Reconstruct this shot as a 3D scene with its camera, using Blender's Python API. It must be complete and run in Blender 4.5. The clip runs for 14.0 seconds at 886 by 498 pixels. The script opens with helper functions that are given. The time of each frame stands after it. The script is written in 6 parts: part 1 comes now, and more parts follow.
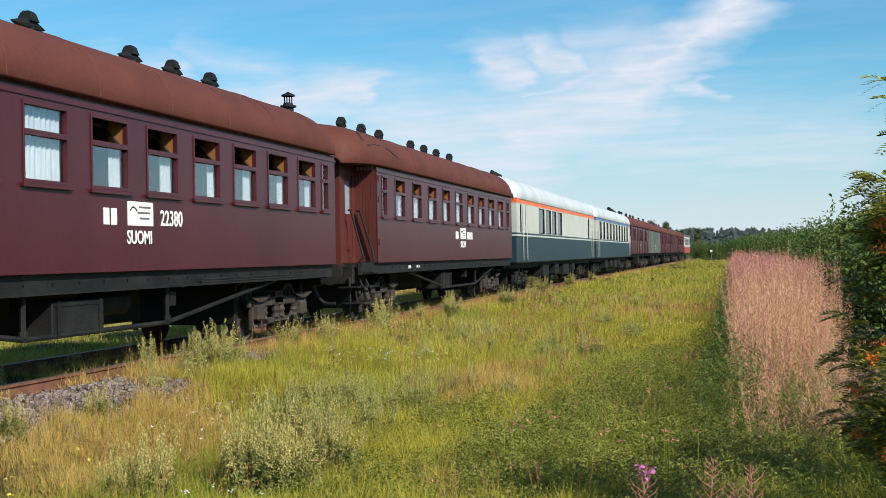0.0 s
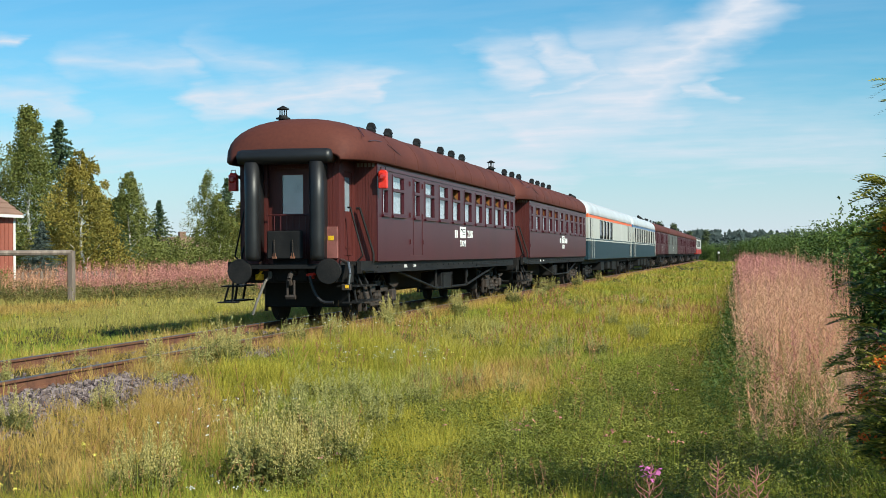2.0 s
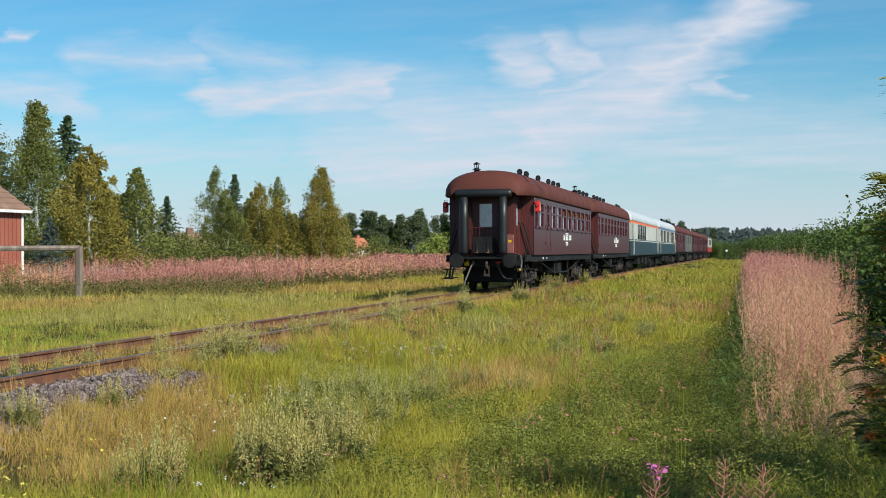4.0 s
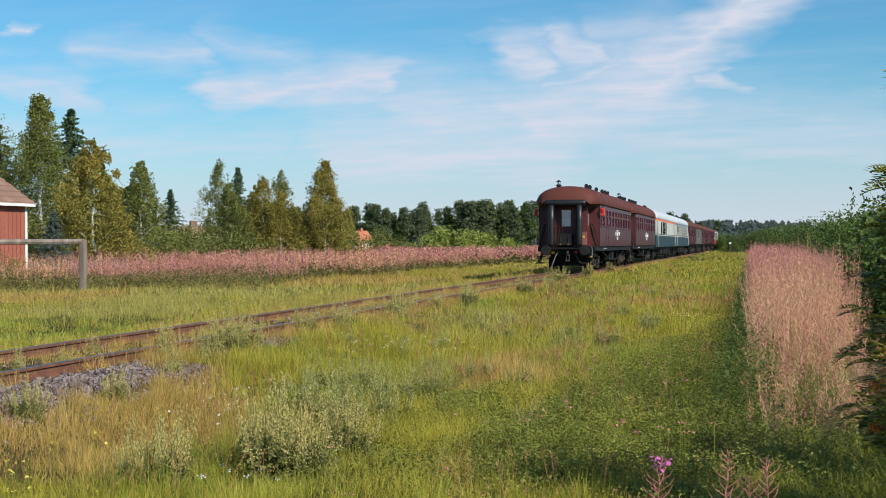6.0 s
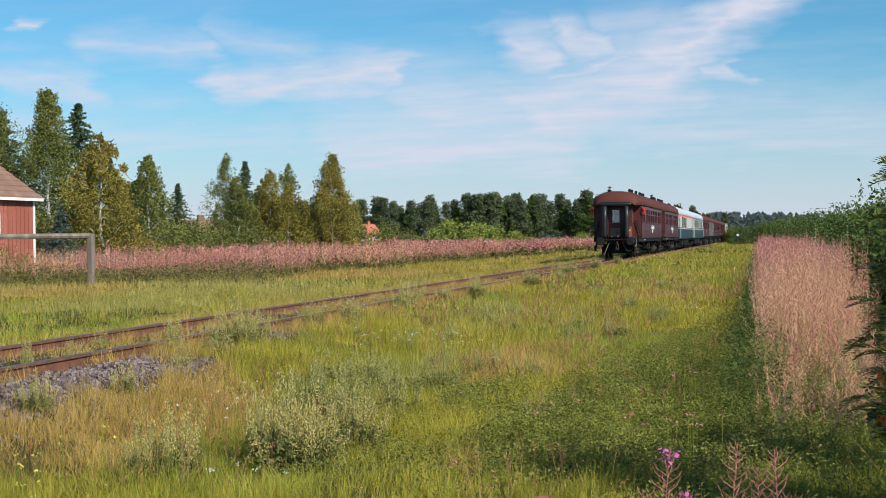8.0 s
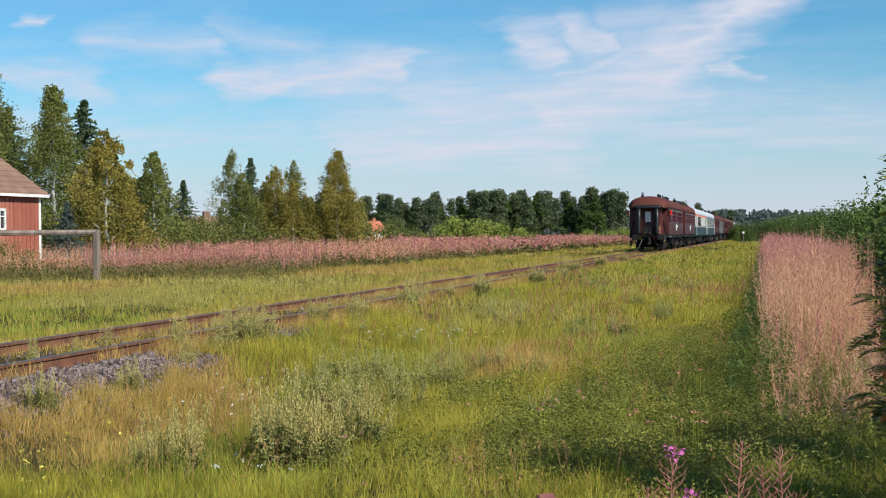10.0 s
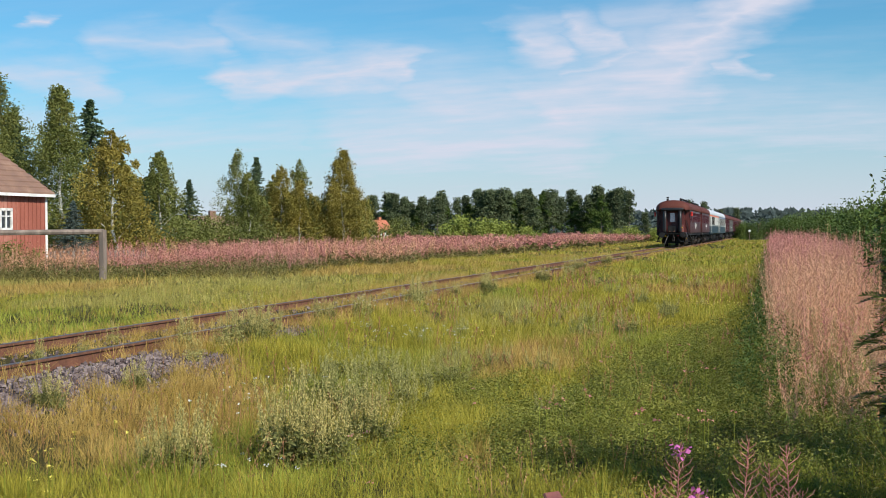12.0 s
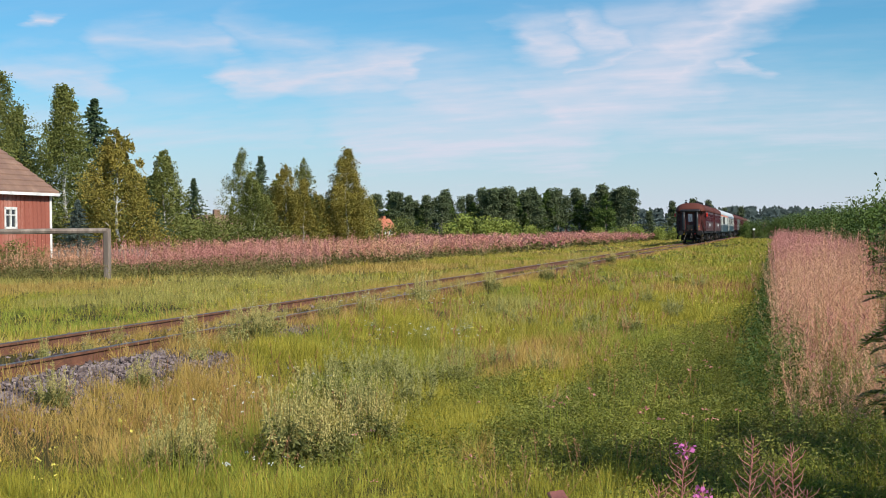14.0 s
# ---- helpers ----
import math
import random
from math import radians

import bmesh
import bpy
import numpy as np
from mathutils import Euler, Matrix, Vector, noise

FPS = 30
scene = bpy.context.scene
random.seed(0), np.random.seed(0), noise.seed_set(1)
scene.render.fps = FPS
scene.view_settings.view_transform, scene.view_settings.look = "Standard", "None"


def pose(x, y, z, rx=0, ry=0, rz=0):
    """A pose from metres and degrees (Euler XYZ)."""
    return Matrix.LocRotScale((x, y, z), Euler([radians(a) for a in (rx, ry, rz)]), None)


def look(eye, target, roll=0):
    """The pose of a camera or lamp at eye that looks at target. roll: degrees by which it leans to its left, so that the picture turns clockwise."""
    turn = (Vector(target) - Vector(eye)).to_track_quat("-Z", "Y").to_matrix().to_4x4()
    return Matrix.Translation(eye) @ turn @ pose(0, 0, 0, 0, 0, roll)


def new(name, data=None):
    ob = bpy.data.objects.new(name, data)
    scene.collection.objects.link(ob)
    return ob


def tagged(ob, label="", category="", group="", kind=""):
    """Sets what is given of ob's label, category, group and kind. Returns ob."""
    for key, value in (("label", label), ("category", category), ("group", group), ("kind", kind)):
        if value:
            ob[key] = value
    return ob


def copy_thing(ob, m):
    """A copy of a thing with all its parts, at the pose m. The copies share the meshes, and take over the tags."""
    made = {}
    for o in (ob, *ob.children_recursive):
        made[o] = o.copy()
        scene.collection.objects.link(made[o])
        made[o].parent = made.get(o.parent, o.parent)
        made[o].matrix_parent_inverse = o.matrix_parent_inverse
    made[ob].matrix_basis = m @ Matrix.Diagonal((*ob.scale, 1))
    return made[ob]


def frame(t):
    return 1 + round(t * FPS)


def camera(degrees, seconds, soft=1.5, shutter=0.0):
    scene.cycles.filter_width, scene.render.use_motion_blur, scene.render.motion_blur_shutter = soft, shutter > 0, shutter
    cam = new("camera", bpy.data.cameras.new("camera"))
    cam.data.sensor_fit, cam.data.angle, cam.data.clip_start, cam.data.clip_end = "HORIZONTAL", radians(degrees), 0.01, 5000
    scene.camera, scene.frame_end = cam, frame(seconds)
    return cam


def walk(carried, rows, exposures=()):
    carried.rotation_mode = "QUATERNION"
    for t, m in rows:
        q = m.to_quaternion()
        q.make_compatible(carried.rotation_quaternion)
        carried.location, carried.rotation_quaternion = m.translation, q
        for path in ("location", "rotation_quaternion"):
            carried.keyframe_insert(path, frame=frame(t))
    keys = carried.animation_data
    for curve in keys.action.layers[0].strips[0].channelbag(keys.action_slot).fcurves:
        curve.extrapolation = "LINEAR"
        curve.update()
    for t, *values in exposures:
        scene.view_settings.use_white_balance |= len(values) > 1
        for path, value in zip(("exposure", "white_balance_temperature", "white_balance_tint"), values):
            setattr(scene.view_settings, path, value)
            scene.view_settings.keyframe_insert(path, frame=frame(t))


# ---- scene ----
cam = camera(36.76, 14.0, soft=0.9)
EYE = (0.0, 0.0, 1.364)          # metres above the rail head, beside the line that runs along +y
TRACK = -8.784                   # the track's centre line
HALF = 1.473                     # half the width of a coach body


def aim(yaw, pitch, roll):
    return pose(*EYE, 0, 0, yaw) @ pose(0, 0, 0, 90 + pitch) @ pose(0, 0, 0, 0, 0, roll)


VIEW = [
    (0, 12.378, 0.273, -0.966),
    (0.5, 12.431, 0.278, -0.890),
    (1, 12.434, 0.254, -0.806),
    (1.5, 12.681, 0.215, -0.540),
    (2, 12.694, 0.237, -0.412),
    (2.5, 12.920, 0.249, -0.285),
    (3, 12.928, 0.231, -0.246),
    (5.5, 13.185, -0.128, -0.150),
    (6, 13.158, -0.198, -0.271),
    (6.5, 13.195, -0.382, -0.375),
    (7, 13.399, -0.454, -0.360),
    (7.5, 13.453, -0.459, -0.401),
    (8, 13.476, -0.496, -0.479),
    (10.5, 13.773, -0.637, -0.403),
    (11, 13.913, -0.642, -0.513),
    (11.5, 13.989, -0.678, -0.469),
    (12, 13.958, -0.673, -0.500),
    (12.5, 13.972, -0.697, -0.457),
    (13, 14.010, -0.739, -0.519),
    (13.5, 14.095, -0.743, -0.501),
    (14, 14.138, -0.726, -0.522)]
walk(cam, [(t, aim(a, b, c)) for t, a, b, c in VIEW], [(0, 0.24, 6500, 5), (1.6, 0.25, 6450, 1), (3.0, 0.07, 6400, 3), (7.0, 0.05, 6350, 8), (14, 0.05, 6400, 10)])
RUN = [(t, 7.02 + 9.68 * t - 0.0125 * t * t) for t in range(15)]                       # seconds, and how far along the line the last coach has come

# ---- sky and sun ----
SUN = Vector((0.66, -0.44, 0.57)).normalized()      # the way towards the sun
world = bpy.data.worlds.new("world")
scene.world = world
world.use_nodes = True
wn, wl = world.node_tree.nodes, world.node_tree.links
wn.clear()


def wmath(op, a, b=None, c=None, clamp=False):
    n = wn.new("ShaderNodeMath")
    n.operation, n.use_clamp = op, clamp
    for i, v in enumerate((a, b, c)):
        if v is None:
            continue
        if isinstance(v, (int, float)):
            n.inputs[i].default_value = v
        else:
            wl.new(v, n.inputs[i])
    return n.outputs[0]


sky = wn.new("ShaderNodeTexSky")
sky.sky_type, sky.sun_disc = "NISHITA", False
sky.sun_elevation = math.asin(SUN.z)
sky.sun_rotation = math.atan2(SUN.x, SUN.y)
sky.air_density, sky.dust_density, sky.ozone_density = 1.0, 0.6, 1.2
tint = wn.new("ShaderNodeMix")
tint.data_type, tint.blend_type = "RGBA", "MULTIPLY"
tint.inputs["Factor"].default_value = 1.0
tint.inputs["B"].default_value = (0.48, 0.96, 1.20, 1)
wl.new(sky.outputs[0], tint.inputs["A"])
# thin high cloud: wind-drawn streaks over the whole dome
geo = wn.new("ShaderNodeTexCoord")
sep = wn.new("ShaderNodeSeparateXYZ")
wl.new(geo.outputs["Generated"], sep.inputs[0])
up = wmath("MAXIMUM", sep.outputs[2], 0.0)
den = wmath("ADD", up, 0.16)
flat = wn.new("ShaderNodeCombineXYZ")
wl.new(wmath("DIVIDE", sep.outputs[0], den), flat.inputs[0])
wl.new(wmath("DIVIDE", sep.outputs[1], den), flat.inputs[1])
az = wmath("DIVIDE", sep.outputs[0], wmath("MAXIMUM", wmath("ABSOLUTE", sep.outputs[1]), 0.05))
el = wmath("DIVIDE", sep.outputs[2], wmath("MAXIMUM", wmath("ABSOLUTE", sep.outputs[1]), 0.05))


def drift(scale, detail, reach):
    """Two uneven offsets that fray the clouds' edges."""
    n = wn.new("ShaderNodeTexNoise")
    n.inputs["Scale"].default_value, n.inputs["Detail"].default_value = scale, detail
    wl.new(flat.outputs[0], n.inputs["Vector"])
    c = wn.new("ShaderNodeSeparateColor")
    wl.new(n.outputs["Color"], c.inputs[0])
    return [wmath("MULTIPLY", wmath("SUBTRACT", c.outputs[i], 0.5), reach) for i in (0, 1)]


slow, quick = drift(2.2, 3, 0.10), drift(9.0, 5, 0.045)
caz = wmath("ADD", wmath("ADD", az, slow[0]), quick[0])
cel = wmath("ADD", wmath("ADD", el, wmath("MULTIPLY", slow[1], 0.45)), wmath("MULTIPLY", quick[1], 0.5))
fine = wn.new("ShaderNodeTexNoise")
fine.inputs["Scale"].default_value, fine.inputs["Detail"].default_value, fine.inputs["Roughness"].default_value = 5.5, 7, 0.55
fmap = wn.new("ShaderNodeMapping")
fmap.inputs["Rotation"].default_value = (0, 0, 0.9)
fmap.inputs["Scale"].default_value = (0.45, 1.5, 1)
wl.new(flat.outputs[0], fmap.inputs[0])
wl.new(fmap.outputs[0], fine.inputs["Vector"])
cloud = None
# streaks: two ends (sideways and up, as slopes against the line's heading), half breadth, strength
STREAKS = [(0.030, 0.190, -0.046, 0.143, 0.013, 0.95), (-0.046, 0.143, -0.088, 0.114, 0.021, 0.95),
           (-0.088, 0.114, -0.160, 0.088, 0.034, 0.92), (-0.150, 0.088, -0.275, 0.100, 0.026, 0.75),
           (-0.195, 0.145, -0.160, 0.138, 0.012, 0.80), (-0.143, 0.148, -0.111, 0.141, 0.010, 0.85),
           (-0.105, 0.131, -0.150, 0.122, 0.009, 0.75), (-0.416, 0.124, -0.284, 0.127, 0.011, 0.85),
           (-0.535, 0.156, -0.435, 0.151, 0.010, 0.55), (-0.618, 0.138, -0.540, 0.124, 0.011, 0.60),
           (-0.612, 0.179, -0.590, 0.178, 0.005, 0.90), (-0.042, 0.121, -0.014, 0.120, 0.008, 0.85),
           (-0.322, 0.070, -0.143, 0.062, 0.042, 0.78), (-0.143, 0.086, 0.087, 0.063, 0.034, 0.62),
           (-0.104, 0.156, -0.060, 0.163, 0.015, 0.45)]
STREAKS += [(-0.619, 0.090, -0.369, 0.076, 0.026, 0.50), (-0.416, 0.161, -0.340, 0.140, 0.010, 0.40)]
for x0, z0, x1, z1, r, s in STREAKS:
    dx, dz = x1 - x0, z1 - z0
    ll = dx * dx + dz * dz
    px, pz = wmath("SUBTRACT", caz, x0), wmath("SUBTRACT", cel, z0)
    k = wmath("DIVIDE", wmath("ADD", wmath("MULTIPLY", px, dx), wmath("MULTIPLY", pz, dz)), ll, clamp=True)
    ex, ez = wmath("SUBTRACT", px, wmath("MULTIPLY", k, dx)), wmath("SUBTRACT", pz, wmath("MULTIPLY", k, dz))
    dist = wmath("SQRT", wmath("ADD", wmath("MULTIPLY", ex, ex), wmath("MULTIPLY", ez, ez)))
    m = wmath("MULTIPLY", wmath("POWER", wmath("SUBTRACT", 1.0, wmath("DIVIDE", dist, r * 2.2), clamp=True), 1.3), s)
    cloud = m if cloud is None else wmath("MAXIMUM", cloud, m)
body = wmath("MULTIPLY", cloud, wmath("ADD", wmath("MULTIPLY", fine.outputs["Fac"], 0.9), 0.55), clamp=True)
veil = wmath("MULTIPLY", wmath("SUBTRACT", fine.outputs["Fac"], 0.40, clamp=True), 0.3)
haze = wmath("MULTIPLY", wmath("POWER", wmath("SUBTRACT", 1.0, wmath("MULTIPLY", up, 7.0), clamp=True), 1.4), 0.92)
fac = wmath("MAXIMUM", wmath("ADD", wmath("MULTIPLY", body, 1.0), veil), haze, clamp=True)
mixc = wn.new("ShaderNodeMix")
mixc.data_type = "RGBA"
wl.new(fac, mixc.inputs["Factor"])
wl.new(tint.outputs["Result"], mixc.inputs["A"])
mixc.inputs["B"].default_value = (6.95, 7.1, 8.2, 1)
bg = wn.new("ShaderNodeBackground")
bg.inputs["Strength"].default_value = 0.096
wl.new(mixc.outputs["Result"], bg.inputs["Color"])
wl.new(bg.outputs[0], wn.new("ShaderNodeOutputWorld").inputs[0])

sun = new("sun", bpy.data.lights.new("sun", "SUN"))
sun.data.energy, sun.data.angle, sun.data.color = 5.5, radians(0.53), (1.0, 0.93, 0.82)
sun.matrix_world = look(SUN * 50, (0, 0, 0))

# ---- materials ----
MATS = {}


def material(name, base, rough=0.6, metal=0.0, dark=None, scale=3.0, bump=0.15, bump_scale=40.0, spec=0.5,
             island=0.0, stretch=(1, 1, 1), coat=0.0, translucent=0.0, light=None, streak=0.0):
    """A surface: base colour, worn towards `dark` by noise at two scales, with fine relief."""
    m = bpy.data.materials.new(name)
    m.use_nodes = True
    n, l = m.node_tree.nodes, m.node_tree.links
    b = n["Principled BSDF"]
    b.inputs["Roughness"].default_value, b.inputs["Metallic"].default_value = rough, metal
    b.inputs["Specular IOR Level"].default_value, b.inputs["Coat Weight"].default_value = spec, coat
    tc = n.new("ShaderNodeTexCoord")
    mp = n.new("ShaderNodeMapping")
    mp.inputs["Scale"].default_value = stretch
    l.new(tc.outputs["Object"], mp.inputs[0])
    big, small = n.new("ShaderNodeTexNoise"), n.new("ShaderNodeTexNoise")
    big.inputs["Scale"].default_value, big.inputs["Detail"].default_value = scale, 6
    small.inputs["Scale"].default_value, small.inputs["Detail"].default_value = bump_scale, 4
    l.new(mp.outputs[0], big.inputs["Vector"])
    l.new(mp.outputs[0], small.inputs["Vector"])
    dark = dark or tuple(c * 0.62 for c in base)
    light = light or tuple(min(1, c * 1.18) for c in base)
    ramp = n.new("ShaderNodeValToRGB")
    ramp.color_ramp.elements[0].position, ramp.color_ramp.elements[1].position = 0.32, 0.68
    ramp.color_ramp.elements[0].color, ramp.color_ramp.elements[1].color = (*dark, 1), (*light, 1)
    mid = ramp.color_ramp.elements.new(0.5)
    mid.color = (*base, 1)
    mixf = n.new("ShaderNodeMath")
    mixf.operation = "MULTIPLY_ADD"
    mixf.inputs[1].default_value = 0.35
    l.new(small.outputs["Fac"], mixf.inputs[0])
    sc = n.new("ShaderNodeMath")
    sc.operation = "MULTIPLY"
    sc.inputs[1].default_value = 0.65
    l.new(big.outputs["Fac"], sc.inputs[0])
    l.new(sc.outputs[0], mixf.inputs[2])
    out = mixf.outputs[0]
    if island:
        g = n.new("ShaderNodeNewGeometry")
        a = n.new("ShaderNodeMath")
        a.operation = "MULTIPLY_ADD"
        a.inputs[1].default_value = island
        l.new(g.outputs["Random Per Island"], a.inputs[0])
        a2 = n.new("ShaderNodeMath")
        a2.operation = "SUBTRACT"
        a2.inputs[1].default_value = island * 0.5
        l.new(out, a2.inputs[0])
        l.new(a2.outputs[0], a.inputs[2])
        out = a.outputs[0]
    l.new(out, ramp.inputs[0])
    col = ramp.outputs[0]
    l.new(col, b.inputs["Base Color"])
    if bump:
        bp = n.new("ShaderNodeBump")
        bp.inputs["Strength"].default_value, bp.inputs["Distance"].default_value = bump, 0.01
        l.new(small.outputs["Fac"], bp.inputs["Height"])
        l.new(bp.outputs[0], b.inputs["Normal"])
    if translucent:
        t = n.new("ShaderNodeBsdfTranslucent")
        l.new(col, t.inputs["Color"])
        mx = n.new("ShaderNodeMixShader")
        mx.inputs[0].default_value = translucent
        l.new(b.outputs[0], mx.inputs[1])
        l.new(t.outputs[0], mx.inputs[2])
        l.new(mx.outputs[0], n["Material Output"].inputs[0])
    MATS[name] = m
    return m


def glass(name, tintc=(0.9, 0.95, 1.0)):
    m = bpy.data.materials.new(name)
    m.use_nodes = True
    n, l = m.node_tree.nodes, m.node_tree.links
    n.remove(n["Principled BSDF"])
    tr, gl, fr, mx = n.new("ShaderNodeBsdfTransparent"), n.new("ShaderNodeBsdfGlossy"), n.new("ShaderNodeLayerWeight"), n.new("ShaderNodeMixShader")
    tr.inputs[0].default_value = (*tintc, 1)
    gl.inputs["Roughness"].default_value = 0.02
    pw = n.new("ShaderNodeMath")
    pw.operation = "POWER"
    pw.inputs[1].default_value = 3.2
    fr.inputs[0].default_value = 0.5
    l.new(fr.outputs["Facing"], pw.inputs[0])
    ad = n.new("ShaderNodeMath")
    ad.operation = "MULTIPLY_ADD"
    ad.inputs[1].default_value, ad.inputs[2].default_value = 0.7, 0.12
    l.new(pw.outputs[0], ad.inputs[0])
    l.new(ad.outputs[0], mx.inputs[0])
    l.new(tr.outputs[0], mx.inputs[1])
    l.new(gl.outputs[0], mx.inputs[2])
    l.new(mx.outputs[0], n["Material Output"].inputs[0])
    MATS[name] = m
    return m


M = material
maroon = M("maroon_paint", (0.060, 0.0125, 0.0175), 0.33, dark=(0.043, 0.0090, 0.0125), light=(0.072, 0.0155, 0.0205), scale=0.7, bump=0.05, bump_scale=18, spec=0.25, stretch=(1, 1, 0.35))
maroon_trim = M("maroon_trim", (0.080, 0.019, 0.020), 0.38, scale=4, bump=0.08)
board_red = M("board_red", (0.088, 0.018, 0.015), 0.5, scale=3, bump=0.2, stretch=(1, 1, 0.1))
roof_red = M("roof_red", (0.098, 0.027, 0.018), 0.75, dark=(0.070, 0.019, 0.014), light=(0.120, 0.034, 0.022), scale=0.9, bump=0.22, bump_scale=16, spec=0.3)
# soot black, also on the blocks that fill in underfloor shade
black = M("soot_and_shade_black", (0.008, 0.008, 0.008), 0.7, scale=5, bump=0.2, spec=0.3)
rubber = M("rubber", (0.011, 0.011, 0.012), 0.46, scale=3, bump=0.1, bump_scale=14)
frame_grey = M("frame_black", (0.0125, 0.012, 0.012), 0.62, dark=(0.006, 0.006, 0.006), light=(0.028, 0.025, 0.023), scale=2.5, bump=0.2, spec=0.22)
brake_dust = M("brake_dust", (0.034, 0.025, 0.020), 0.8, dark=(0.014, 0.011, 0.009), light=(0.075, 0.05, 0.038), scale=5, bump=0.4)
steel = M("worn_steel", (0.30, 0.29, 0.28), 0.35, 0.9, scale=8)
rust = M("rail_rust", (0.145, 0.058, 0.032), 0.85, dark=(0.075, 0.032, 0.020), light=(0.22, 0.092, 0.048), scale=6, bump=0.5)
rail_head = M("rail_head", (0.17, 0.14, 0.13), 0.42, 0.6, scale=8)
sleeper_mat = M("sleeper_wood", (0.085, 0.062, 0.045), 0.9, scale=6, bump=0.5, stretch=(0.2, 1, 1))
varnish = M("varnished_wood", (0.25, 0.105, 0.032), 0.35, scale=5, bump=0.1, stretch=(1, 1, 0.2))
curtain_mat = M("curtain_cloth", (0.78, 0.79, 0.80), 0.9, dark=(0.66, 0.68, 0.70), light=(0.84, 0.84, 0.84), scale=3, bump=0.1, translucent=0.3)
white_paint = M("white_paint", (0.80, 0.80, 0.77), 0.5, dark=(0.66, 0.65, 0.62), scale=5, bump=0.05)
inside = M("interior_panel", (0.050, 0.034, 0.024), 0.7, scale=3)
lamp_red = M("lamp_red", (0.72, 0.035, 0.020), 0.35, scale=3, bump=0.05)
lens_red = M("lens_red", (0.45, 0.02, 0.015), 0.12, scale=6, bump=0.0, coat=0.5)
yellow = M("yellow_paint", (0.80, 0.48, 0.02), 0.5, scale=5)
orange = M("orange_paint", (0.76, 0.135, 0.035), 0.45, dark=(0.62, 0.10, 0.03), scale=1.5)
cream = M("cream_paint", (0.46, 0.46, 0.42), 0.5, dark=(0.37, 0.37, 0.34), scale=0.7, bump=0.03, spec=0.25)
petrol = M("petrol_blue_paint", (0.016, 0.037, 0.049), 0.45, dark=(0.013, 0.030, 0.041), scale=0.7, bump=0.03, spec=0.25)
blue_paint = M("blue_paint", (0.05, 0.13, 0.28), 0.35, scale=0.9)
roof_white = M("roof_white", (0.48, 0.50, 0.52), 0.5, dark=(0.39, 0.40, 0.41), scale=0.8)
van_grey = M("van_grey_paint", (0.105, 0.105, 0.095), 0.5, scale=1.2)
loco_red = M("loco_red_paint", (0.38, 0.03, 0.02), 0.35, scale=1.5)
pane = glass("window_glass")
pane_dark = glass("tinted_glass", (0.30, 0.36, 0.36))
# pink that holds the grazing sunlight on the switch box
pale_pink = M("pale_pink_metal", (0.24, 0.085, 0.072), 0.6, scale=4, bump=0.2)
hose_grey = M("hose_grey", (0.17, 0.15, 0.13), 0.7, scale=6)
# white lettering darkened to the tone it has in the roof's shade
bars_shaded = M("shaded_white", (0.22, 0.20, 0.19), 0.7, scale=6)
# blue-grey door backing; in the gangway its colour imitates reflected sky
backing_grey = M("backing_blue_grey", (0.20, 0.24, 0.27), 0.9, scale=4)

# ---- mesh helpers ----


def obj(name, bm, mat, parent=None, label="", smooth=False):
    me = bpy.data.meshes.new(name)
    bm.normal_update()
    bm.to_mesh(me)
    bm.free()
    for m in (mat if isinstance(mat, (list, tuple)) else [mat]):
        me.materials.append(m)
    if smooth:
        for p in me.polygons:
            p.use_smooth = True
    ob = new(name, me)
    ob.parent = parent
    return tagged(ob, label)


def part(name, bm, mat, parent, label="", smooth=False):
    return obj(name, bm, mat, parent, label, smooth)


def box(bm, x0, x1, y0, y1, z0, z1, bev=0.0, mat=0):
    before = len(bm.verts)
    v = [bm.verts.new(p) for p in ((x0, y0, z0), (x1, y0, z0), (x1, y1, z0), (x0, y1, z0), (x0, y0, z1), (x1, y0, z1), (x1, y1, z1), (x0, y1, z1))]
    fs = [bm.faces.new([v[i] for i in q]) for q in ((3, 2, 1, 0), (4, 5, 6, 7), (0, 1, 5, 4), (1, 2, 6, 5), (2, 3, 7, 6), (3, 0, 4, 7))]
    for f in fs:
        f.material_index = mat
    if bev:
        es = list({e for f in fs for e in f.edges})
        bmesh.ops.bevel(bm, geom=es, offset=bev, segments=1, affect="EDGES")
    return bm


def rod(bm, p0, p1, r, n=8, r1=None, mat=0):
    p0, p1 = Vector(p0), Vector(p1)
    q = (p1 - p0).to_track_quat("Z", "Y")
    r1 = r if r1 is None else r1
    rings = []
    for p, rr in ((p0, r), (p1, r1)):
        rings.append([bm.verts.new(p + q @ Vector((math.cos(2 * math.pi * i / n) * rr, math.sin(2 * math.pi * i / n) * rr, 0))) for i in range(n)])
    for i in range(n):
        bm.faces.new((rings[0][i], rings[0][(i + 1) % n], rings[1][(i + 1) % n], rings[1][i])).material_index = mat
    bm.faces.new(rings[0][::-1]).material_index = mat
    bm.faces.new(rings[1]).material_index = mat
    return bm


def tube(bm, pts, r, n=6):
    for a, b in zip(pts, pts[1:]):
        rod(bm, a, b, r, n)
    return bm


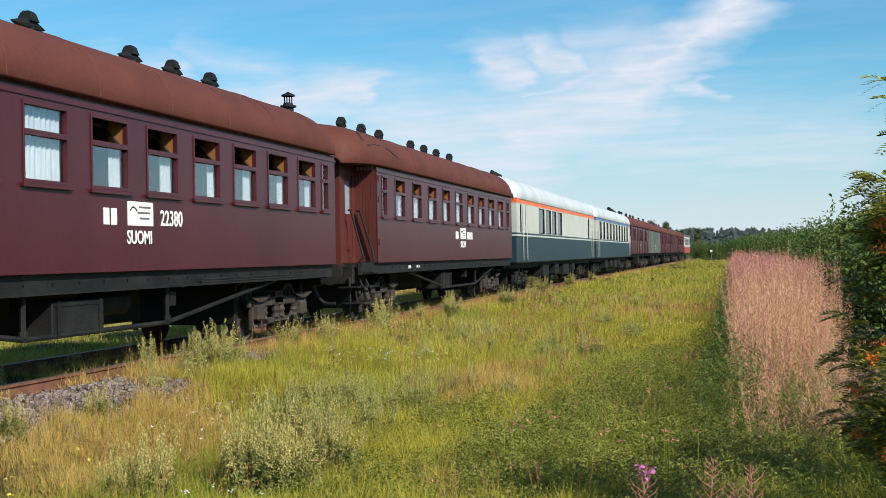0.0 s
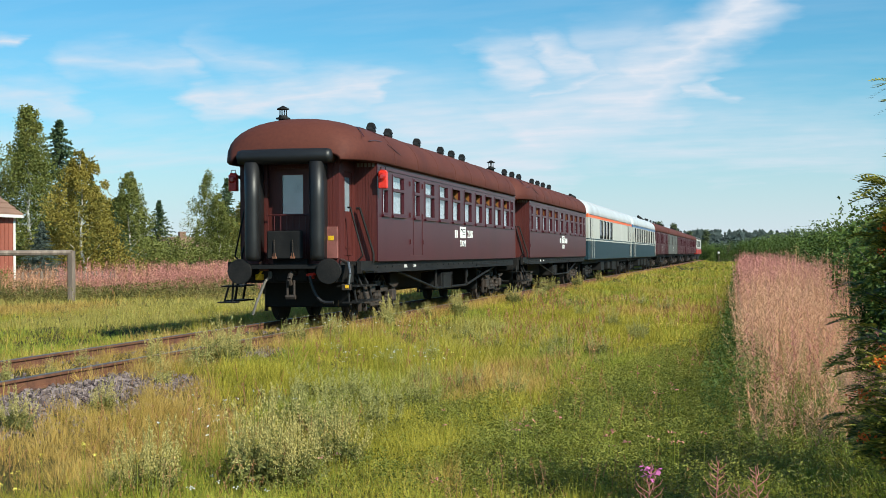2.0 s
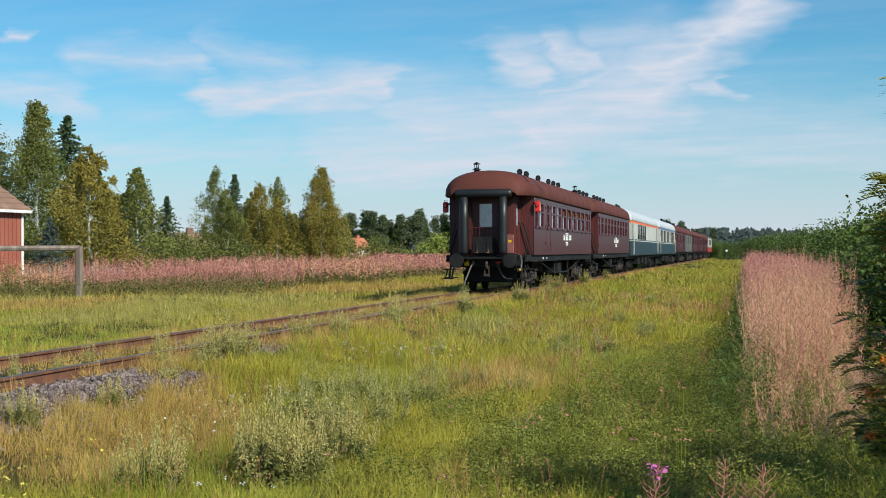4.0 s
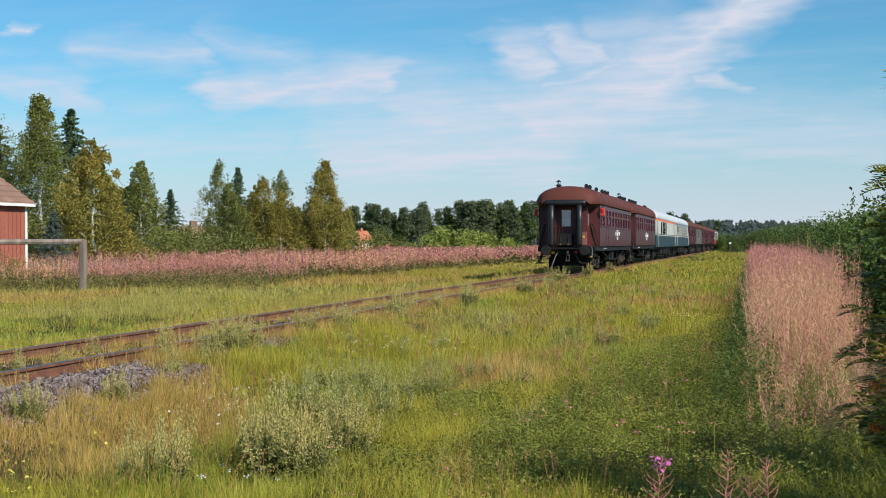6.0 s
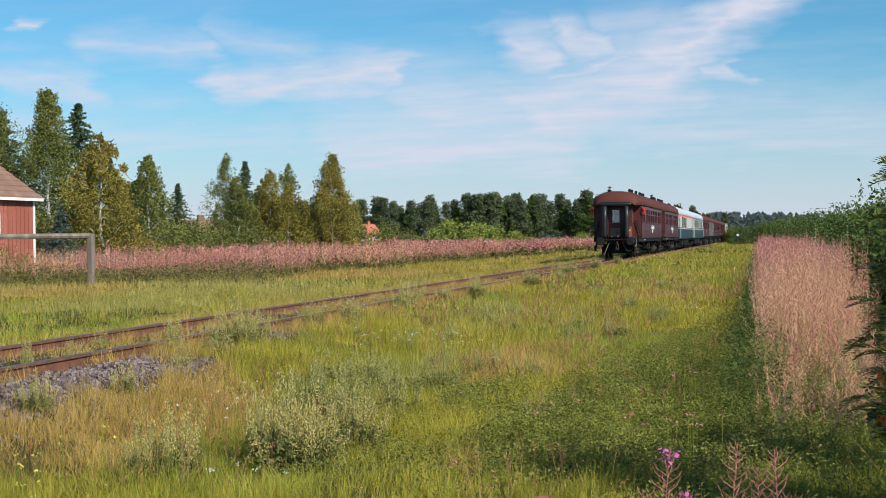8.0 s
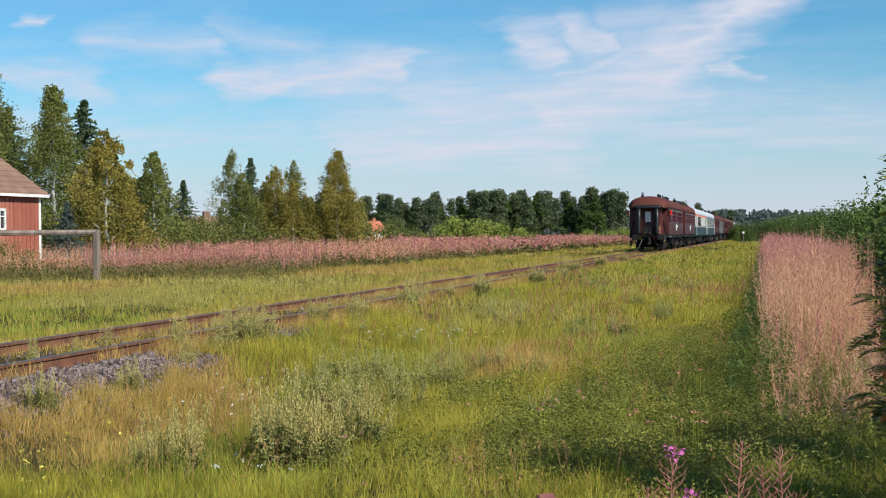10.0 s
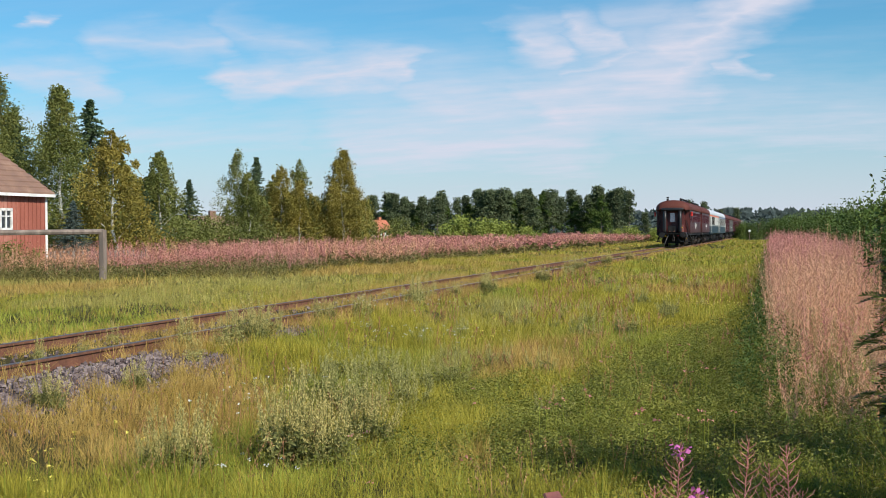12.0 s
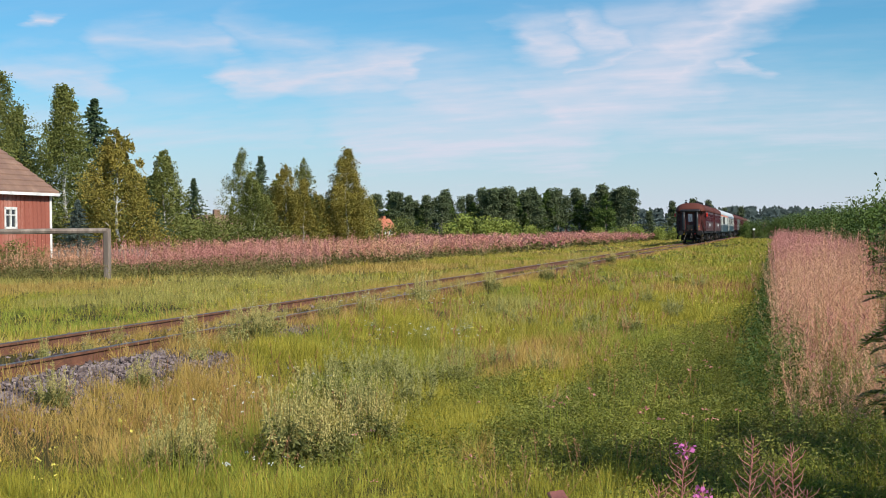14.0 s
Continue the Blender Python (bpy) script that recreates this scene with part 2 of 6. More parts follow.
def lathe(bm, at, axis, profile, n=14):
    """Rings of (distance along the axis, radius) round a line."""
    q = Vector(axis).to_track_quat("Z", "Y")
    rings = [[bm.verts.new(Vector(at) + q @ Vector((math.cos(2 * math.pi * i / n) * r, math.sin(2 * math.pi * i / n) * r, s))) for i in range(n)] for s, r in profile]
    for a, b in zip(rings, rings[1:]):
        for i in range(n):
            bm.faces.new((a[i], a[(i + 1) % n], b[(i + 1) % n], b[i]))
    bm.faces.new(rings[0][::-1])
    bm.faces.new(rings[-1])
    return bm


B = bmesh.new

# ---- the train ----
ZB, ZT = 1.246, 3.30             # lower edge of the body, eave
WZ0, WZM, WZ1 = 2.215, 2.755, 3.085


def arch(hw, z0, rise, n=18, power=2.2):
    """The cross-section of a roof, from the far eave to the near one."""
    out = []
    for i in range(n + 1):
        a = math.pi * (1 - i / n)
        cx, sx = math.cos(a), math.sin(a)
        out.append((hw * math.copysign(abs(cx) ** 0.92, cx), z0 + rise * abs(sx) ** 0.78))
    return out


def roof_shell(bm, stations, thick=0.05):
    """Stations of (y, half width, eave height, rise), lofted and closed."""
    rings = []
    for y, hw, z0, rise in stations:
        prof = arch(hw, z0, rise)
        low = [(x * 0.97, z - thick) for x, z in reversed(prof)]
        rings.append([bm.verts.new((x, y, z)) for x, z in prof + low])
    n = len(rings[0])
    for a, b in zip(rings, rings[1:]):
        for i in range(n):
            bm.faces.new((a[i], b[i], b[(i + 1) % n], a[(i + 1) % n]))
    h = n // 2
    for r, flip in ((rings[0], False), (rings[-1], True)):
        for i in range(h - 1):
            q = [r[i], r[i + 1], r[n - 2 - i], r[n - 1 - i]]
            bm.faces.new(q if not flip else q[::-1])
    return bm


def side_wall(bm, x, sign, y0, y1, openings, z0=ZB, z1=ZT, t=0.07):
    """A wall along y with openings (ya, yb, za, zb) right through it."""
    xa, xb = sorted((x, x - sign * t))
    zs = sorted({o[2] for o in openings}), sorted({o[3] for o in openings})
    za, zb = zs[0][0], zs[1][-1]
    box(bm, xa, xb, y0, y1, z0, za)
    box(bm, xa, xb, y0, y1, zb, z1)
    y = y0
    for a, b, c, e in sorted(openings):
        box(bm, xa, xb, y, a, za, zb)
        if e < zb - 1e-4:
            box(bm, xa, xb, a, b, e, zb)
        if c > za + 1e-4:
            box(bm, xa, xb, a, b, za, c)
        y = b
    box(bm, xa, xb, y, y1, za, zb)


def sash_window(car, y0, y1, open_top, sign=1, sill=True):
    w = B()
    x = sign * (HALF + 0.012)
    xi = sign * (HALF - 0.055)
    xa, xb = sorted((x, xi))
    f = 0.038
    box(w, xa, xb, y0, y0 + f, WZ0, WZ1)
    box(w, xa, xb, y1 - f, y1, WZ0, WZ1)
    box(w, xa, xb, y0 + f, y1 - f, WZ1 - f, WZ1)
    box(w, xa, xb, y0 + f, y1 - f, WZ0, WZ0 + f)
    box(w, xa - 0.004, xb + 0.004, y0 + f, y1 - f, WZM - 0.03, WZM + 0.03)
    win = part("window", w, maroon, car)
    if sill:
        b = B()
        box(b, *sorted((sign * HALF, sign * (HALF + 0.05))), y0 - 0.05, y1 + 0.05, WZ0 - 0.055, WZ0 - 0.006, 0.006)
        part("sill", b, maroon, win)
    xg = sign * (HALF - 0.035)
    b = B()
    box(b, xg - 0.003, xg + 0.003, y0 + f, y1 - f, WZ0 + f, WZM - 0.03)
    p = part("pane", b, pane, win)
    p.visible_shadow = False
    if not open_top:
        b = B()
        box(b, xg - 0.003, xg + 0.003, y0 + f, y1 - f, WZM + 0.03, WZ1 - f)
        p = part("pane", b, pane, win)
        p.visible_shadow = False
    else:
        b = B()       # the reveal of the lowered upper light, in varnished wood
        xr = sign * (HALF - 0.24)
        box(b, *sorted((xi, xr)), y1 - f, y1 - 0.01, WZM + 0.03, WZ1)
        part("reveal", b, varnish, win)
        b = B()       # the tilted light hinged inwards at its foot
        z0, z1 = WZM + 0.03, WZ1 - f
        for k in (0.0, 1.0):
            ya = y0 + f + k * (y1 - y0 - 2 * f - 0.04)
            v = [(xi, ya, z0), (xi, ya + 0.04, z0), (xr - sign * 0.06, ya + 0.04, z1), (xr - sign * 0.06, ya, z1)]
            vs = [b.verts.new(p) for p in v] + [b.verts.new((p[0] - sign * 0.03, p[1], p[2])) for p in v]
            for q in ((0, 1, 2, 3), (7, 6, 5, 4), (0, 4, 5, 1), (1, 5, 6, 2), (2, 6, 7, 3), (3, 7, 4, 0)):
                b.faces.new([vs[i] for i in q])
        box(b, *sorted((xr - sign * 0.06, xr - sign * 0.09)), y0 + f, y1 - f, z1 - 0.03, z1 + 0.005)
        part("tilted_light", b, inside, win, "dark brown tilted upper light")
    # pleated curtains, drawn aside by an uneven amount
    xc = sign * (HALF - 0.11)
    rnd = random.Random(int(y0 * 100) + (7 if sign > 0 else 0))
    lo, hi = y0 + 0.02, y1 - 0.02
    wide = hi - lo
    spans = [(lo, lo + wide * 0.5), (lo + wide * 0.5, hi)] if not open_top else [(hi - wide * rnd.uniform(0.18, 0.36), hi)]
    if open_top and rnd.random() < 0.4:
        spans.append((lo, lo + wide * rnd.uniform(0.1, 0.25)))
    top = WZ1 - 0.02 if not open_top else WZM
    for a, c in spans:
        b = B()
        n = max(6, int((c - a) / 0.018))
        ph = rnd.random() * 6
        prev = None
        for i in range(n + 1):
            y = a + (c - a) * i / n
            o = 0.018 * math.sin(y * 58 + ph) + 0.008 * math.sin(y * 131 + ph)
            pair = [b.verts.new((xc + o * 0.6, y, top)), b.verts.new((xc + o, y, WZ0 + 0.02))]
            if prev:
                b.faces.new((prev[0], pair[0], pair[1], prev[1]))
            prev = pair
        part("curtain", b, curtain_mat, win, "white pleated cotton curtain", smooth=True)
    return win


def text_part(name, words, size, mat, parent, y, z, x=HALF + 0.008, narrow=0.8, depth=0.003):
    cu = bpy.data.curves.new(name, "FONT")
    cu.body, cu.size, cu.extrude, cu.align_x, cu.align_y, cu.offset = words, size, depth, "CENTER", "CENTER", 0.0035
    tmp = bpy.data.objects.new(name, cu)
    me = bpy.data.meshes.new_from_object(tmp)
    bpy.data.objects.remove(tmp)
    me.materials.append(mat)
    ob = new(name, me)
    ob.parent = parent
    ob.matrix_basis = pose(x, y, z, 90, 0, 90) @ Matrix.Diagonal((narrow, 1, 1, 1))
    return ob


def vent(parent, x, y, z):
    b = B()
    lathe(b, (x, y, z - 0.06), (0, 0, 1), [(0, 0.09), (0.10, 0.08), (0.16, 0.07), (0.18, 0.06)], 12)
    lathe(b, (x, y - 0.40, z + 0.10), (0, 1, 0), [(0.0, 0.006), (0.27, 0.075), (0.53, 0.075), (0.80, 0.006)], 12)
    v = []
    for yy in (y - 0.10, y + 0.10):
        v.append([b.verts.new((x + dx, y + (yy - y) * f, z + dz)) for dx, dz, f in ((-0.10, 0.14, 1), (-0.07, 0.24, 0.7), (-0.04, 0.27, 0.6), (0.04, 0.27, 0.6), (0.07, 0.24, 0.7), (0.10, 0.14, 1))])
    for i in range(5):
        b.faces.new((v[0][i], v[0][i + 1], v[1][i + 1], v[1][i]))
    b.faces.new(v[0][::-1])
    b.faces.new(v[1])
    return part("roof_ventilator", b, black, parent)


def chimney(parent, x, y, z):
    b = B()
    lathe(b, (x, y, z - 0.1), (0, 0, 1), [(0, 0.10), (0.22, 0.10), (0.22, 0.15), (0.25, 0.15), (0.25, 0.10), (0.30, 0.085)], 12)
    for k in range(4):
        a = k * math.pi / 2
        rod(b, (x + 0.07 * math.cos(a), y + 0.07 * math.sin(a), z + 0.18), (x + 0.07 * math.cos(a), y + 0.07 * math.sin(a), z + 0.33), 0.012, 5)
    lathe(b, (x, y, z + 0.32), (0, 0, 1), [(0, 0.13), (0.02, 0.13), (0.07, 0.03), (0.08, 0.02)], 12)
    return part("stove_chimney", b, black, parent)


def roof_z(x, rise=0.88):
    return ZT - 0.01 + rise * (1 - min(1, abs(x) / 1.56) ** (2 / 0.92)) ** 0.39


def bogie(car, yc, base=2.2, r=0.46, mat=None):
    b = B()
    for s in (-1, 1):
        x = s * 1.02
        box(b, x - 0.03, x + 0.03, yc - base / 2 - 0.35, yc + base / 2 + 0.35, 0.56, 0.70, 0.01)
        box(b, x - 0.02, x + 0.02, yc - 0.55, yc + 0.55, 0.28, 0.36)
        for k in (-1, 1):
            y = yc + k * base / 2
            tube(b, [(x, yc + k * 0.55, 0.32), (x, y - k * 0.2, 0.50)], 0.03)
            box(b, x - 0.05, x + 0.12, y - 0.15, y + 0.15, 0.34, 0.60, 0.03)      # axle box
            box(b, x - 0.03, x + 0.03, y - 0.24, y - 0.17, 0.20, 0.62)
            box(b, x - 0.03, x + 0.03, y + 0.17, y + 0.24, 0.20, 0.62)
            for j in range(5):                                                  # leaf spring
                hw = 0.48 - j * 0.08
                box(b, x + 0.04, x + 0.11, y - hw, y + hw, 0.74 - j * 0.018 - 0.016, 0.74 - j * 0.018)
            lathe(b, (x + 0.02, y - k * 0.33, 0.35), (0, 0, 1), [(0, 0.075), (0.05, 0.055), (0.10, 0.075), (0.15, 0.055), (0.20, 0.075)], 10)
            box(b, s * 0.62, s * 0.88, y - k * 0.56 - 0.05, y - k * 0.56 + 0.05, 0.25, 0.62)   # brake block
        lathe(b, (x, yc - 0.14, 0.36), (0, 0, 1), [(0, 0.08), (0.06, 0.06), (0.12, 0.08), (0.18, 0.06), (0.24, 0.08)], 10)
        lathe(b, (x, yc + 0.14, 0.36), (0, 0, 1), [(0, 0.08), (0.06, 0.06), (0.12, 0.08), (0.18, 0.06), (0.24, 0.08)], 10)
    box(b, -1.05, 1.05, yc - 0.2, yc + 0.2, 0.60, 0.80)
    # black blocks added round the wheels to fill in the shade there
    cb = B()
    box(cb, -0.62, 0.62, yc - base / 2 + 0.52, yc + base / 2 - 0.52, 0.34, 0.98)
    part("rigging_and_shade_fill", cb, black, car)
    for k in (-1, 1):
        part("shade_block_bogie", box(B(), -0.9, 0.9, yc + k * (base / 2 + 0.56) - 0.06, yc + k * (base / 2 + 0.56) + 0.06, 0.30, 0.95, 0.02), black, car)
    part("bogie_frame", b, mat or brake_dust, car, "rust-dusted steel bogie frame")
    for k in (-1, 1):
        y = yc + k * base / 2
        b = B()
        rod(b, (-0.95, 0, 0), (0.95, 0, 0), 0.07, 10)
        for s in (-1, 1):
            lathe(b, (s * 0.70, 0, 0), (s, 0, 0), [(0, r + 0.03), (0.03, r + 0.03), (0.035, r), (0.13, r), (0.13, r - 0.06), (0.09, r - 0.08), (0.09, 0.14), (0.15, 0.11), (0.15, 0.03)], 24)
            for i in range(8):
                a = i * math.pi / 4
                rod(b, (s * 0.80, 0.12 * math.cos(a), 0.12 * math.sin(a)), (s * 0.80, (r - 0.07) * math.cos(a), (r - 0.07) * math.sin(a)), 0.03, 5)
        ws = part("wheelset", b, brake_dust, car, "spoked steel wheels on one axle")
        ws.matrix_basis = pose(0, y, r)
        WHEELS.append((ws, y, r))


WHEELS, CARS = [], []


def buffer(car, x, y, way):
    b = B()
    lathe(b, (x, y, 1.054), (0, way, 0), [(0, 0.245), (0.03, 0.25), (0.05, 0.235), (0.06, 0.09), (0.28, 0.09), (0.28, 0.14), (0.55, 0.15), (0.57, 0.2), (0.60, 0.2)], 22)
    part("buffer", b, frame_grey, car, "round black buffer", smooth=False)


def underframe(car, y0, y1, ty0, ty1, a, c):
    """Solebars, truss rods and boxes between the bogies."""
    b = B()
    for s in (-1, 1):
        x = s * 1.36
        box(b, x - 0.04, x + 0.04, y0, y1, 1.00, ZB - 0.003)
        box(b, *sorted((x, x + s * 0.10)), y0 + 1.0, y1 - 1.0, 1.00, 1.03)
    for y in np.linspace(y0 + 0.1, y1 - 0.1, 9):
        box(b, -1.32, 1.32, y - 0.05, y + 0.05, 0.98, 1.2)
    box(b, -1.3, 1.3, y0, y1, 1.16, ZB - 0.006)
    box(b, -1.2, 1.2, y0 - 0.02, y0 + 0.1, 0.85, 1.22)
    box(b, -1.2, 1.2, y1 - 0.1, y1 + 0.02, 0.85, 1.22)
    for y in np.arange(y0 + 1.2, y1 - 1.0, 0.62):
        rod(b, (1.40, y, 1.12), (1.415, y, 1.12), 0.018, 6)
    part("underframe", b, frame_grey, car, "black riveted steel underframe")
    for s in (-1, 1):
        b = B()
        x = s * 1.32
        tube(b, [(x, ty0, 1.0), (x, a, 0.53), (x, c, 0.53), (x, ty1, 1.0)], 0.032, 8)
        for y in (a, c):
            rod(b, (x, y, 0.50), (x, y, 1.02), 0.035, 8)
            rod(b, (x, y, 0.55), (x, y, 0.62), 0.055, 8)
        part("truss_rod", b, frame_grey, car, "black steel truss rod")
    return b


def gear(car, ym, seed):
    """Battery box, air tank and small hangers below the floor, plus added shade-filling boxes."""
    b = B()
    box(b, 0.80, 1.34, ym - 0.62, ym + 0.62, 0.50, 0.92, 0.012)
    box(b, 1.34, 1.355, ym - 0.58, ym + 0.58, 0.86, 0.90)
    for k in (-0.5, 0.5):
        box(b, 1.34, 1.36, ym + k - 0.03, ym + k + 0.03, 0.50, 0.92)
    part("battery_and_shade_box", b, frame_grey, car)
    b = B()
    lathe(b, (0.85, ym + 1.1, 0.83), (0, 1, 0), [(0, 0.08), (0.06, 0.17), (0.95, 0.17), (1.02, 0.08)], 14)
    part("air_tank", b, frame_grey, car)
    # far-side boxes added to keep the view under the floor in shade
    part("battery_and_shade_box", box(B(), -1.34, -0.80, ym - 1.6, ym + 1.2, 0.48, 0.95, 0.015), frame_grey, car)
    part("shade_block_mid", box(B(), -0.72, 0.05, ym - 3.4, ym + 4.4, 0.46, 1.0, 0.03), black, car)
    part("shade_block_side", box(B(), -1.3, -0.80, ym + 1.5, ym + 4.2, 0.50, 0.98, 0.02), black, car)
    b = B()
    box(b, 1.18, 1.32, ym + 2.55, ym + 2.80, 0.74, 0.94, 0.01)
    rod(b, (1.32, ym + 2.62, 0.86), (1.33, ym + 2.62, 0.86), 0.05, 10)
    part("valve_box", b, frame_grey, car)
    b = B()
    box(b, -0.5, 0.6, ym - 3.2, ym - 2.2, 0.55, 1.0, 0.02)
    rod(b, (-0.2, ym - 2.0, 0.62), (-0.2, ym + 3.5, 0.66), 0.03)
    rod(b, (0.3, ym - 2.4, 0.50), (0.3, ym + 3.6, 0.52), 0.025)
    part("rigging_and_shade_fill", b, black, car)


def steps(car, y, s=1):
    b = B()
    x0 = s * 1.15
    for i, z in enumerate((1.06, 0.76, 0.46)):
        box(b, *sorted((x0 + s * 0.02 * i, x0 + s * (0.30 + 0.03 * i))), y - 0.42, y + 0.42, z - 0.02, z + 0.012)
    for k in (-0.25, 0.2):
        tube(b, [(s * 1.2, y + k, 1.06), (s * 1.32, y + k + 0.06, 0.76), (s * 1.4, y + k + 0.12, 0.44)], 0.028)
    part("footboard", b, frame_grey, car, "black wooden step boards on iron hangers")


def handrail(car, pts, r=0.018):
    part("handrail", tube(B(), pts, r, 8), frame_grey, car)


def maroon_coach(name, label, length, windows, vents, chimneys, letters, tail):
    car = tagged(new(name), label, "railway coach", "maroon coaches")
    car.empty_display_size = 0.2
    # windows: (y0, y1, open)
    b = B()
    ops = [(a, c, WZ0, WZ1) for a, c, o in windows]
    side_wall(b, HALF, 1, 0, length, ops)
    side_wall(b, -HALF, -1, 0, length, ops)
    box(b, -HALF + 0.07, HALF - 0.07, length - 0.06, length, ZB, ZT + 0.1)
    box(b, -HALF + 0.005, HALF - 0.005, 0.06, length - 0.06, ZB + 0.002, ZB + 0.08)
    part("body", b, maroon, car, "maroon painted coach body of sheeted wood")
    b = B()
    for s in (-1, 1):
        box(b, *sorted((s * HALF, s * (HALF + 0.018))), -0.01, length + 0.01, 3.135, 3.165)
        box(b, *sorted((s * HALF, s * (HALF + 0.018))), -0.012, 0.03, ZB - 0.01, ZT)
        box(b, *sorted((s * HALF, s * (HALF + 0.012))), 0, length, ZB - 0.012, ZB + 0.012)
        box(b, *sorted((s * HALF, s * (HALF + 0.03))), -0.01, length + 0.01, 3.235, 3.262)
    part("moulding", b, maroon, car)
    b = B()
    box(b, -HALF + 0.08, HALF - 0.08, 0.08, length - 0.08, ZT - 0.06, ZT - 0.02)
    box(b, -0.08, -0.04, 0.1, length - 0.1, ZB + 0.1, WZ0 + 0.2)
    for y in np.arange(2.9, length - 1, 3.0):
        box(b, -HALF + 0.1, HALF - 0.25, y - 0.02, y + 0.02, ZB + 0.1, ZT - 0.06)
    part("interior", b, inside, car, "brown panelled compartments behind the windows")
    for a, c, o in windows:
        sash_window(car, a, c, o)
        sash_window(car, a, c, o, -1)
    # roof with a domed rear end
    st = []
    for u in np.linspace(1, 0, 11):
        y = 0.25 - 1.65 * u ** 0.75
        k = (1 - u ** 3.2) ** 0.5
        st.append((y, 1.56 - 0.42 * u ** 2.4, ZT - 0.01 - 0.03 * u, 0.20 + 0.68 * k))
    st += [(y, 1.56, ZT - 0.01, 0.88) for y in np.linspace(0.8, length - 0.9, 8)]
    for u in np.linspace(0.15, 1, 7):
        st.append((length - 0.9 + 1.05 * u, 1.56 - 0.10 * u ** 3, ZT - 0.01, 0.88 - 0.45 * u ** 3))
    part("roof", roof_shell(B(), st), roof_red, car, "red-brown canvas roof with a domed end", smooth=True)
    b = B()
    for y in np.arange(1.2, length - 0.4, 2.05):
        prev = None
        for x, z in arch(1.562, ZT - 0.01, 0.882):
            if prev:
                tube(b, [(prev[0], y, prev[1]), (x, y, z)], 0.006, 4)
            prev = (x, z)
    part("roof_seam", b, roof_red, car)
    for pts in (((-0.75, 1.42), (-0.45, 1.25), (-0.1, 1.08), (0.35, 0.98), (0.8, 1.0), (1.15, 1.1), (1.45, 1.25)), ((-0.55, 1.47), (0.0, 1.45), (0.5, 1.44)), ((0.9, 1.46), (1.3, 1.51), (1.7, 1.535))):
        b = B()
        tube(b, [(x + 0.004, y, roof_z(x) + 0.004 - 0.03 * max(0, -y)) for y, x in pts], 0.009, 5)
        part("roof_seam", b, maroon, car)
    for x, y in vents:
        vent(car, x, y, roof_z(x))
    for x, y in chimneys:
        chimney(car, x, y, roof_z(x) - 0.07)
    # rear vestibule, narrower than the body
    VW, VY = 1.0, -1.0
    b = B()
    boards = []

    def board(x0, x1, y0, y1, z0, z1):
        boards.append((*sorted((x0, x1)), y0, y1, z0, z1))

    rnd = random.Random(3)
    for s in (-1, 1):
        n = 8
        for i in range(n):                       # bulkhead boards beside the vestibule
            x0, x1 = VW + (HALF - VW) * i / n, VW + (HALF - VW) * (i + 1) / n - 0.004
            board(s * x0, s * x1, -0.006, 0.06, ZB, ZT + 0.12)
        for i in range(12):
            y0, y1 = VY + 1.0 * i / 12, VY + 1.0 * (i + 1) / 12 - 0.004
            if 3 <= i <= 9:
                board(s * VW, s * (VW - 0.05), y0, y1, ZB - 0.05, 1.35)
                continue
            board(s * VW, s * (VW - 0.05), y0, y1, ZB - 0.05, ZT + 0.1)
        box(b, *sorted((s * VW, s * (VW - 0.05))), VY + 0.25, VY + 0.83, 3.05, ZT + 0.1)
    for i in range(28):                          # end wall, boarded, with the gangway opening
        x0, x1 = -VW + 2 * VW * i / 28, -VW + 2 * VW * (i + 1) / 28 - 0.004
        if x1 > -0.48 and x0 < 0.48:
            board(x0, x1, VY - 0.05, VY, 3.1, ZT + 0.2)
            continue
        board(x0, x1, VY - 0.05, VY, ZB - 0.05, ZT + 0.2)
    box(b, -0.5, 0.5, VY, VY + 0.02, ZB - 0.05, 1.32)
    ves = part("vestibule", b, board_red, car, "red boarded vestibule at the end of the coach")
    for q in boards:
        part("board", box(B(), *q), board_red, ves)
    for s in (-1, 1):
        b = B()                                  # side door of the vestibule
        xa, xb = sorted((s * (VW - 0.02), s * (VW - 0.055)))
        y0, y1 = VY + 0.26, VY + 0.82
        box(b, xa, xb, y0, y1, 1.36, 2.25)
        box(b, xa, xb, y0, y0 + 0.1, 2.25, 3.04)
        box(b, xa, xb, y1 - 0.1, y1, 2.25, 3.04)
        box(b, xa, xb, y0 + 0.1, y1 - 0.1, 2.94, 3.04)
        box(b, *sorted((s * VW, s * (VW - 0.03))), y0 + 0.12, y1 - 0.12, 1.5, 2.1)
        d = part("vestibule_door", b, board_red, car)
        b = B()
        box(b, *sorted((s * (VW - 0.03), s * (VW - 0.04))), y0 + 0.1, y1 - 0.1, 2.25, 2.94)
        part("door_backing", b, backing_grey, d, "blue-grey sheet in the opening of the vestibule door")
        steps(car, VY + 0.55, s)
        handrail(car, [(s * 1.06, VY + 0.30, 2.32), (s * 1.12, VY + 0.28, 2.32), (s * 1.36, VY + 0.34, 1.36), (s * 1.2, VY + 0.34, 1.2)])
        handrail(car, [(s * 1.06, VY + 0.90, 2.32), (s * 1.14, VY + 0.9, 2.32), (s * 1.42, VY + 0.9, 1.40), (s * 1.42, VY + 0.9, 1.22)], 0.024)
    b = B()
    box(b, -0.98, 0.98, VY - 0.04, 0.0, ZT + 0.0, ZT + 0.16)
    box(b, -0.98, 0.98, VY - 0.5, 0.1, ZB - 0.14, ZB - 0.06)
    part("vestibule_ceiling", b, black, car)
    # inner door seen through the gangway
    b = B()
    yd = VY + 0.10
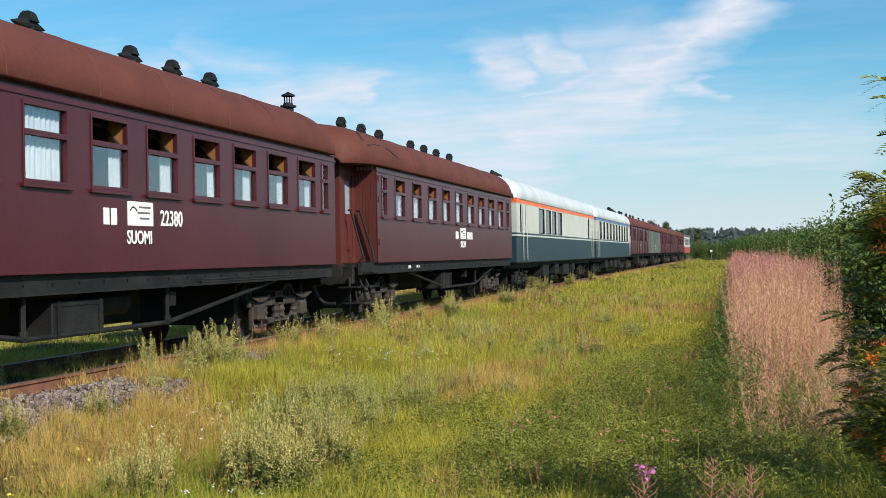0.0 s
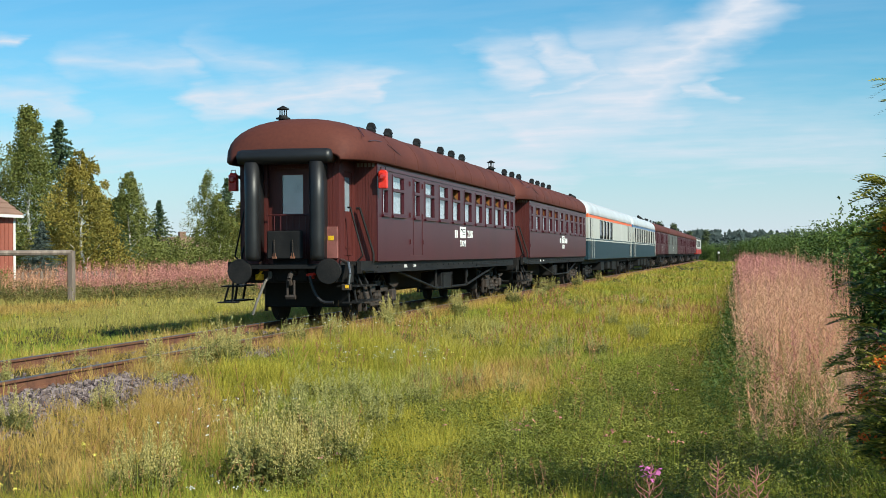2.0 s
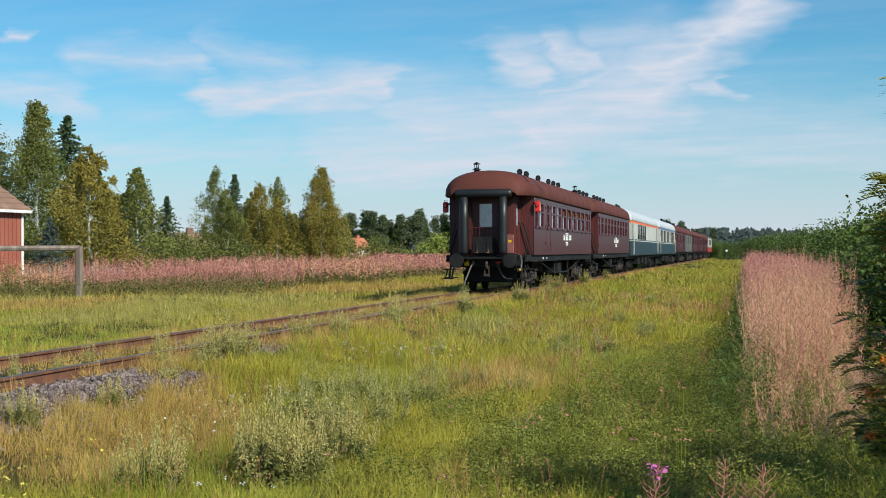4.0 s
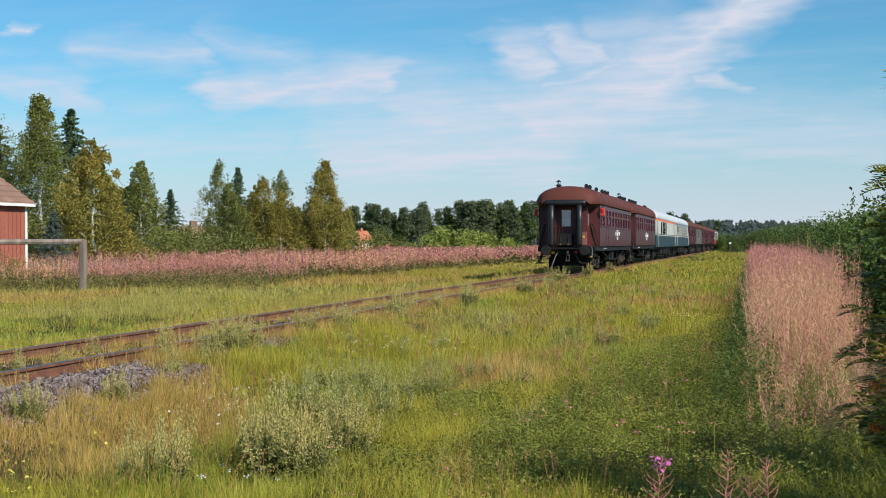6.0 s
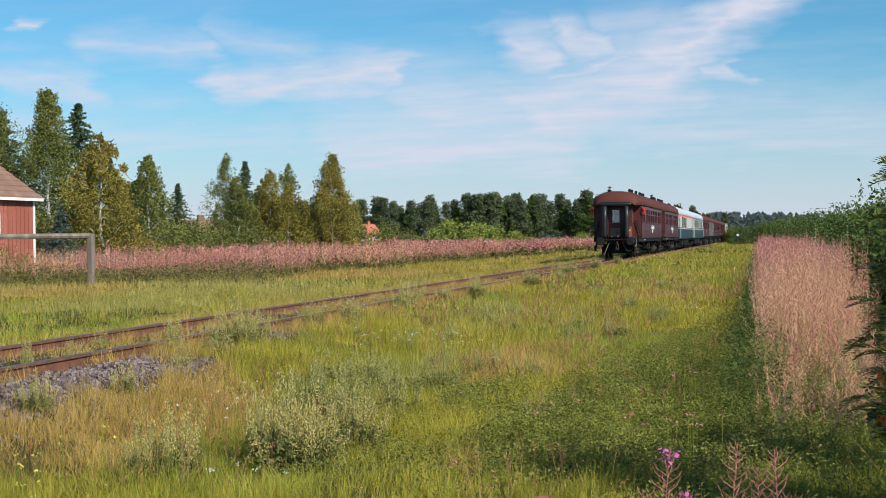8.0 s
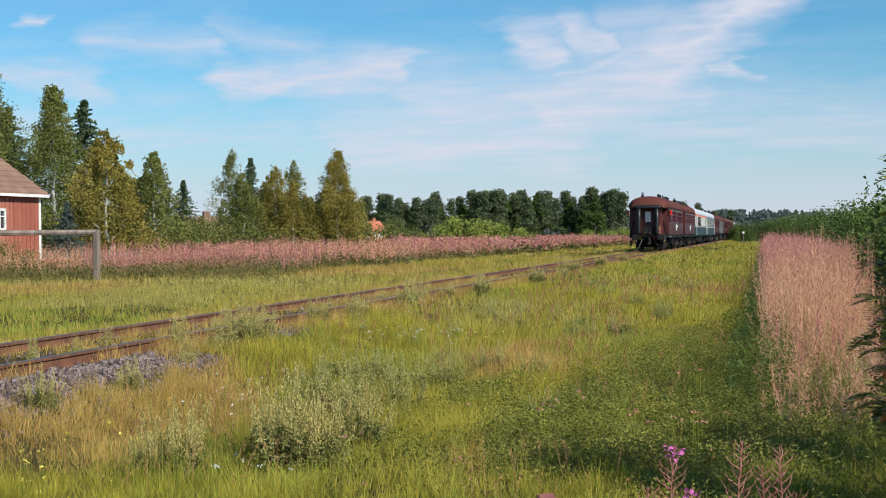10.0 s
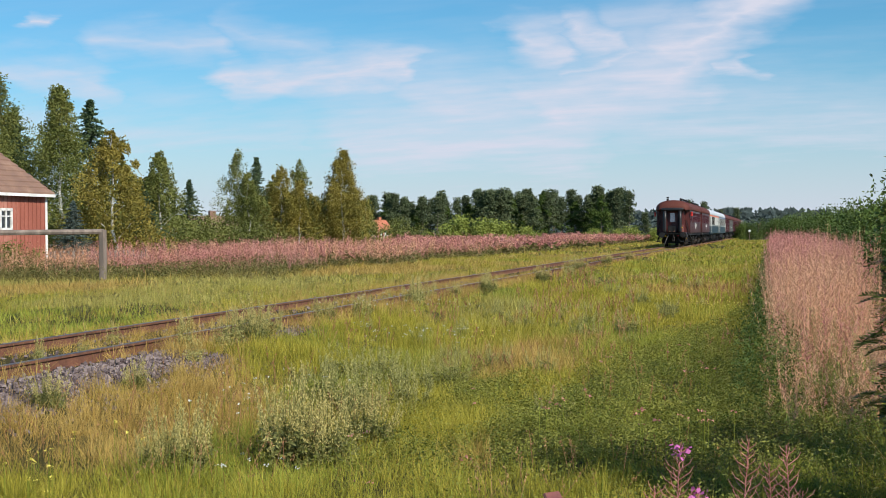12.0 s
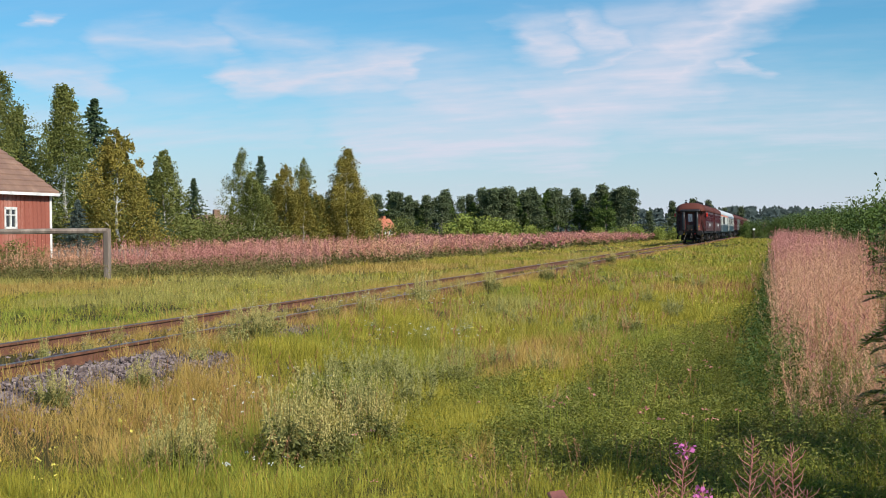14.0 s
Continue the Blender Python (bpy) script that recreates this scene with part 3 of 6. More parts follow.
    box(b, -0.94, -0.25, yd, yd + 0.04, ZB - 0.05, ZT)
    box(b, 0.19, 0.94, yd, yd + 0.04, ZB - 0.05, ZT)
    box(b, -0.25, 0.19, yd, yd + 0.04, ZB - 0.05, 2.2)
    box(b, -0.25, 0.19, yd, yd + 0.04, 2.98, ZT)
    dr = part("gangway_door", b, board_red, car, "red end door with a tall pane")
    b = B()
    box(b, -0.25, 0.19, yd + 0.015, yd + 0.021, 2.2, 2.98)
    part("pane", b, pane, dr)
    # added sheet whose colour stands in for the sky mirrored in the pane
    b = B()
    box(b, -0.30, 0.24, yd + 0.07, yd + 0.08, 2.16, 3.0)
    part("door_backing", b, backing_grey, dr, "blue-grey sheet behind the pane, coloured as reflected sky")
    gate = part("safety_gate", rod(B(), (-0.5, VY - 0.15, 2.17), (0.5, VY - 0.15, 2.17), 0.016, 6), maroon_trim, car)
    for x in np.linspace(-0.46, 0.46, 8):
        part("gate_bar", rod(B(), (x, VY - 0.15, 1.34), (x, VY - 0.15, 2.165), 0.010, 6), maroon_trim, gate)
    # rubber gangway tubes
    for s in (-1, 1):
        b = B()
        lathe(b, (s * 0.67, VY - 0.48, 1.26), (0, 0, 1), [(0, 0.05), (0.02, 0.125), (0.10, 0.145), (0.5, 0.15), (1.2, 0.145), (1.94, 0.15)], 18)
        box(b, *sorted((s * 0.57, s * 0.76)), VY - 0.45, VY - 0.05, 1.28, 3.2, 0.03)
        part("gangway_tube", b, rubber, car, "black rubber gangway cushion", smooth=True)
    b = B()
    lathe(b, (-0.98, VY - 0.46, 3.31), (1, 0, 0), [(0, 0.06), (0.03, 0.13), (0.1, 0.15), (0.98, 0.16), (1.86, 0.15), (1.93, 0.13), (1.96, 0.06)], 18)
    box(b, -0.95, 0.95, VY - 0.42, VY - 0.05, 3.2, 3.42, 0.03)
    part("gangway_tube", b, rubber, car, smooth=True)
    b = B()
    box(b, -0.40, 0.34, VY - 0.40, VY - 0.37, 1.30, 1.86, 0.02)
    for x in (-0.24, 0.14):
        rod(b, (x, VY - 0.41, 1.34), (x, VY - 0.41, 1.62), 0.02, 6)
    fall = part("fall_plate", b, frame_grey, car, "raised black gangway plate with chains")
    for x in (-0.24, 0.14):
        b = B()
        box(b, x - 0.05, x + 0.05, VY - 0.43, VY - 0.40, 1.30, 1.35, 0.008)
        box(b, x - 0.03, x + 0.03, VY - 0.425, VY - 0.40, 1.35, 1.42, 0.006)
        part("hinge", b, rust, fall, "rusty hinge of the plate")
        for k in range(7):
            part("chain_link", lathe(B(), (x, VY - 0.422, 1.44 + 0.034 * k), (0, 0, 1), [(0, 0.007), (0.008, 0.014), (0.022, 0.014), (0.03, 0.007)], 6), brake_dust, fall)
    b = B()
    box(b, -0.62, -0.44, VY - 0.26, VY - 0.16, 1.06, 1.14, 0.01)
    rod(b, (-0.56, VY - 0.22, 1.12), (-0.60, VY - 0.24, 1.24), 0.03, 8)
    part("lamp_iron", b, rust, car, "rusty iron bracket")
    underframe(car, -0.95, length, *((2.2, 14.0, 5.95, 9.65) if tail else (3.2, 14.6, 7.2, 11.4)))
    for s in (-0.915, 0.915):
        buffer(car, s, -1.557, 1)
        buffer(car, s, length + 0.60, -1)
    b = B()
    box(b, -1.25, 1.25, VY - 0.10, VY + 0.05, 0.82, ZB - 0.07, 0.01)
    box(b, -0.36, 0.36, VY - 0.16, VY - 0.08, 0.86, 1.30, 0.01)
    for x in (-0.28, 0.28):
        for z in (0.92, 1.04, 1.16):
            rod(b, (x, VY - 0.18, z), (x, VY - 0.15, z), 0.02, 6)
    part("headstock", b, frame_grey, car)
    b = B()
    tube(b, [(0.10, VY - 0.1, 1.02), (0.10, VY - 0.42, 1.0), (0.10, VY - 0.5, 0.9), (0.10, VY - 0.44, 0.8)], 0.05, 8)
    rod(b, (0.03, VY - 0.42, 0.88), (0.03, VY - 0.42, 0.55), 0.025)
    rod(b, (0.17, VY - 0.42, 0.88), (0.17, VY - 0.42, 0.55), 0.025)
    rod(b, (0.0, VY - 0.42, 0.55), (0.2, VY - 0.42, 0.55), 0.045)
    part("coupling_hook", b, brake_dust, car, "rusty draw hook with screw coupling")
    b = B()
    tube(b, [(-0.38, VY - 0.2, 0.98), (-0.45, VY - 0.36, 0.86), (-0.62, VY - 0.42, 0.42), (-0.70, VY - 0.4, 0.20)], 0.026, 8)
    rod(b, (-0.40, VY - 0.2, 1.03), (-0.38, VY - 0.3, 0.93), 0.04)
    part("brake_hose", b, hose_grey, car, "grey hanging air hose")
    b = B()
    pts = [(0.46, VY - 0.25, 0.94)]
    for i in range(9):
        a = i / 8
        pts.append((0.46 + 0.06 * math.sin(a * 3) + 0.48 * a * a, VY - 0.32, 0.94 - 0.52 * math.sin(min(1, a * 1.25) * 1.57) + 0.02 * a))
    tube(b, pts, 0.032, 8)
    part("brake_hose", b, rubber, car, "black hanging air hose")
    b = B()
    box(b, 0.42, 0.52, VY - 0.30, VY - 0.2, 0.90, 1.02, 0.01)
    rod(b, (0.38, VY - 0.28, 0.98), (0.56, VY - 0.28, 1.0), 0.025)
    part("hose_cock", b, lamp_red, car, "red hose cock")
    b = B()
    box(b, -0.72, -0.56, VY - 0.2, VY - 0.12, 0.88, 1.0, 0.01)
    rod(b, (-0.7, VY - 0.2, 0.9), (-0.55, VY - 0.22, 1.1), 0.025)
    part("hose_holder", b, yellow, car)
    for s in (-1, 1):
        b = B()
        box(b, *sorted((s * 1.0, s * 1.42)), VY - 0.28, VY - 0.1, 0.74, 0.77)
        box(b, *sorted((s * 1.1, s * 1.5)), VY - 0.28, VY - 0.1, 0.42, 0.45)
        tube(b, [(s * 1.2, VY - 0.15, 0.95), (s * 1.22, VY - 0.18, 0.44)], 0.022)
        tube(b, [(s * 1.3, VY - 0.15, 0.77), (s * 1.38, VY - 0.2, 0.44)], 0.022)
        part("shunter_step", b, frame_grey, car)
    if tail:
        for s in (-1, 1):
            lp = B()
            x0, x1 = sorted((s * (HALF + 0.06), s * (HALF + 0.24)))
            box(lp, x0, x1, -0.12, 0.02, 2.72, 3.07, 0.015)
            box(lp, x0 + 0.03, x1 - 0.03, -0.11, 0.01, 3.065, 3.10, 0.01)
            lamp = part("tail_lamp", lp, lamp_red, car, "red battery tail lamp")
            b = B()
            lathe(b, ((x0 + x1) / 2, -0.12, 2.96), (0, -1, 0), [(0, 0.075), (0.03, 0.075), (0.045, 0.04)], 16)
            part("lens", b, lens_red, lamp)
            b = B()
            box(b, *sorted((s * (HALF + 0.012), s * (HALF + 0.10))), -0.01, 0.05, 2.98, 3.05)
            tube(b, [(x0 + 0.04, -0.05, 3.09), (x0 + 0.04, -0.05, 3.16), (x1 - 0.04, -0.05, 3.16), (x1 - 0.04, -0.05, 3.09)], 0.008)
            part("bracket", b, frame_grey, lamp)
            b = B()
            box(b, x0 + 0.01, x1 - 0.01, 0.02, 0.028, 2.74, 3.05)
            part("back_plate", b, white_paint, lamp)
        # switch box, its red lightened to pink for the sun grazing it
        b = B()
        box(b, 0.72, 0.97, VY - 0.13, VY - 0.05, 1.30, 1.93, 0.008)
        sb = part("switch_box", b, pale_pink, car, "steel switch box, pink from grazing sun put into its colour")
        b = B()
        box(b, 0.78, 0.90, VY - 0.135, VY - 0.13, 1.66, 1.75)
        part("notice", b, yellow, sb, "small yellow notice")
        b = B()
        tube(b, [(1.02, VY - 0.05, 1.28), (1.22, VY - 0.2, 1.22), (1.28, VY - 0.3, 1.0), (1.26, VY - 0.32, 0.8)], 0.026, 8)
        part("jumper_cable", b, steel, car, "grey jumper cable")
        b = B()
        box(b, 1.12, 1.30, VY - 0.36, VY - 0.25, 0.68, 0.80, 0.01)
        jb = part("jumper_box", b, brake_dust, car)
        b = B()
        box(b, 1.20, 1.27, VY - 0.368, VY - 0.36, 0.72, 0.78)
        part("notice", b, yellow, jb)
    bogie(car, 1.55)
    bogie(car, length - 2.0)
    gear(car, 7.17 if tail else 7.4, 1)
    for z in (1.045, 1.085):
        part("steam_pipe", rod(B(), (1.455, length - 6.4, z), (1.455, length - 2.4, z), 0.014, 6), frame_grey, car)
    if letters:
        yl, num = letters
        b = B()                                   # owner's mark, as plain shapes
        for dy in (-0.17, 0.03):
            box(b, HALF, HALF + 0.004, yl + dy, yl + dy + 0.15, 1.80, 2.0)
        part("owner_mark", b, white_paint, car, "white owner's mark")
        if num:
            text_part("lettering", num, 0.285, white_paint, car, yl + 1.77, 1.90, narrow=1.0)
        else:
            b = B()
            for i in range(5):
                y = yl + 1.40 + i * 0.155
                box(b, HALF, HALF + 0.004, y, y + 0.115, 1.80, 2.0)
            part("number_bars", b, white_paint, car, "white number bars")
        text_part("lettering", "SUOMI", 0.235, white_paint, car, yl + 0.80, 1.645, narrow=1.02)
        b = B()
        box(b, HALF, HALF + 0.008, yl + 0.47, yl + 1.20, 1.80, 2.10)
        pl = part("poster", b, white_paint, car, "white poster with faint print")
        b = B()
        for i, (a, c) in enumerate(((0.78, 1.12), (0.74, 1.10), (0.80, 1.08))):
            box(b, HALF + 0.008, HALF + 0.010, yl + a, yl + c, 2.02 - i * 0.07, 2.045 - i * 0.07)
        part("print_bars", b, van_grey, pl)
        b = B()
        prev = None
        for i in range(9):
            a = i / 8
            p = (HALF + 0.012, yl + 0.52 + 0.2 * a, 1.98 + 0.05 * math.sin(a * 3.1))
            if prev:
                tube(b, [prev, p], 0.010, 4)
            prev = p
        part("emblem", b, black, pl)
        b = B()
        for i in range(3):
            box(b, 1.40, 1.404, yl - 5.2 + i * 0.09, yl - 5.14 + i * 0.09, 1.08, 1.15)
        for i in range(6):
            box(b, 1.40, 1.404, yl - 4.4 + i * 0.05, yl - 4.37 + i * 0.05, 1.09, 1.14)
        part("data_bars", b, white_paint, car)
        # bulkhead number, with the eave's shade put into its grey
        b = B()
        for s in (1,):
            for i in range(5):
                box(b, HALF - 0.42 + i * 0.08, HALF - 0.365 + i * 0.08, -0.010, -0.006, 3.17, 3.25)
        part("number_bars", b, bars_shaded, car)
    b = B()
    if tail:                                      # the compartment door in the side
        y0, y1 = 3.07, 3.96
        for q in ((y0, y0 + 0.02, 1.35, 3.13), (y1 - 0.02, y1, 1.35, 2.2), (y0, y1, 1.335, 1.355), (y0 - 0.35, y0, 1.335, 1.365)):
            box(b, HALF, HALF + 0.008, *q)
        for z in (1.6, 2.2, 2.9):
            for y in (y0 - 0.33, y1 + 0.0):
                box(b, HALF, HALF + 0.025, y, y + 0.04, z, z + 0.11)
        part("door_edge", b, maroon_trim, car)
    else:
        b.free()
        for z in (1.6, 2.5, 2.95):
            part("door_hinge", box(B(), HALF, HALF + 0.03, 0.12, 0.18, z, z + 0.12), maroon_trim, car)
    return car


W1 = [(0.46, 0.84, 0), (1.28, 2.21, 0), (3.20, 3.66, 0), (4.26, 5.17, 0), (5.77, 6.68, 0)]
W1 += [(7.29 + 1.503 * i, 8.20 + 1.503 * i, 1) for i in range(6)] + [(16.14, 16.48, 0)]
W1 = [(a - 0.04, c + 0.04, o) for a, c, o in W1]
coach_a = maroon_coach("passenger_coach", "maroon wooden passenger coach with red tail lamps, last in the train", 16.93, W1,
                       [(0.42, y) for y in (3.35, 4.85, 7.75, 10.55, 12.0, 13.5)], [(0.80, 16.3), (-0.50, -0.1)], (7.72, "22380"), True)
CARS.append((coach_a, 0.0))
W2 = [(0.46, 0.85, 0)] + [(1.60 + 1.63 * i, 2.45 + 1.63 * i, 0 if i == 4 else 1) for i in range(9)] + [(16.24, 16.64, 0)]
W2 = [(a - 0.03, c + 0.03, o) for a, c, o in W2]
coach_b = maroon_coach("passenger_coach", "maroon wooden passenger coach with a red-brown roof", 17.20, W2,
                       [(0.42, y) for y in (1.05, 2.65, 4.2, 7.4, 8.95, 10.5, 12.3)], [], (8.2, 0), False)
CARS.append((coach_b, 19.88))


def modern_coach(name, label, length, panes, upper, band, doors):
    """A smooth steel coach: two-tone sides, white roof, tall windows."""
    car = tagged(new(name), label, "railway coach")
    zb, zl, zt = 1.05, 2.02, 3.30
    ops = [(a, c, 2.13, 3.10) for a, c in panes]
    b = B()
    for s in (-1, 1):
        side_wall(b, s * HALF, s, 0, length, ops, zl + 0.09, zt - 0.16)
    box(b, -HALF + 0.07, HALF - 0.07, 0, 0.06, zl, zt)
    box(b, -HALF + 0.07, HALF - 0.07, length - 0.06, length, zl, zt)
    part("upper_body", b, upper, car)
    b = B()
    box(b, -HALF, HALF, 0, length, zb, zl - 0.02, 0.03)
    part("lower_body", b, petrol, car, "dark petrol-blue lower panels")
    b = B()
    box(b, -HALF - 0.004, HALF + 0.004, -0.004, length + 0.004, zl - 0.03, zl + 0.03)
    part("stripe", b, cream, car, "pale waist stripe")
    b = B()
    box(b, -HALF - 0.002, HALF + 0.002, -0.002, length + 0.002, zl + 0.03, zl + 0.09)
    part("stripe", b, petrol, car)
    b = B()
    box(b, -HALF - 0.006, HALF + 0.006, -0.006, length + 0.006, zt - 0.16, zt + 0.01)
    part("cornice", b, band, car, "coloured band under the eaves")
    st = [(-0.02, 1.40, zt, 0.55), (0.25, 1.5, zt, 0.80)] + [(y, 1.51, zt, 0.88) for y in np.linspace(0.9, length - 0.9, 14)] + [(length - 0.25, 1.5, zt, 0.80), (length + 0.02, 1.40, zt, 0.55)]
    part("roof", roof_shell(B(), st), roof_white, car, "off-white steel roof", smooth=True)
    for a, c in panes:
        for s in (-1, 1):
            b = B()
            xa, xb = sorted((s * (HALF - 0.05), s * (HALF + 0.008)))
            for q in ((a, a + 0.03, 2.13, 3.10), (c - 0.03, c, 2.13, 3.10), (a + 0.03, c - 0.03, 2.13, 2.16), (a + 0.03, c - 0.03, 3.07, 3.10)):
                box(b, xa, xb, *q)
            w = part("window", b, frame_grey, car)
            p = part("pane", box(B(), s * (HALF - 0.03) - 0.003, s * (HALF - 0.03) + 0.003, a + 0.03, c - 0.03, 2.16, 3.07), pane_dark, w)
            p.visible_shadow = False
    b = B()
    box(b, -HALF + 0.1, HALF - 0.1, 0.1, length - 0.1, zt - 0.22, zt - 0.18)
    box(b, -0.06, -0.02, 0.1, length - 0.1, zl, zt - 0.2)
    part("interior", b, inside, car)
    for y in doors:
        for s in (-1, 1):
            for dy in (-0.35, 0.35):
                part("door_edge", box(B(), *sorted((s * HALF, s * (HALF + 0.008))), y + dy - 0.012, y + dy + 0.012, 1.1, 3.1), frame_grey, car)
            for dy in (-0.46, 0.46):
                part("handrail", rod(B(), (s * (HALF + 0.05), y + dy, 1.15), (s * (HALF + 0.05), y + dy, 2.5), 0.013, 6), cream, car)
    b = B()
    for y0 in (0.0, length):
        for s in (-1, 1):
            rod(b, (s * 0.6, y0, 1.1), (s * 0.6, y0, 3.3), 0.14, 10)
    part("gangway_tube", b, rubber, car)
    b = B()
    box(b, -1.1, 1.1, 0.3, length - 0.3, 0.85, 1.06)
    for y, L, z in ((length * 0.30, 1.6, 0.45), (length * 0.44, 1.2, 0.5), (length * 0.55, 2.0, 0.42), (length * 0.68, 0.9, 0.55)):
        box(b, 0.5, 1.28, y, y + L, z, 0.9, 0.02)
        box(b, -1.28, -0.5, y, y + L, z, 0.9, 0.02)
    part("underframe", b, black, car)
    for s in (-0.915, 0.915):
        buffer(car, s, -0.55, 1)
        buffer(car, s, length + 0.55, -1)
    bogie(car, 3.0, 2.4, mat=frame_grey)
    bogie(car, length - 3.0, 2.4, mat=frame_grey)
    b = B()                                        # bent exhaust of the galley stove, left of the ridge at the end
    if band is orange:
        tube(b, [(0.5, 0.9, zt + 0.62), (0.5, 0.75, zt + 0.95), (0.6, 1.9, zt + 0.86)], 0.07, 8)
    else:
        tube(b, [(0.5, length - 0.4, zt + 0.55), (0.5, length - 0.9, zt + 0.86), (0.4, length - 4.6, zt + 1.06)], 0.11, 8)
    part("exhaust_pipe", b, black, car)
    return car


coach_c = modern_coach("restaurant_coach", "cream and petrol-blue steel restaurant coach with an orange band", 25.6,
                       [(0.75, 1.0), (5.3, 6.8), (7.3, 8.7), (9.1, 10.3), (10.8, 12.2), (22.6, 23.1)], cream, orange, (1.6, 24.3))
CARS.append((coach_c, 38.15))
coach_d = modern_coach("saloon_coach", "cream and blue steel coach with a pale roof", 23.6,
                       [(1.9 + 2.05 * i, 3.0 + 2.05 * i) for i in range(10)], cream, blue_paint, (0.9, 22.9))
CARS.append((coach_d, 64.75))


def plain_van(name, label, length, mat, panes, vents):
    car = tagged(new(name), label, "railway coach", "vans ahead in the train")
    b = B()
    ops = [(a, c, WZ0, WZ1) for a, c in panes] or [(2, 2.5, WZ0, WZ1)]
    for s in (-1, 1):
        side_wall(b, s * HALF, s, 0, length, ops)
    box(b, -HALF + 0.07, HALF - 0.07, 0, 0.06, ZB, ZT)
    box(b, -HALF + 0.07, HALF - 0.07, length - 0.06, length, ZB, ZT)
    part("body", b, mat, car)
    b = B()
    for s in (-1, 1):
        for y in np.arange(0.4, length, 1.9):
            box(b, *sorted((s * HALF, s * (HALF + 0.03))), y, y + 0.07, ZB, ZT - 0.05)
        box(b, *sorted((s * HALF, s * (HALF + 0.02))), 0, length, WZ0 - 0.1, WZ0 - 0.06)
    part("moulding", b, mat, car)
    for a, c in ops_or(ops):
        for s in (-1, 1):
            part("pane", box(B(), s * (HALF - 0.04) - 0.003, s * (HALF - 0.04) + 0.003, a, c, WZ0, WZ1), pane_dark, car)
    st = [(-0.3, 1.45, ZT - 0.01, 0.4), (0.1, 1.52, ZT - 0.01, 0.75)] + [(y, 1.55, ZT - 0.01, 0.88) for y in np.linspace(0.8, length - 0.8, 4)] + [(length - 0.1, 1.52, ZT - 0.01, 0.75), (length + 0.3, 1.45, ZT - 0.01, 0.4)]
    part("roof", roof_shell(B(), st), roof_red, car, smooth=True)
    for y in vents:
        vent(car, 0.42, y, roof_z(0.42))
    b = B()
    box(b, -0.6, 0.6, -0.7, 0, 1.1, 3.2)
    part("gangway", b, rubber, car)
    b = B()
    box(b, -1.1, 1.1, 0.1, length - 0.1, 1.0, ZB - 0.004)
    for s in (-1, 1):
        tube(b, [(s * 1.3, 3.5, 1.05), (s * 1.3, 6.8, 0.55), (s * 1.3, length - 6.8, 0.55), (s * 1.3, length - 3.5, 1.05)], 0.035)
        box(b, *sorted((s * 0.8, s * 1.3)), length * 0.45, length * 0.55, 0.55, 1.0)
    part("underframe", b, frame_grey, car)
    bogie(car, 2.2)
    bogie(car, length - 2.2)
    b = B()
    y = length * 0.52
    box(b, HALF + 0.001, HALF + 0.006, y - 0.3, y + 0.2, 1.84, 2.0)
    box(b, HALF + 0.001, HALF + 0.006, y - 0.2, y + 0.15, 1.6, 1.70)
    part("notice", b, white_paint, car)
    return car


def ops_or(ops):
    return [(o[0], o[1]) for o in ops]


win_row = [(1.4 + 1.5 * i, 2.1 + 1.5 * i) for i in range(11)]
VANS = [(89.4, 18.9, maroon, win_row, (2.5, 4.5, 9.0, 13, 16)), (109.1, 18.6, van_grey, win_row[::4], (3, 9)),
        (128.9, 19.0, maroon, win_row, (5, 10, 15)), (149.2, 18.9, maroon, win_row[::2], (4, 12)), (169.0, 21.0, maroon, win_row, (8, 16))]
for at, length, mat, panes, vents in VANS:
    label = "grey-green luggage van with sliding doors" if mat is van_grey else "maroon wooden coach far ahead in the train"
    CARS.append((plain_van("railway_van" if mat is van_grey else "passenger_coach", label, length, mat, panes, vents), at))


def engine():
    car = tagged(new("diesel_locomotive"), "red and cream diesel locomotive heading the train", "locomotive")
    b = B()
    box(b, -1.5, 1.5, 0, 24.5, 1.1, 1.95, 0.06)
    part("body", b, loco_red, car, "red lower body")
    b = B()
    box(b, -1.45, 1.45, 0.3, 24.2, 1.95, 3.6, 0.12)
    part("upper_body", b, cream, car, "cream upper body")
    b = B()
    box(b, -1.5, 1.5, 0.2, 24.3, 3.6, 3.85, 0.1)
    part("roof", b, van_grey, car)
    b = B()
    for s in (-1, 1):
        for y in (1.0, 23.0):
            box(b, s * 1.44, s * 1.46, y - 0.4, y + 0.4, 2.6, 3.3)
        for i in range(6):
            box(b, s * 1.44, s * 1.46, 5 + i * 2.4, 6.6 + i * 2.4, 2.3, 3.3)
    part("grille", b, frame_grey, car)
    b = B()
    box(b, -1.2, 1.2, 0.2, 24.2, 0.75, 1.12)
    box(b, -1.3, 1.3, 9, 15, 0.35, 0.8)
    part("underframe", b, frame_grey, car)
    bogie(car, 4.0, 2.6)
    bogie(car, 20.0, 2.6)
    return car


CARS.append((engine(), 191.0))


def motions():
    step = 2 / FPS
    for car, off in CARS:
        walk(car, [(t, pose(TRACK, s + off, 0)) for t, s in RUN])
    for ws, y, r in WHEELS:
        rows = []
        for i in range(0, 211):
            t = i * step
            s = float(np.interp(t, [q[0] for q in RUN], [q[1] for q in RUN]))
            rows.append((t, pose(0, y, r, -math.degrees(s / r), 0, 0)))
        walk(ws, rows)

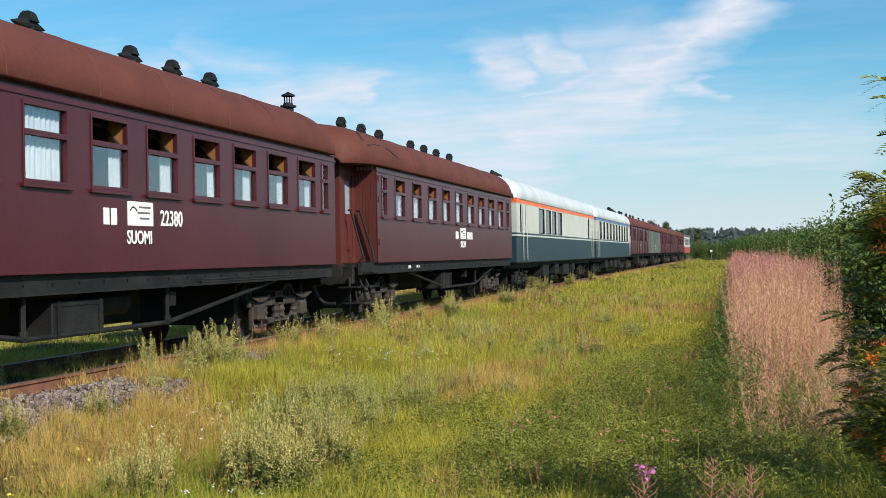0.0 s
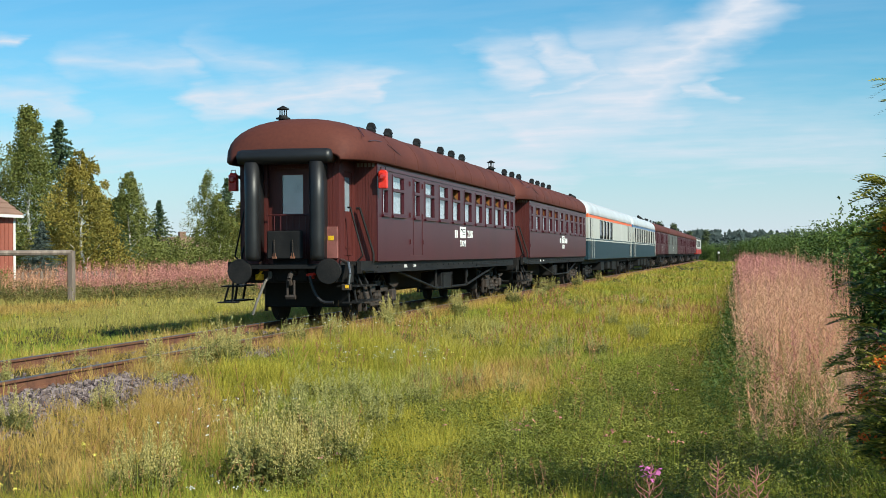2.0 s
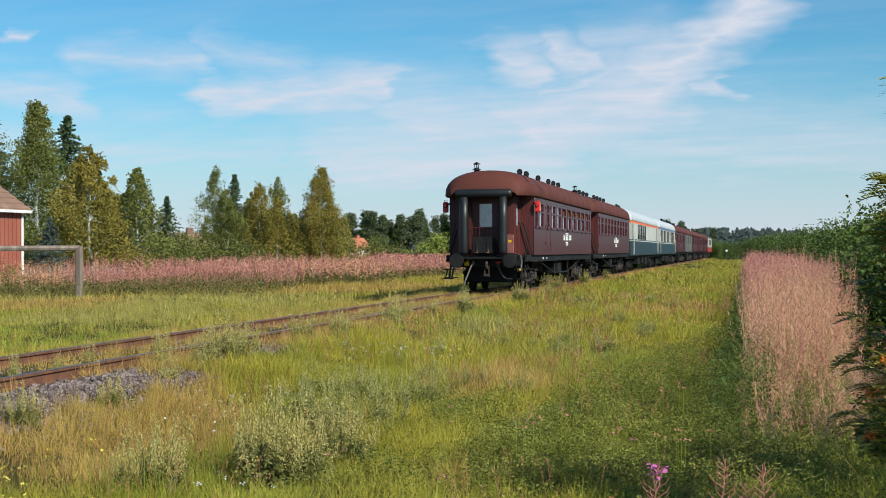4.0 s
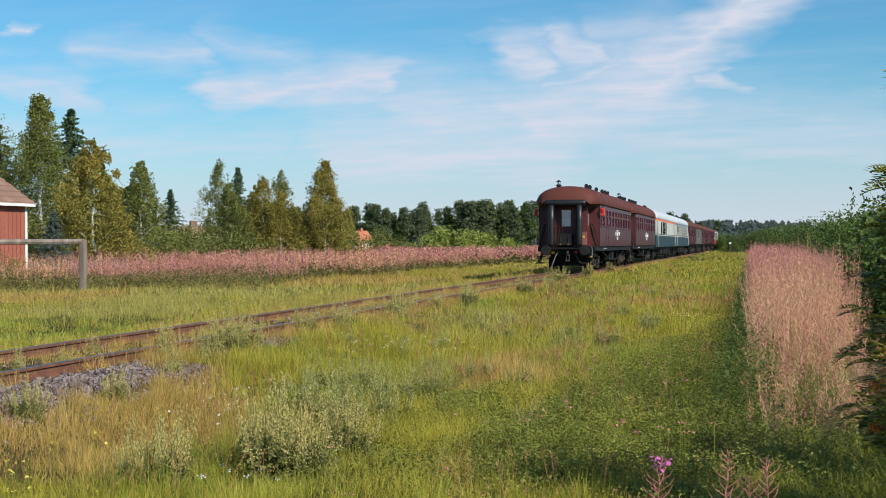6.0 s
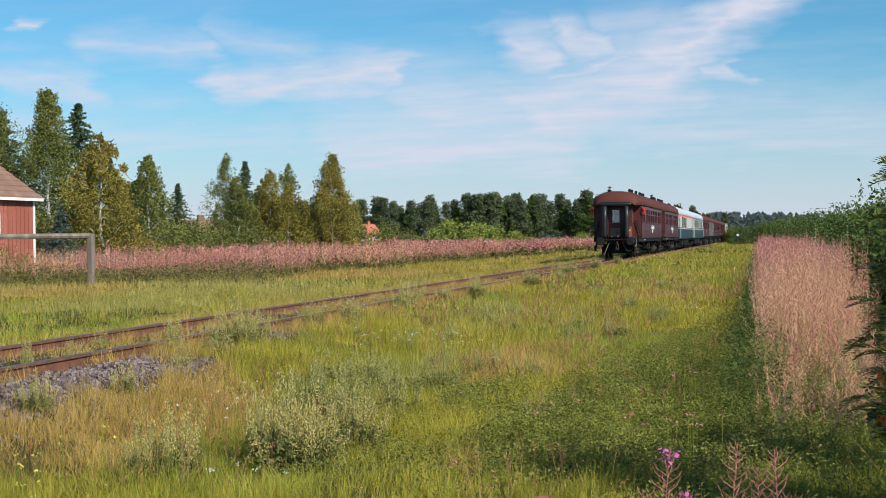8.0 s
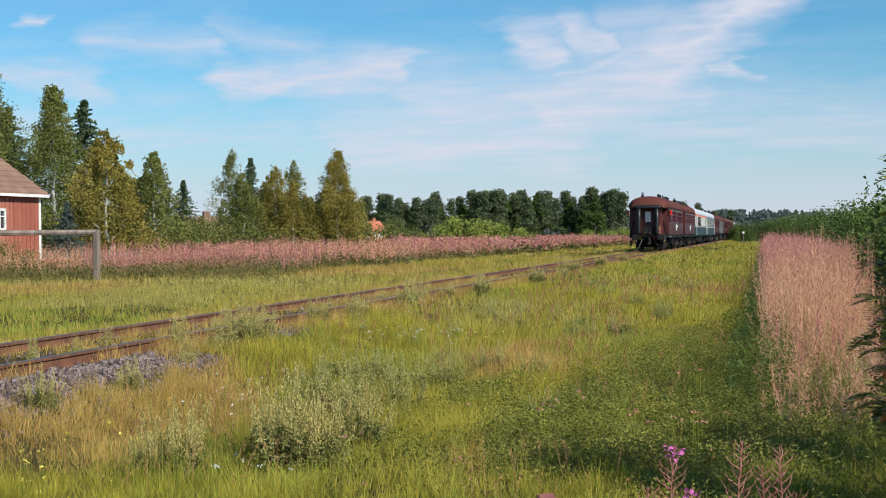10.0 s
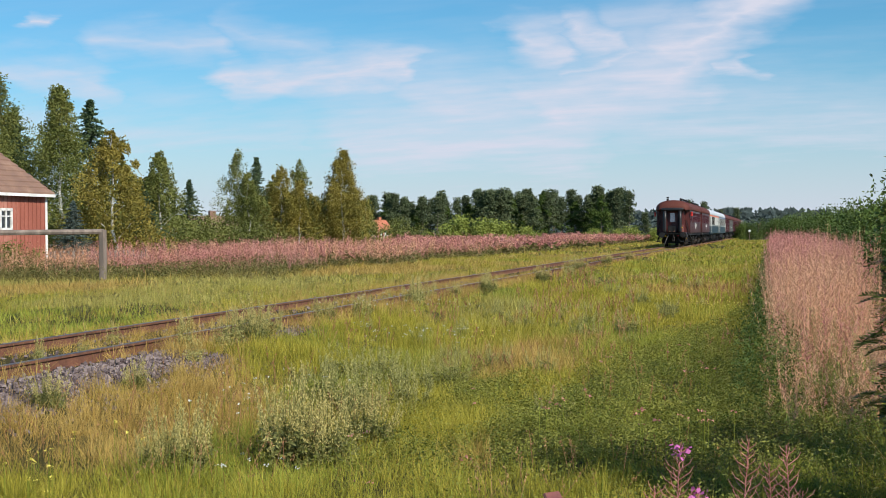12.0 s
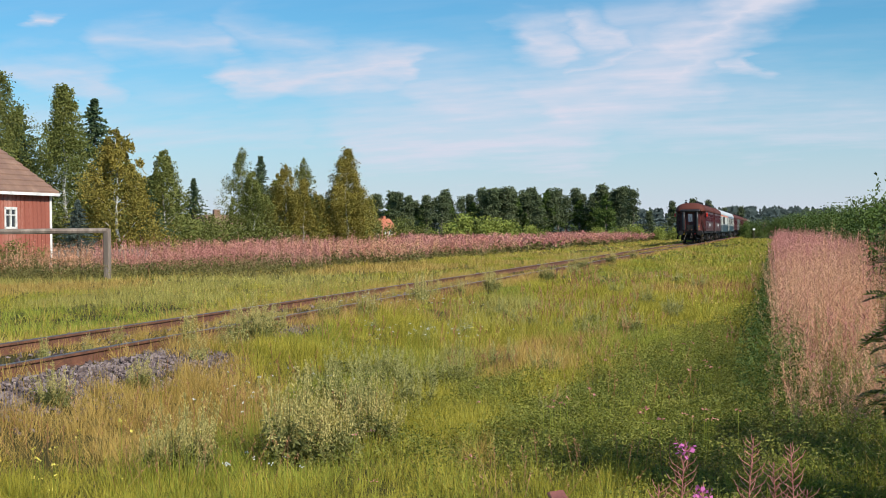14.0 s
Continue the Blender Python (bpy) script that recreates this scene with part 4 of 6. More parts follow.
# ---- ground, track ----


def ground_z(x, y):
    """Height of the soil: a low bank under the track, level meadow beside it."""
    a = abs(x - TRACK)
    bank = 0.5 - 0.5 * math.cos(math.pi * min(1, max(0, (3.4 - a) / 1.9)))
    z = -0.47 + 0.32 * bank
    z += 0.05 * noise.noise(Vector((x * 0.22, y * 0.22, 0))) * (1 - bank)
    return z


grass_soil = M("meadow_soil", (0.060, 0.052, 0.020), 0.95, dark=(0.034, 0.033, 0.012), light=(0.10, 0.08, 0.03), spec=0.05, scale=0.22, bump=0.8, bump_scale=9)
b = B()
xs = sorted(set([-3000, -1200, -500, -250, -120, -80, -60, -45, -35, -28, -24] + [round(-20 + 0.4 * i, 2) for i in range(61)] + [6, 9, 14, 25, 50, 100, 250, 600, 1500, 3000]))
ys = [-600, -200, -60, -20, -8, -3, 0, 3, 5] + [6 + 0.75 * i for i in range(50)] + [45, 50, 56, 64, 75, 90, 110, 140, 180, 240, 320, 450, 700, 1100, 2000, 4200]
grid = [[b.verts.new((x, y, ground_z(x, y))) for x in xs] for y in ys]
for r0, r1 in zip(grid, grid[1:]):
    for i in range(len(xs) - 1):
        b.faces.new((r0[i], r0[i + 1], r1[i + 1], r1[i]))
tagged(obj("ground", b, grass_soil, smooth=True), "meadow ground of dry grass and bare soil", "ground", kind="structure")


def rail_profile():
    return [(-0.07, -0.165), (0.07, -0.165), (0.07, -0.150), (0.012, -0.130), (0.010, -0.045), (0.035, -0.035), (0.035, -0.006), (0.028, 0), (-0.028, 0), (-0.035, -0.006), (-0.035, -0.035), (-0.010, -0.045), (-0.012, -0.130), (-0.07, -0.150)]


for s in (-0.797, 0.797):
    b = B()
    st = [-60, 0, 10, 20, 40, 80, 160, 300, 600]
    rings = [[b.verts.new((TRACK + s + x, y, z)) for x, z in rail_profile()] for y in st]
    n = len(rings[0])
    for p, q in zip(rings, rings[1:]):
        for i in range(n):
            f = b.faces.new((p[i], q[i], q[(i + 1) % n], p[(i + 1) % n]))
            f.material_index = 1 if i in (6, 7, 8) else 0
    tagged(obj("rail", b, [rust, rail_head]), "rusty steel rail with a dull dark head", "rail", "rails of the track", "structure")
sl = B()
box(sl, -1.35, 1.35, -0.12, 0.12, -0.36, -0.17, 0.012)
sleeper = tagged(obj("sleeper", sl, sleeper_mat), "weathered wooden sleeper half sunk in weeds", "sleeper", "sleepers", "structure")
sleeper.matrix_basis = pose(TRACK, -2, 0)
for i in range(1, 230):
    copy_thing(sleeper, pose(TRACK + random.uniform(-0.04, 0.04), -2 + i * 0.62, random.uniform(-0.02, 0.0), 0, 0, random.uniform(-1.5, 1.5)))

# ---- vegetation helpers ----
RNG = np.random.default_rng(5)


def quads(name, verts, mat, label="", category="", kind="stuff", smooth=False, parent=None, group=""):
    """One mesh of loose quads from an array of shape (n, 4, 3)."""
    verts = np.asarray(verts, dtype=np.float32).reshape(-1, 4, 3)
    n = len(verts)
    me = bpy.data.meshes.new(name)
    me.vertices.add(n * 4)
    me.vertices.foreach_set("co", verts.ravel())
    me.loops.add(n * 4)
    me.loops.foreach_set("vertex_index", np.arange(n * 4, dtype=np.int32))
    me.polygons.add(n)
    me.polygons.foreach_set("loop_start", np.arange(0, n * 4, 4, dtype=np.int32))
    me.update(calc_edges=True)
    me.materials.append(mat)
    ob = new(name, me)
    ob.parent = parent
    return tagged(ob, label, category, group, kind)


def gz(x, y):
    a = np.abs(x - TRACK)
    bank = 0.5 - 0.5 * np.cos(np.pi * np.clip((3.4 - a) / 1.9, 0, 1))
    return -0.49 + 0.32 * bank


def blades(x, y, h, w, lean=1.0, way=None):
    """Leaning, tapering grass blades on the soil at x, y."""
    n = len(x)
    a = RNG.uniform(0, 2 * np.pi, n)
    bend = RNG.uniform(0.1, lean, n) ** 1.2 * h
    base = np.stack([x, y, gz(x, y)], 1)
    side = np.stack([np.cos(a), np.sin(a), np.zeros(n)], 1) * (w * 0.5)[:, None]
    fa = RNG.uniform(0, 2 * np.pi, n) if way is None else way + RNG.normal(0, 0.7, n)
    tip = base + np.stack([np.cos(fa) * bend, np.sin(fa) * bend, h * (1.0 - 0.25 * bend / h)], 1)
    return np.stack([base - side, base + side, tip + side * 0.2, tip - side * 0.2], 1)


def scatter_leaves(centres, size, flat=0.5, long=1.6):
    """A small folded-free leaf quad at each centre, turned at random."""
    n = len(centres)
    d = RNG.normal(size=(n, 3))
    d[:, 2] *= flat
    d /= np.linalg.norm(d, axis=1)[:, None]
    e = np.cross(d, RNG.normal(size=(n, 3)))
    e /= np.linalg.norm(e, axis=1)[:, None]
    s = (np.asarray(size) * RNG.uniform(0.7, 1.3, n))[:, None]
    d, e = d * s * long * 0.5, e * s * 0.5
    return np.stack([centres - d, centres + e * 0.9 - d * 0.1, centres + d, centres - e * 0.9 - d * 0.1], 1)


def smooth_noise(x, y, f, seed):
    r = np.random.default_rng(seed)
    out = np.zeros_like(x)
    for i in range(7):
        a = r.uniform(0, 2 * np.pi)
        k = f * r.uniform(0.5, 1.9)
        out += np.sin(x * k * np.cos(a) * 1.25 + y * k * np.sin(a) * 0.7 + r.uniform(0, 6.3))
    return out / 7


L = dict(rough=0.6, bump=0, island=0.16, spec=0.2)
LT = dict(rough=0.6, bump=0, island=0.10, spec=0.15)
grass_green = M("grass_green", (0.37, 0.325, 0.040), dark=(0.165, 0.165, 0.016), light=(0.60, 0.50, 0.085), scale=1.5, translucent=0.22, **L)
grass_dry = M("grass_dry", (0.47, 0.315, 0.082), dark=(0.25, 0.16, 0.038), light=(0.64, 0.45, 0.15), scale=1.6, translucent=0.24, **L)
grass_rich = M("grass_rich", (0.29, 0.315, 0.042), dark=(0.13, 0.162, 0.017), light=(0.43, 0.45, 0.075), scale=1.7, translucent=0.22, **L)
grass_pale = M("grass_pale", (0.39, 0.34, 0.085), dark=(0.215, 0.20, 0.042), light=(0.54, 0.475, 0.15), scale=1.8, translucent=0.22, **L)
clover_mat = M("clover_leaf", (0.195, 0.205, 0.036), dark=(0.065, 0.092, 0.014), light=(0.36, 0.34, 0.075), scale=2.0, translucent=0.24, **L)
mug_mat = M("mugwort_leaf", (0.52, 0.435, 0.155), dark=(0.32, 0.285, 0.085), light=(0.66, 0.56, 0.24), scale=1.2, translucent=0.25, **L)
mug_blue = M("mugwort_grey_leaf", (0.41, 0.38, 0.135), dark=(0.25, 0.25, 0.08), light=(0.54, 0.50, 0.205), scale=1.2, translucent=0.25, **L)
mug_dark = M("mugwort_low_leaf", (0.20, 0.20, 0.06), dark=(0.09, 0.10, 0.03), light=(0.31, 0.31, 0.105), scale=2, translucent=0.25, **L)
pod_tan = M("fireweed_seed", (0.72, 0.395, 0.235), dark=(0.52, 0.245, 0.14), light=(0.80, 0.51, 0.33), scale=0.6, translucent=0.3, **L)
pod_pink = M("fireweed_pod", (0.60, 0.26, 0.215), dark=(0.40, 0.155, 0.13), light=(0.72, 0.38, 0.32), scale=0.3, translucent=0.3, **L)
weed_low = M("fireweed_leaf", (0.17, 0.155, 0.05), dark=(0.08, 0.08, 0.025), light=(0.29, 0.235, 0.085), scale=0.5, translucent=0.25, **L)
petal_white = M("petal_white", (0.66, 0.66, 0.58), dark=(0.5, 0.5, 0.44), scale=4, translucent=0.2, **L)
petal_yellow = M("petal_yellow", (0.74, 0.62, 0.12), dark=(0.6, 0.5, 0.1), scale=4, translucent=0.2, **L)
petal_pink = M("petal_pink", (0.62, 0.17, 0.42), dark=(0.45, 0.1, 0.3), scale=4, translucent=0.2, **L)
leaf_birch = M("birch_leaf", (0.165, 0.180, 0.046), dark=(0.10, 0.118, 0.028), light=(0.26, 0.255, 0.075), scale=0.35, translucent=0.24, **LT)
leaf_gold = M("birch_leaf_turning", (0.25, 0.205, 0.042), dark=(0.15, 0.135, 0.026), light=(0.37, 0.29, 0.065), scale=0.35, translucent=0.24, **LT)
leaf_spruce = M("spruce_needle", (0.060, 0.092, 0.042), dark=(0.03, 0.05, 0.022), light=(0.105, 0.14, 0.06), scale=0.5, **LT)
leaf_pine = M("pine_needle", (0.098, 0.122, 0.058), dark=(0.055, 0.075, 0.034), light=(0.155, 0.175, 0.08), scale=0.2, translucent=0.1, **LT)
leaf_blue = M("blue_spruce_needle", (0.10, 0.13, 0.11), scale=0.5, **LT)
leaf_alder = M("alder_leaf", (0.075, 0.118, 0.025), dark=(0.036, 0.060, 0.012), light=(0.16, 0.205, 0.05), scale=0.9, translucent=0.16, **LT)
leaf_willow = M("willow_leaf", (0.27, 0.31, 0.065), dark=(0.18, 0.22, 0.04), light=(0.37, 0.40, 0.11), scale=0.3, translucent=0.25, **LT)
leaf_rowan = M("rowan_leaf", (0.22, 0.235, 0.042), dark=(0.075, 0.10, 0.020), light=(0.50, 0.45, 0.10), scale=1.5, translucent=0.3, rough=0.55, bump=0, island=0.45, spec=0.2)
berry_mat = M("rowan_berry", (0.72, 0.16, 0.02), 0.35, scale=6, bump=0)
bark = M("grey_bark", (0.14, 0.115, 0.09), 0.9, scale=5, bump=0.6, stretch=(1, 1, 0.3))
bark_birch = M("birch_bark", (0.55, 0.53, 0.49), 0.8, dark=(0.10, 0.09, 0.08), light=(0.68, 0.66, 0.62), scale=3, bump=0.4, stretch=(1, 1, 2.5))
stone_mat = M("ballast_stone", (0.165, 0.125, 0.120), 0.9, dark=(0.095, 0.070, 0.070), light=(0.26, 0.205, 0.195), scale=5, bump=0.5, island=0.5, spec=0.2)

# ---- meadow ----
# patches of the plan, each with its middle and half lengths across and along the line
DRY = [(-6.3, 10.6, 1.2, 1.6), (-5.8, 11.9, 1.2, 1.2), (-6.6, 14.2, 0.8, 1.6), (-5.8, 13.6, 0.5, 0.8), (-3.3, 17.8, 0.45, 1.2), (-3.75, 19.6, 0.45, 1.2),
       (-3.0, 21.3, 0.5, 1.1), (-2.9, 40, 1.5, 3.0), (-2.2, 10.3, 0.25, 0.5), (-24.5, 42, 3.0, 6), (-19, 62, 3, 8)]
LIME = [(-6.1, 16.3, 0.8, 1.8), (-6.5, 21.9, 0.9, 2.6), (-4.2, 26, 1.6, 3.0), (-2.0, 33, 2.0, 4.5), (-4.6, 37, 2.0, 4.0), (-3.3, 8.6, 0.7, 0.6), (-2.7, 15.9, 0.45, 0.7), (-5.0, 8.6, 0.6, 0.5)]
LUSH = [(-14.2, 25.0, 2.2, 6.0), (-15.2, 29.0, 2.0, 3.0), (-11.8, 27, 0.9, 6), (-16, 20, 3, 5)]
CLOVER = [(-3.0, 14.7, 0.7, 1.5), (-1.7, 11.8, 1.2, 2.4), (-2.5, 12.9, 0.7, 1.4), (-1.1, 18.2, 1.05, 4.2), (-0.9, 23, 0.8, 2.6), (-0.35, 29, 0.45, 3.0), (-0.5, 14, 0.9, 5.0), (-1.6, 15.4, 0.9, 2.0)]
PALE = [(-5.2, 15.6, 0.6, 1.0), (-4.7, 17.0, 0.6, 1.2), (-4.2, 18.2, 0.6, 1.2), (-4.1, 32.5, 0.9, 2.0), (-5.0, 25, 0.8, 1.8), (-5.9, 29, 0.7, 2.0), (-20, 47, 6, 10), (-17, 34, 3, 5), (-28, 46, 5, 9)]


def patch(x, y, spots):
    """1 in the middle of the nearest patch, 0 well outside, with uneven edges."""
    px = x + 0.45 * smooth_noise(x, y, 2.6, 41) + 0.2 * smooth_noise(x, y, 7.0, 43)
    py = y + 1.1 * smooth_noise(x, y, 2.0, 42)
    return np.max([np.exp(-(((px - a) / rx) ** 2 + ((py - b) / ry) ** 2)) for a, b, rx, ry in spots], 0)


KINDS = {"lime": [], "rich": [], "dry": [], "clover": [], "pale": []}
clover = []
# strips of the plan: y range, x range, blades, blade width, height
STRIPS = [(6.5, 14, -7.2, 1.2, 165000, 0.0042, 1.0), (14, 24, -7.3, 0.4, 135000, 0.0064, 1.0), (24, 40, -7.3, 0.2, 85000, 0.011, 1.0),
          (40, 70, -7.3, 0.1, 46000, 0.022, 1.0), (70, 130, -7.3, 0.3, 26000, 0.046, 1.0), (130, 260, -7.3, 2.0, 11000, 0.10, 1.0),
          (14, 45, -33, -10.2, 120000, 0.012, 1.1), (45, 100, -34, -10.2, 62000, 0.030, 1.2), (100, 240, -24.5, -10.2, 14000, 0.085, 1.2),
          (10, 45, -10.2, -7.2, 62000, 0.0065, 1.0), (45, 130, -10.2, -7.2, 14000, 0.026, 0.9), (-7, 6.5, -7.0, 5.0, 60000, 0.010, 0.9)]
for y0, y1, x0, x1, n, w, hs in STRIPS:
    # three in four blades stand in tussocks and lean out of their middle
    c = RNG.integers(0, n // 60, n)
    spread = RNG.uniform(0.04, 0.11, n // 60)[c] * (1 + 0.022 * y0)
    dx, dy = RNG.normal(0, 1, n) * spread, RNG.normal(0, 1, n) * spread
    loose = RNG.random(n) < (0.6 if x0 < -20 or y0 < 0 else 0.25)
    x = np.where(loose, RNG.uniform(x0, x1, n), RNG.uniform(x0, x1, n // 60)[c] + dx)
    y = np.where(loose, RNG.uniform(y0, y1, n), RNG.uniform(y0, y1, n // 60)[c] + dy)
    way = np.where(loose, RNG.uniform(0, 6.28, n), np.arctan2(dy, dx))
    crown = np.where(loose, 0.75, 0.62 + 0.75 * np.exp(-(dx * dx + dy * dy) / spread ** 2))
    crown *= np.where(loose, 1.0, RNG.uniform(0.65, 1.3, n // 60)[c])
    keep = ((x > -0.70 * y - 2.0) & (x < 0.12 * y + 1.5)) | (y < 6.5)
    heap = (np.abs(x + 7.05) < 0.52 + 0.14 * np.sin(y * 3)) & (y < 15.4 + 0.6 * np.sin(x * 9))
    keep &= ~(heap & (RNG.random(n) < 0.97))                                   # stones laid bare
    off = np.abs(x - TRACK)
    keep &= ~((off < 2.0) & (smooth_noise(x * 0.6, y, 2.6, 21) < RNG.uniform(-0.55, 0.12, n)))      # broken growth on the track bed
    keep &= ~(np.abs(off - 0.8) < 0.07)
    x, y, off, way, crown = x[keep], y[keep], off[keep], way[keep], crown[keep]
    n = len(x)
    left, bed = x < -10.2, off < 1.7
    f1, f2, f3 = smooth_noise(x, y, 0.55, 2), smooth_noise(x, y, 1.6, 3), smooth_noise(x, y, 0.9, 4)
    score = np.stack([0.36 + 0.9 * patch(x, y, LIME) + 0.65 * f2,
                      0.33 + 0.55 * patch(x, y, LUSH) + 0.75 * f3 - 0.14 * left,
                      0.12 + 1.25 * patch(x, y, DRY) + 0.55 * f1 + 0.18 * left + 0.85 * bed,
                      1.35 * patch(x, y, CLOVER) + 0.25 * f3 - 0.4 * left,
                      0.95 * patch(x, y, PALE) + 0.3 * f1 + 0.12 * (y > 22)])
    kind = np.argmax(score + RNG.normal(0, 0.17, score.shape), 0)
    tall = 0.185 + 0.10 * smooth_noise(x, y, 1.4, 1) + 0.13 * smooth_noise(x, y, 5.0, 6) + 0.09 * smooth_noise(x, y, 11.0, 7) + RNG.normal(0, 0.03, n)
    h = np.clip(tall, 0.06, 0.45) * hs * crown * np.where(off < 0.75, 0.62, 1.0)
    ww = np.full(n, w) * RNG.uniform(0.6, 1.4, n)
    for i, (name, kh) in enumerate((("lime", 1.0), ("rich", 0.95), ("dry", 1.15), ("clover", 0.8), ("pale", 1.15))):
        m = kind == i
        if name == "clover":
            m &= RNG.random(n) < 0.18
        KINDS["rich" if name == "clover" else name].append(blades(x[m], y[m], h[m] * kh, ww[m], way=way[m]))
    m = (kind == 3) & (RNG.random(n) < 0.95)
    xc, yc = np.repeat(x[m], 2) + RNG.normal(0, 0.03, 2 * m.sum()), np.repeat(y[m], 2) + RNG.normal(0, 0.03, 2 * m.sum())
    zc = gz(xc, yc) + RNG.uniform(0.03, 0.20, len(xc)) * (1.1 + 1.1 * smooth_noise(xc, yc, 4.5, 8) + 0.6 * smooth_noise(xc, yc, 10.0, 18))
    clover.append(scatter_leaves(np.stack([xc, yc, zc], 1), np.maximum(0.014, w * 1.9), 0.45, 1.7))
quads("meadow_grass", np.concatenate(KINDS["lime"]), grass_green, "yellow-green late summer meadow grass", "grass")
quads("dry_grass", np.concatenate(KINDS["dry"]), grass_dry, "dry straw-coloured grass in patches", "grass")
quads("lush_grass", np.concatenate(KINDS["rich"]), grass_rich, "fresh green grass in patches", "grass")
quads("pale_grass", np.concatenate(KINDS["pale"]), grass_pale, "greyish green grass among the mugwort", "grass")
quads("clover", np.concatenate(clover), clover_mat, "dark green clover and low herbs", "clover")

# loose stones by the track
st = []
for i in range(4600):
    if i < 3000:
        x, y = -7.08 + random.gauss(0, 0.36), random.uniform(9.8, 15.9)
        x = max(x, -7.86)
    elif i < 3400:
        x, y = -7.35 + random.gauss(0, 0.18), random.uniform(17.5, 20.5)
    elif i < 4000:
        x, y = TRACK - random.uniform(0.9, 1.75), random.uniform(13, 48)
    else:
        x, y = TRACK + random.uniform(-0.68, 0.68), random.uniform(11, 40)
    r = random.uniform(0.013, 0.034)
    heap = 0.07 * max(0, 1 - abs(x + 7.3) / 0.45) if y < 16 else 0.02
    st.append((x, y, float(gz(np.array(x), np.array(y))) + r * 0.4 + 0.015 + heap * random.random(), r))
b = B()
for x, y, z, r in st:
    m = Matrix.Translation((x, y, z)) @ Euler([random.uniform(0, 6) for _ in range(3)]).to_matrix().to_4x4() @ Matrix.Diagonal((r * random.uniform(0.8, 1.4), r, r * random.uniform(0.6, 0.9), 1))
    k = len(b.verts)
    vs = [b.verts.new(m @ (Vector(c) * random.uniform(0.75, 1.15))) for c in ((-1, -.7, -.6), (.8, -1, -.5), (1, .7, -.7), (-.7, 1, -.5), (-.8, -.8, .7), (.9, -.6, .6), (.6, .9, .8), (-.9, .7, .5))]
    for q in ((3, 2, 1, 0), (4, 5, 6, 7), (0, 1, 5, 4), (1, 2, 6, 5), (2, 3, 7, 6), (3, 0, 4, 7)):
        b.faces.new([vs[i] for i in q])
tagged(obj("ballast_stones", b, stone_mat), "grey and purplish broken ballast stones", "stones", kind="stuff")


def mugwort(seed, height, spread, stems, topmat=mug_mat, lowmat=mug_dark):
    """A bushy silver-green plant: upright stems set with small leaves and panicles."""
    r = np.random.default_rng(seed)
    root = tagged(new("mugwort_plant"), "silvery green bushy mugwort in the meadow", "weed", "mugwort plants")
    stem_q, top, low = [], [], []
    for i in range(stems):
        a, d = r.uniform(0, 6.28), spread * math.sqrt(r.uniform(0, 1))
        b0 = np.array([math.cos(a) * d * 0.45, math.sin(a) * d * 0.45, -0.03])
        h = height * r.uniform(0.6, 1.2) * (1 - 0.2 * d / spread)
        t0 = np.array([math.cos(a) * d * r.uniform(0.5, 1.15), math.sin(a) * d * r.uniform(0.5, 1.15), h])
        sd = np.array([0.004, 0.003, 0])
        stem_q.append([b0 - sd, b0 + sd, t0 + sd * 0.3, t0 - sd * 0.3])
        n = int(120 * height / 0.6)
        k = r.uniform(0.12, 1.0, n)
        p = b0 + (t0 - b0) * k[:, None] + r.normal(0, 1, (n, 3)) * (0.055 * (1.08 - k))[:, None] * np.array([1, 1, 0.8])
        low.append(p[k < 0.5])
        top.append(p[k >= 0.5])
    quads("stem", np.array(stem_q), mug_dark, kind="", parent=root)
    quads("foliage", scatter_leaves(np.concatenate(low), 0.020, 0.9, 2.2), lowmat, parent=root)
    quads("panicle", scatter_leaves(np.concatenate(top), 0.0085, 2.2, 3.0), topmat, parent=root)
    return root


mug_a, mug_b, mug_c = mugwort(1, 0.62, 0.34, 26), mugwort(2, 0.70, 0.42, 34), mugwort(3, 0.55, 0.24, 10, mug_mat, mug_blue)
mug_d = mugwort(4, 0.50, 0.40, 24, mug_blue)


def plant(ob, x, y, s=1.0):
    z = float(gz(np.array(x), np.array(y)))
    return pose(x, y, z + 0.02, 0, 0, random.uniform(0, 360)) @ Matrix.Diagonal((s, s, s, 1))


def put(ob, x, y, s=1.0):
    c = copy_thing(ob, plant(ob, x, y, 1.0))
    c.scale = (s, s, s * random.uniform(0.9, 1.1))
    return c


for ob, x, y in ((mug_a, -4.42, 9.4), (mug_b, -3.72, 9.85), (mug_c, -7.2, 17.0), (mug_d, -5.2, 15.7)):
    ob.matrix_basis = plant(ob, x, y)
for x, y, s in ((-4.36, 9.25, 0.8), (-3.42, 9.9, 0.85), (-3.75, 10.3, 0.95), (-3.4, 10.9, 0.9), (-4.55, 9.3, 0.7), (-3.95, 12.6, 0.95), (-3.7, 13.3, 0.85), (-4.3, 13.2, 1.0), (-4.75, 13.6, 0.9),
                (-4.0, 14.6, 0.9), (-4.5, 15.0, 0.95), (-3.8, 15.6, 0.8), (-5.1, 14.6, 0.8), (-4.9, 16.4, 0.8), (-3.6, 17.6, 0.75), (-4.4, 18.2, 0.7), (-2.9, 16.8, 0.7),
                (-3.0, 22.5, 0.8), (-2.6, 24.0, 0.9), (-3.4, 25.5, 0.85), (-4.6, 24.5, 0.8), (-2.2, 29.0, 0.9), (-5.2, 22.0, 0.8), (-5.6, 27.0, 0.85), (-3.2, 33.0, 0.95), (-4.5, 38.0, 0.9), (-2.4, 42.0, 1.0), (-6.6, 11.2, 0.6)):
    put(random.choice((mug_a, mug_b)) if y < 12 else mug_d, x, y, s)
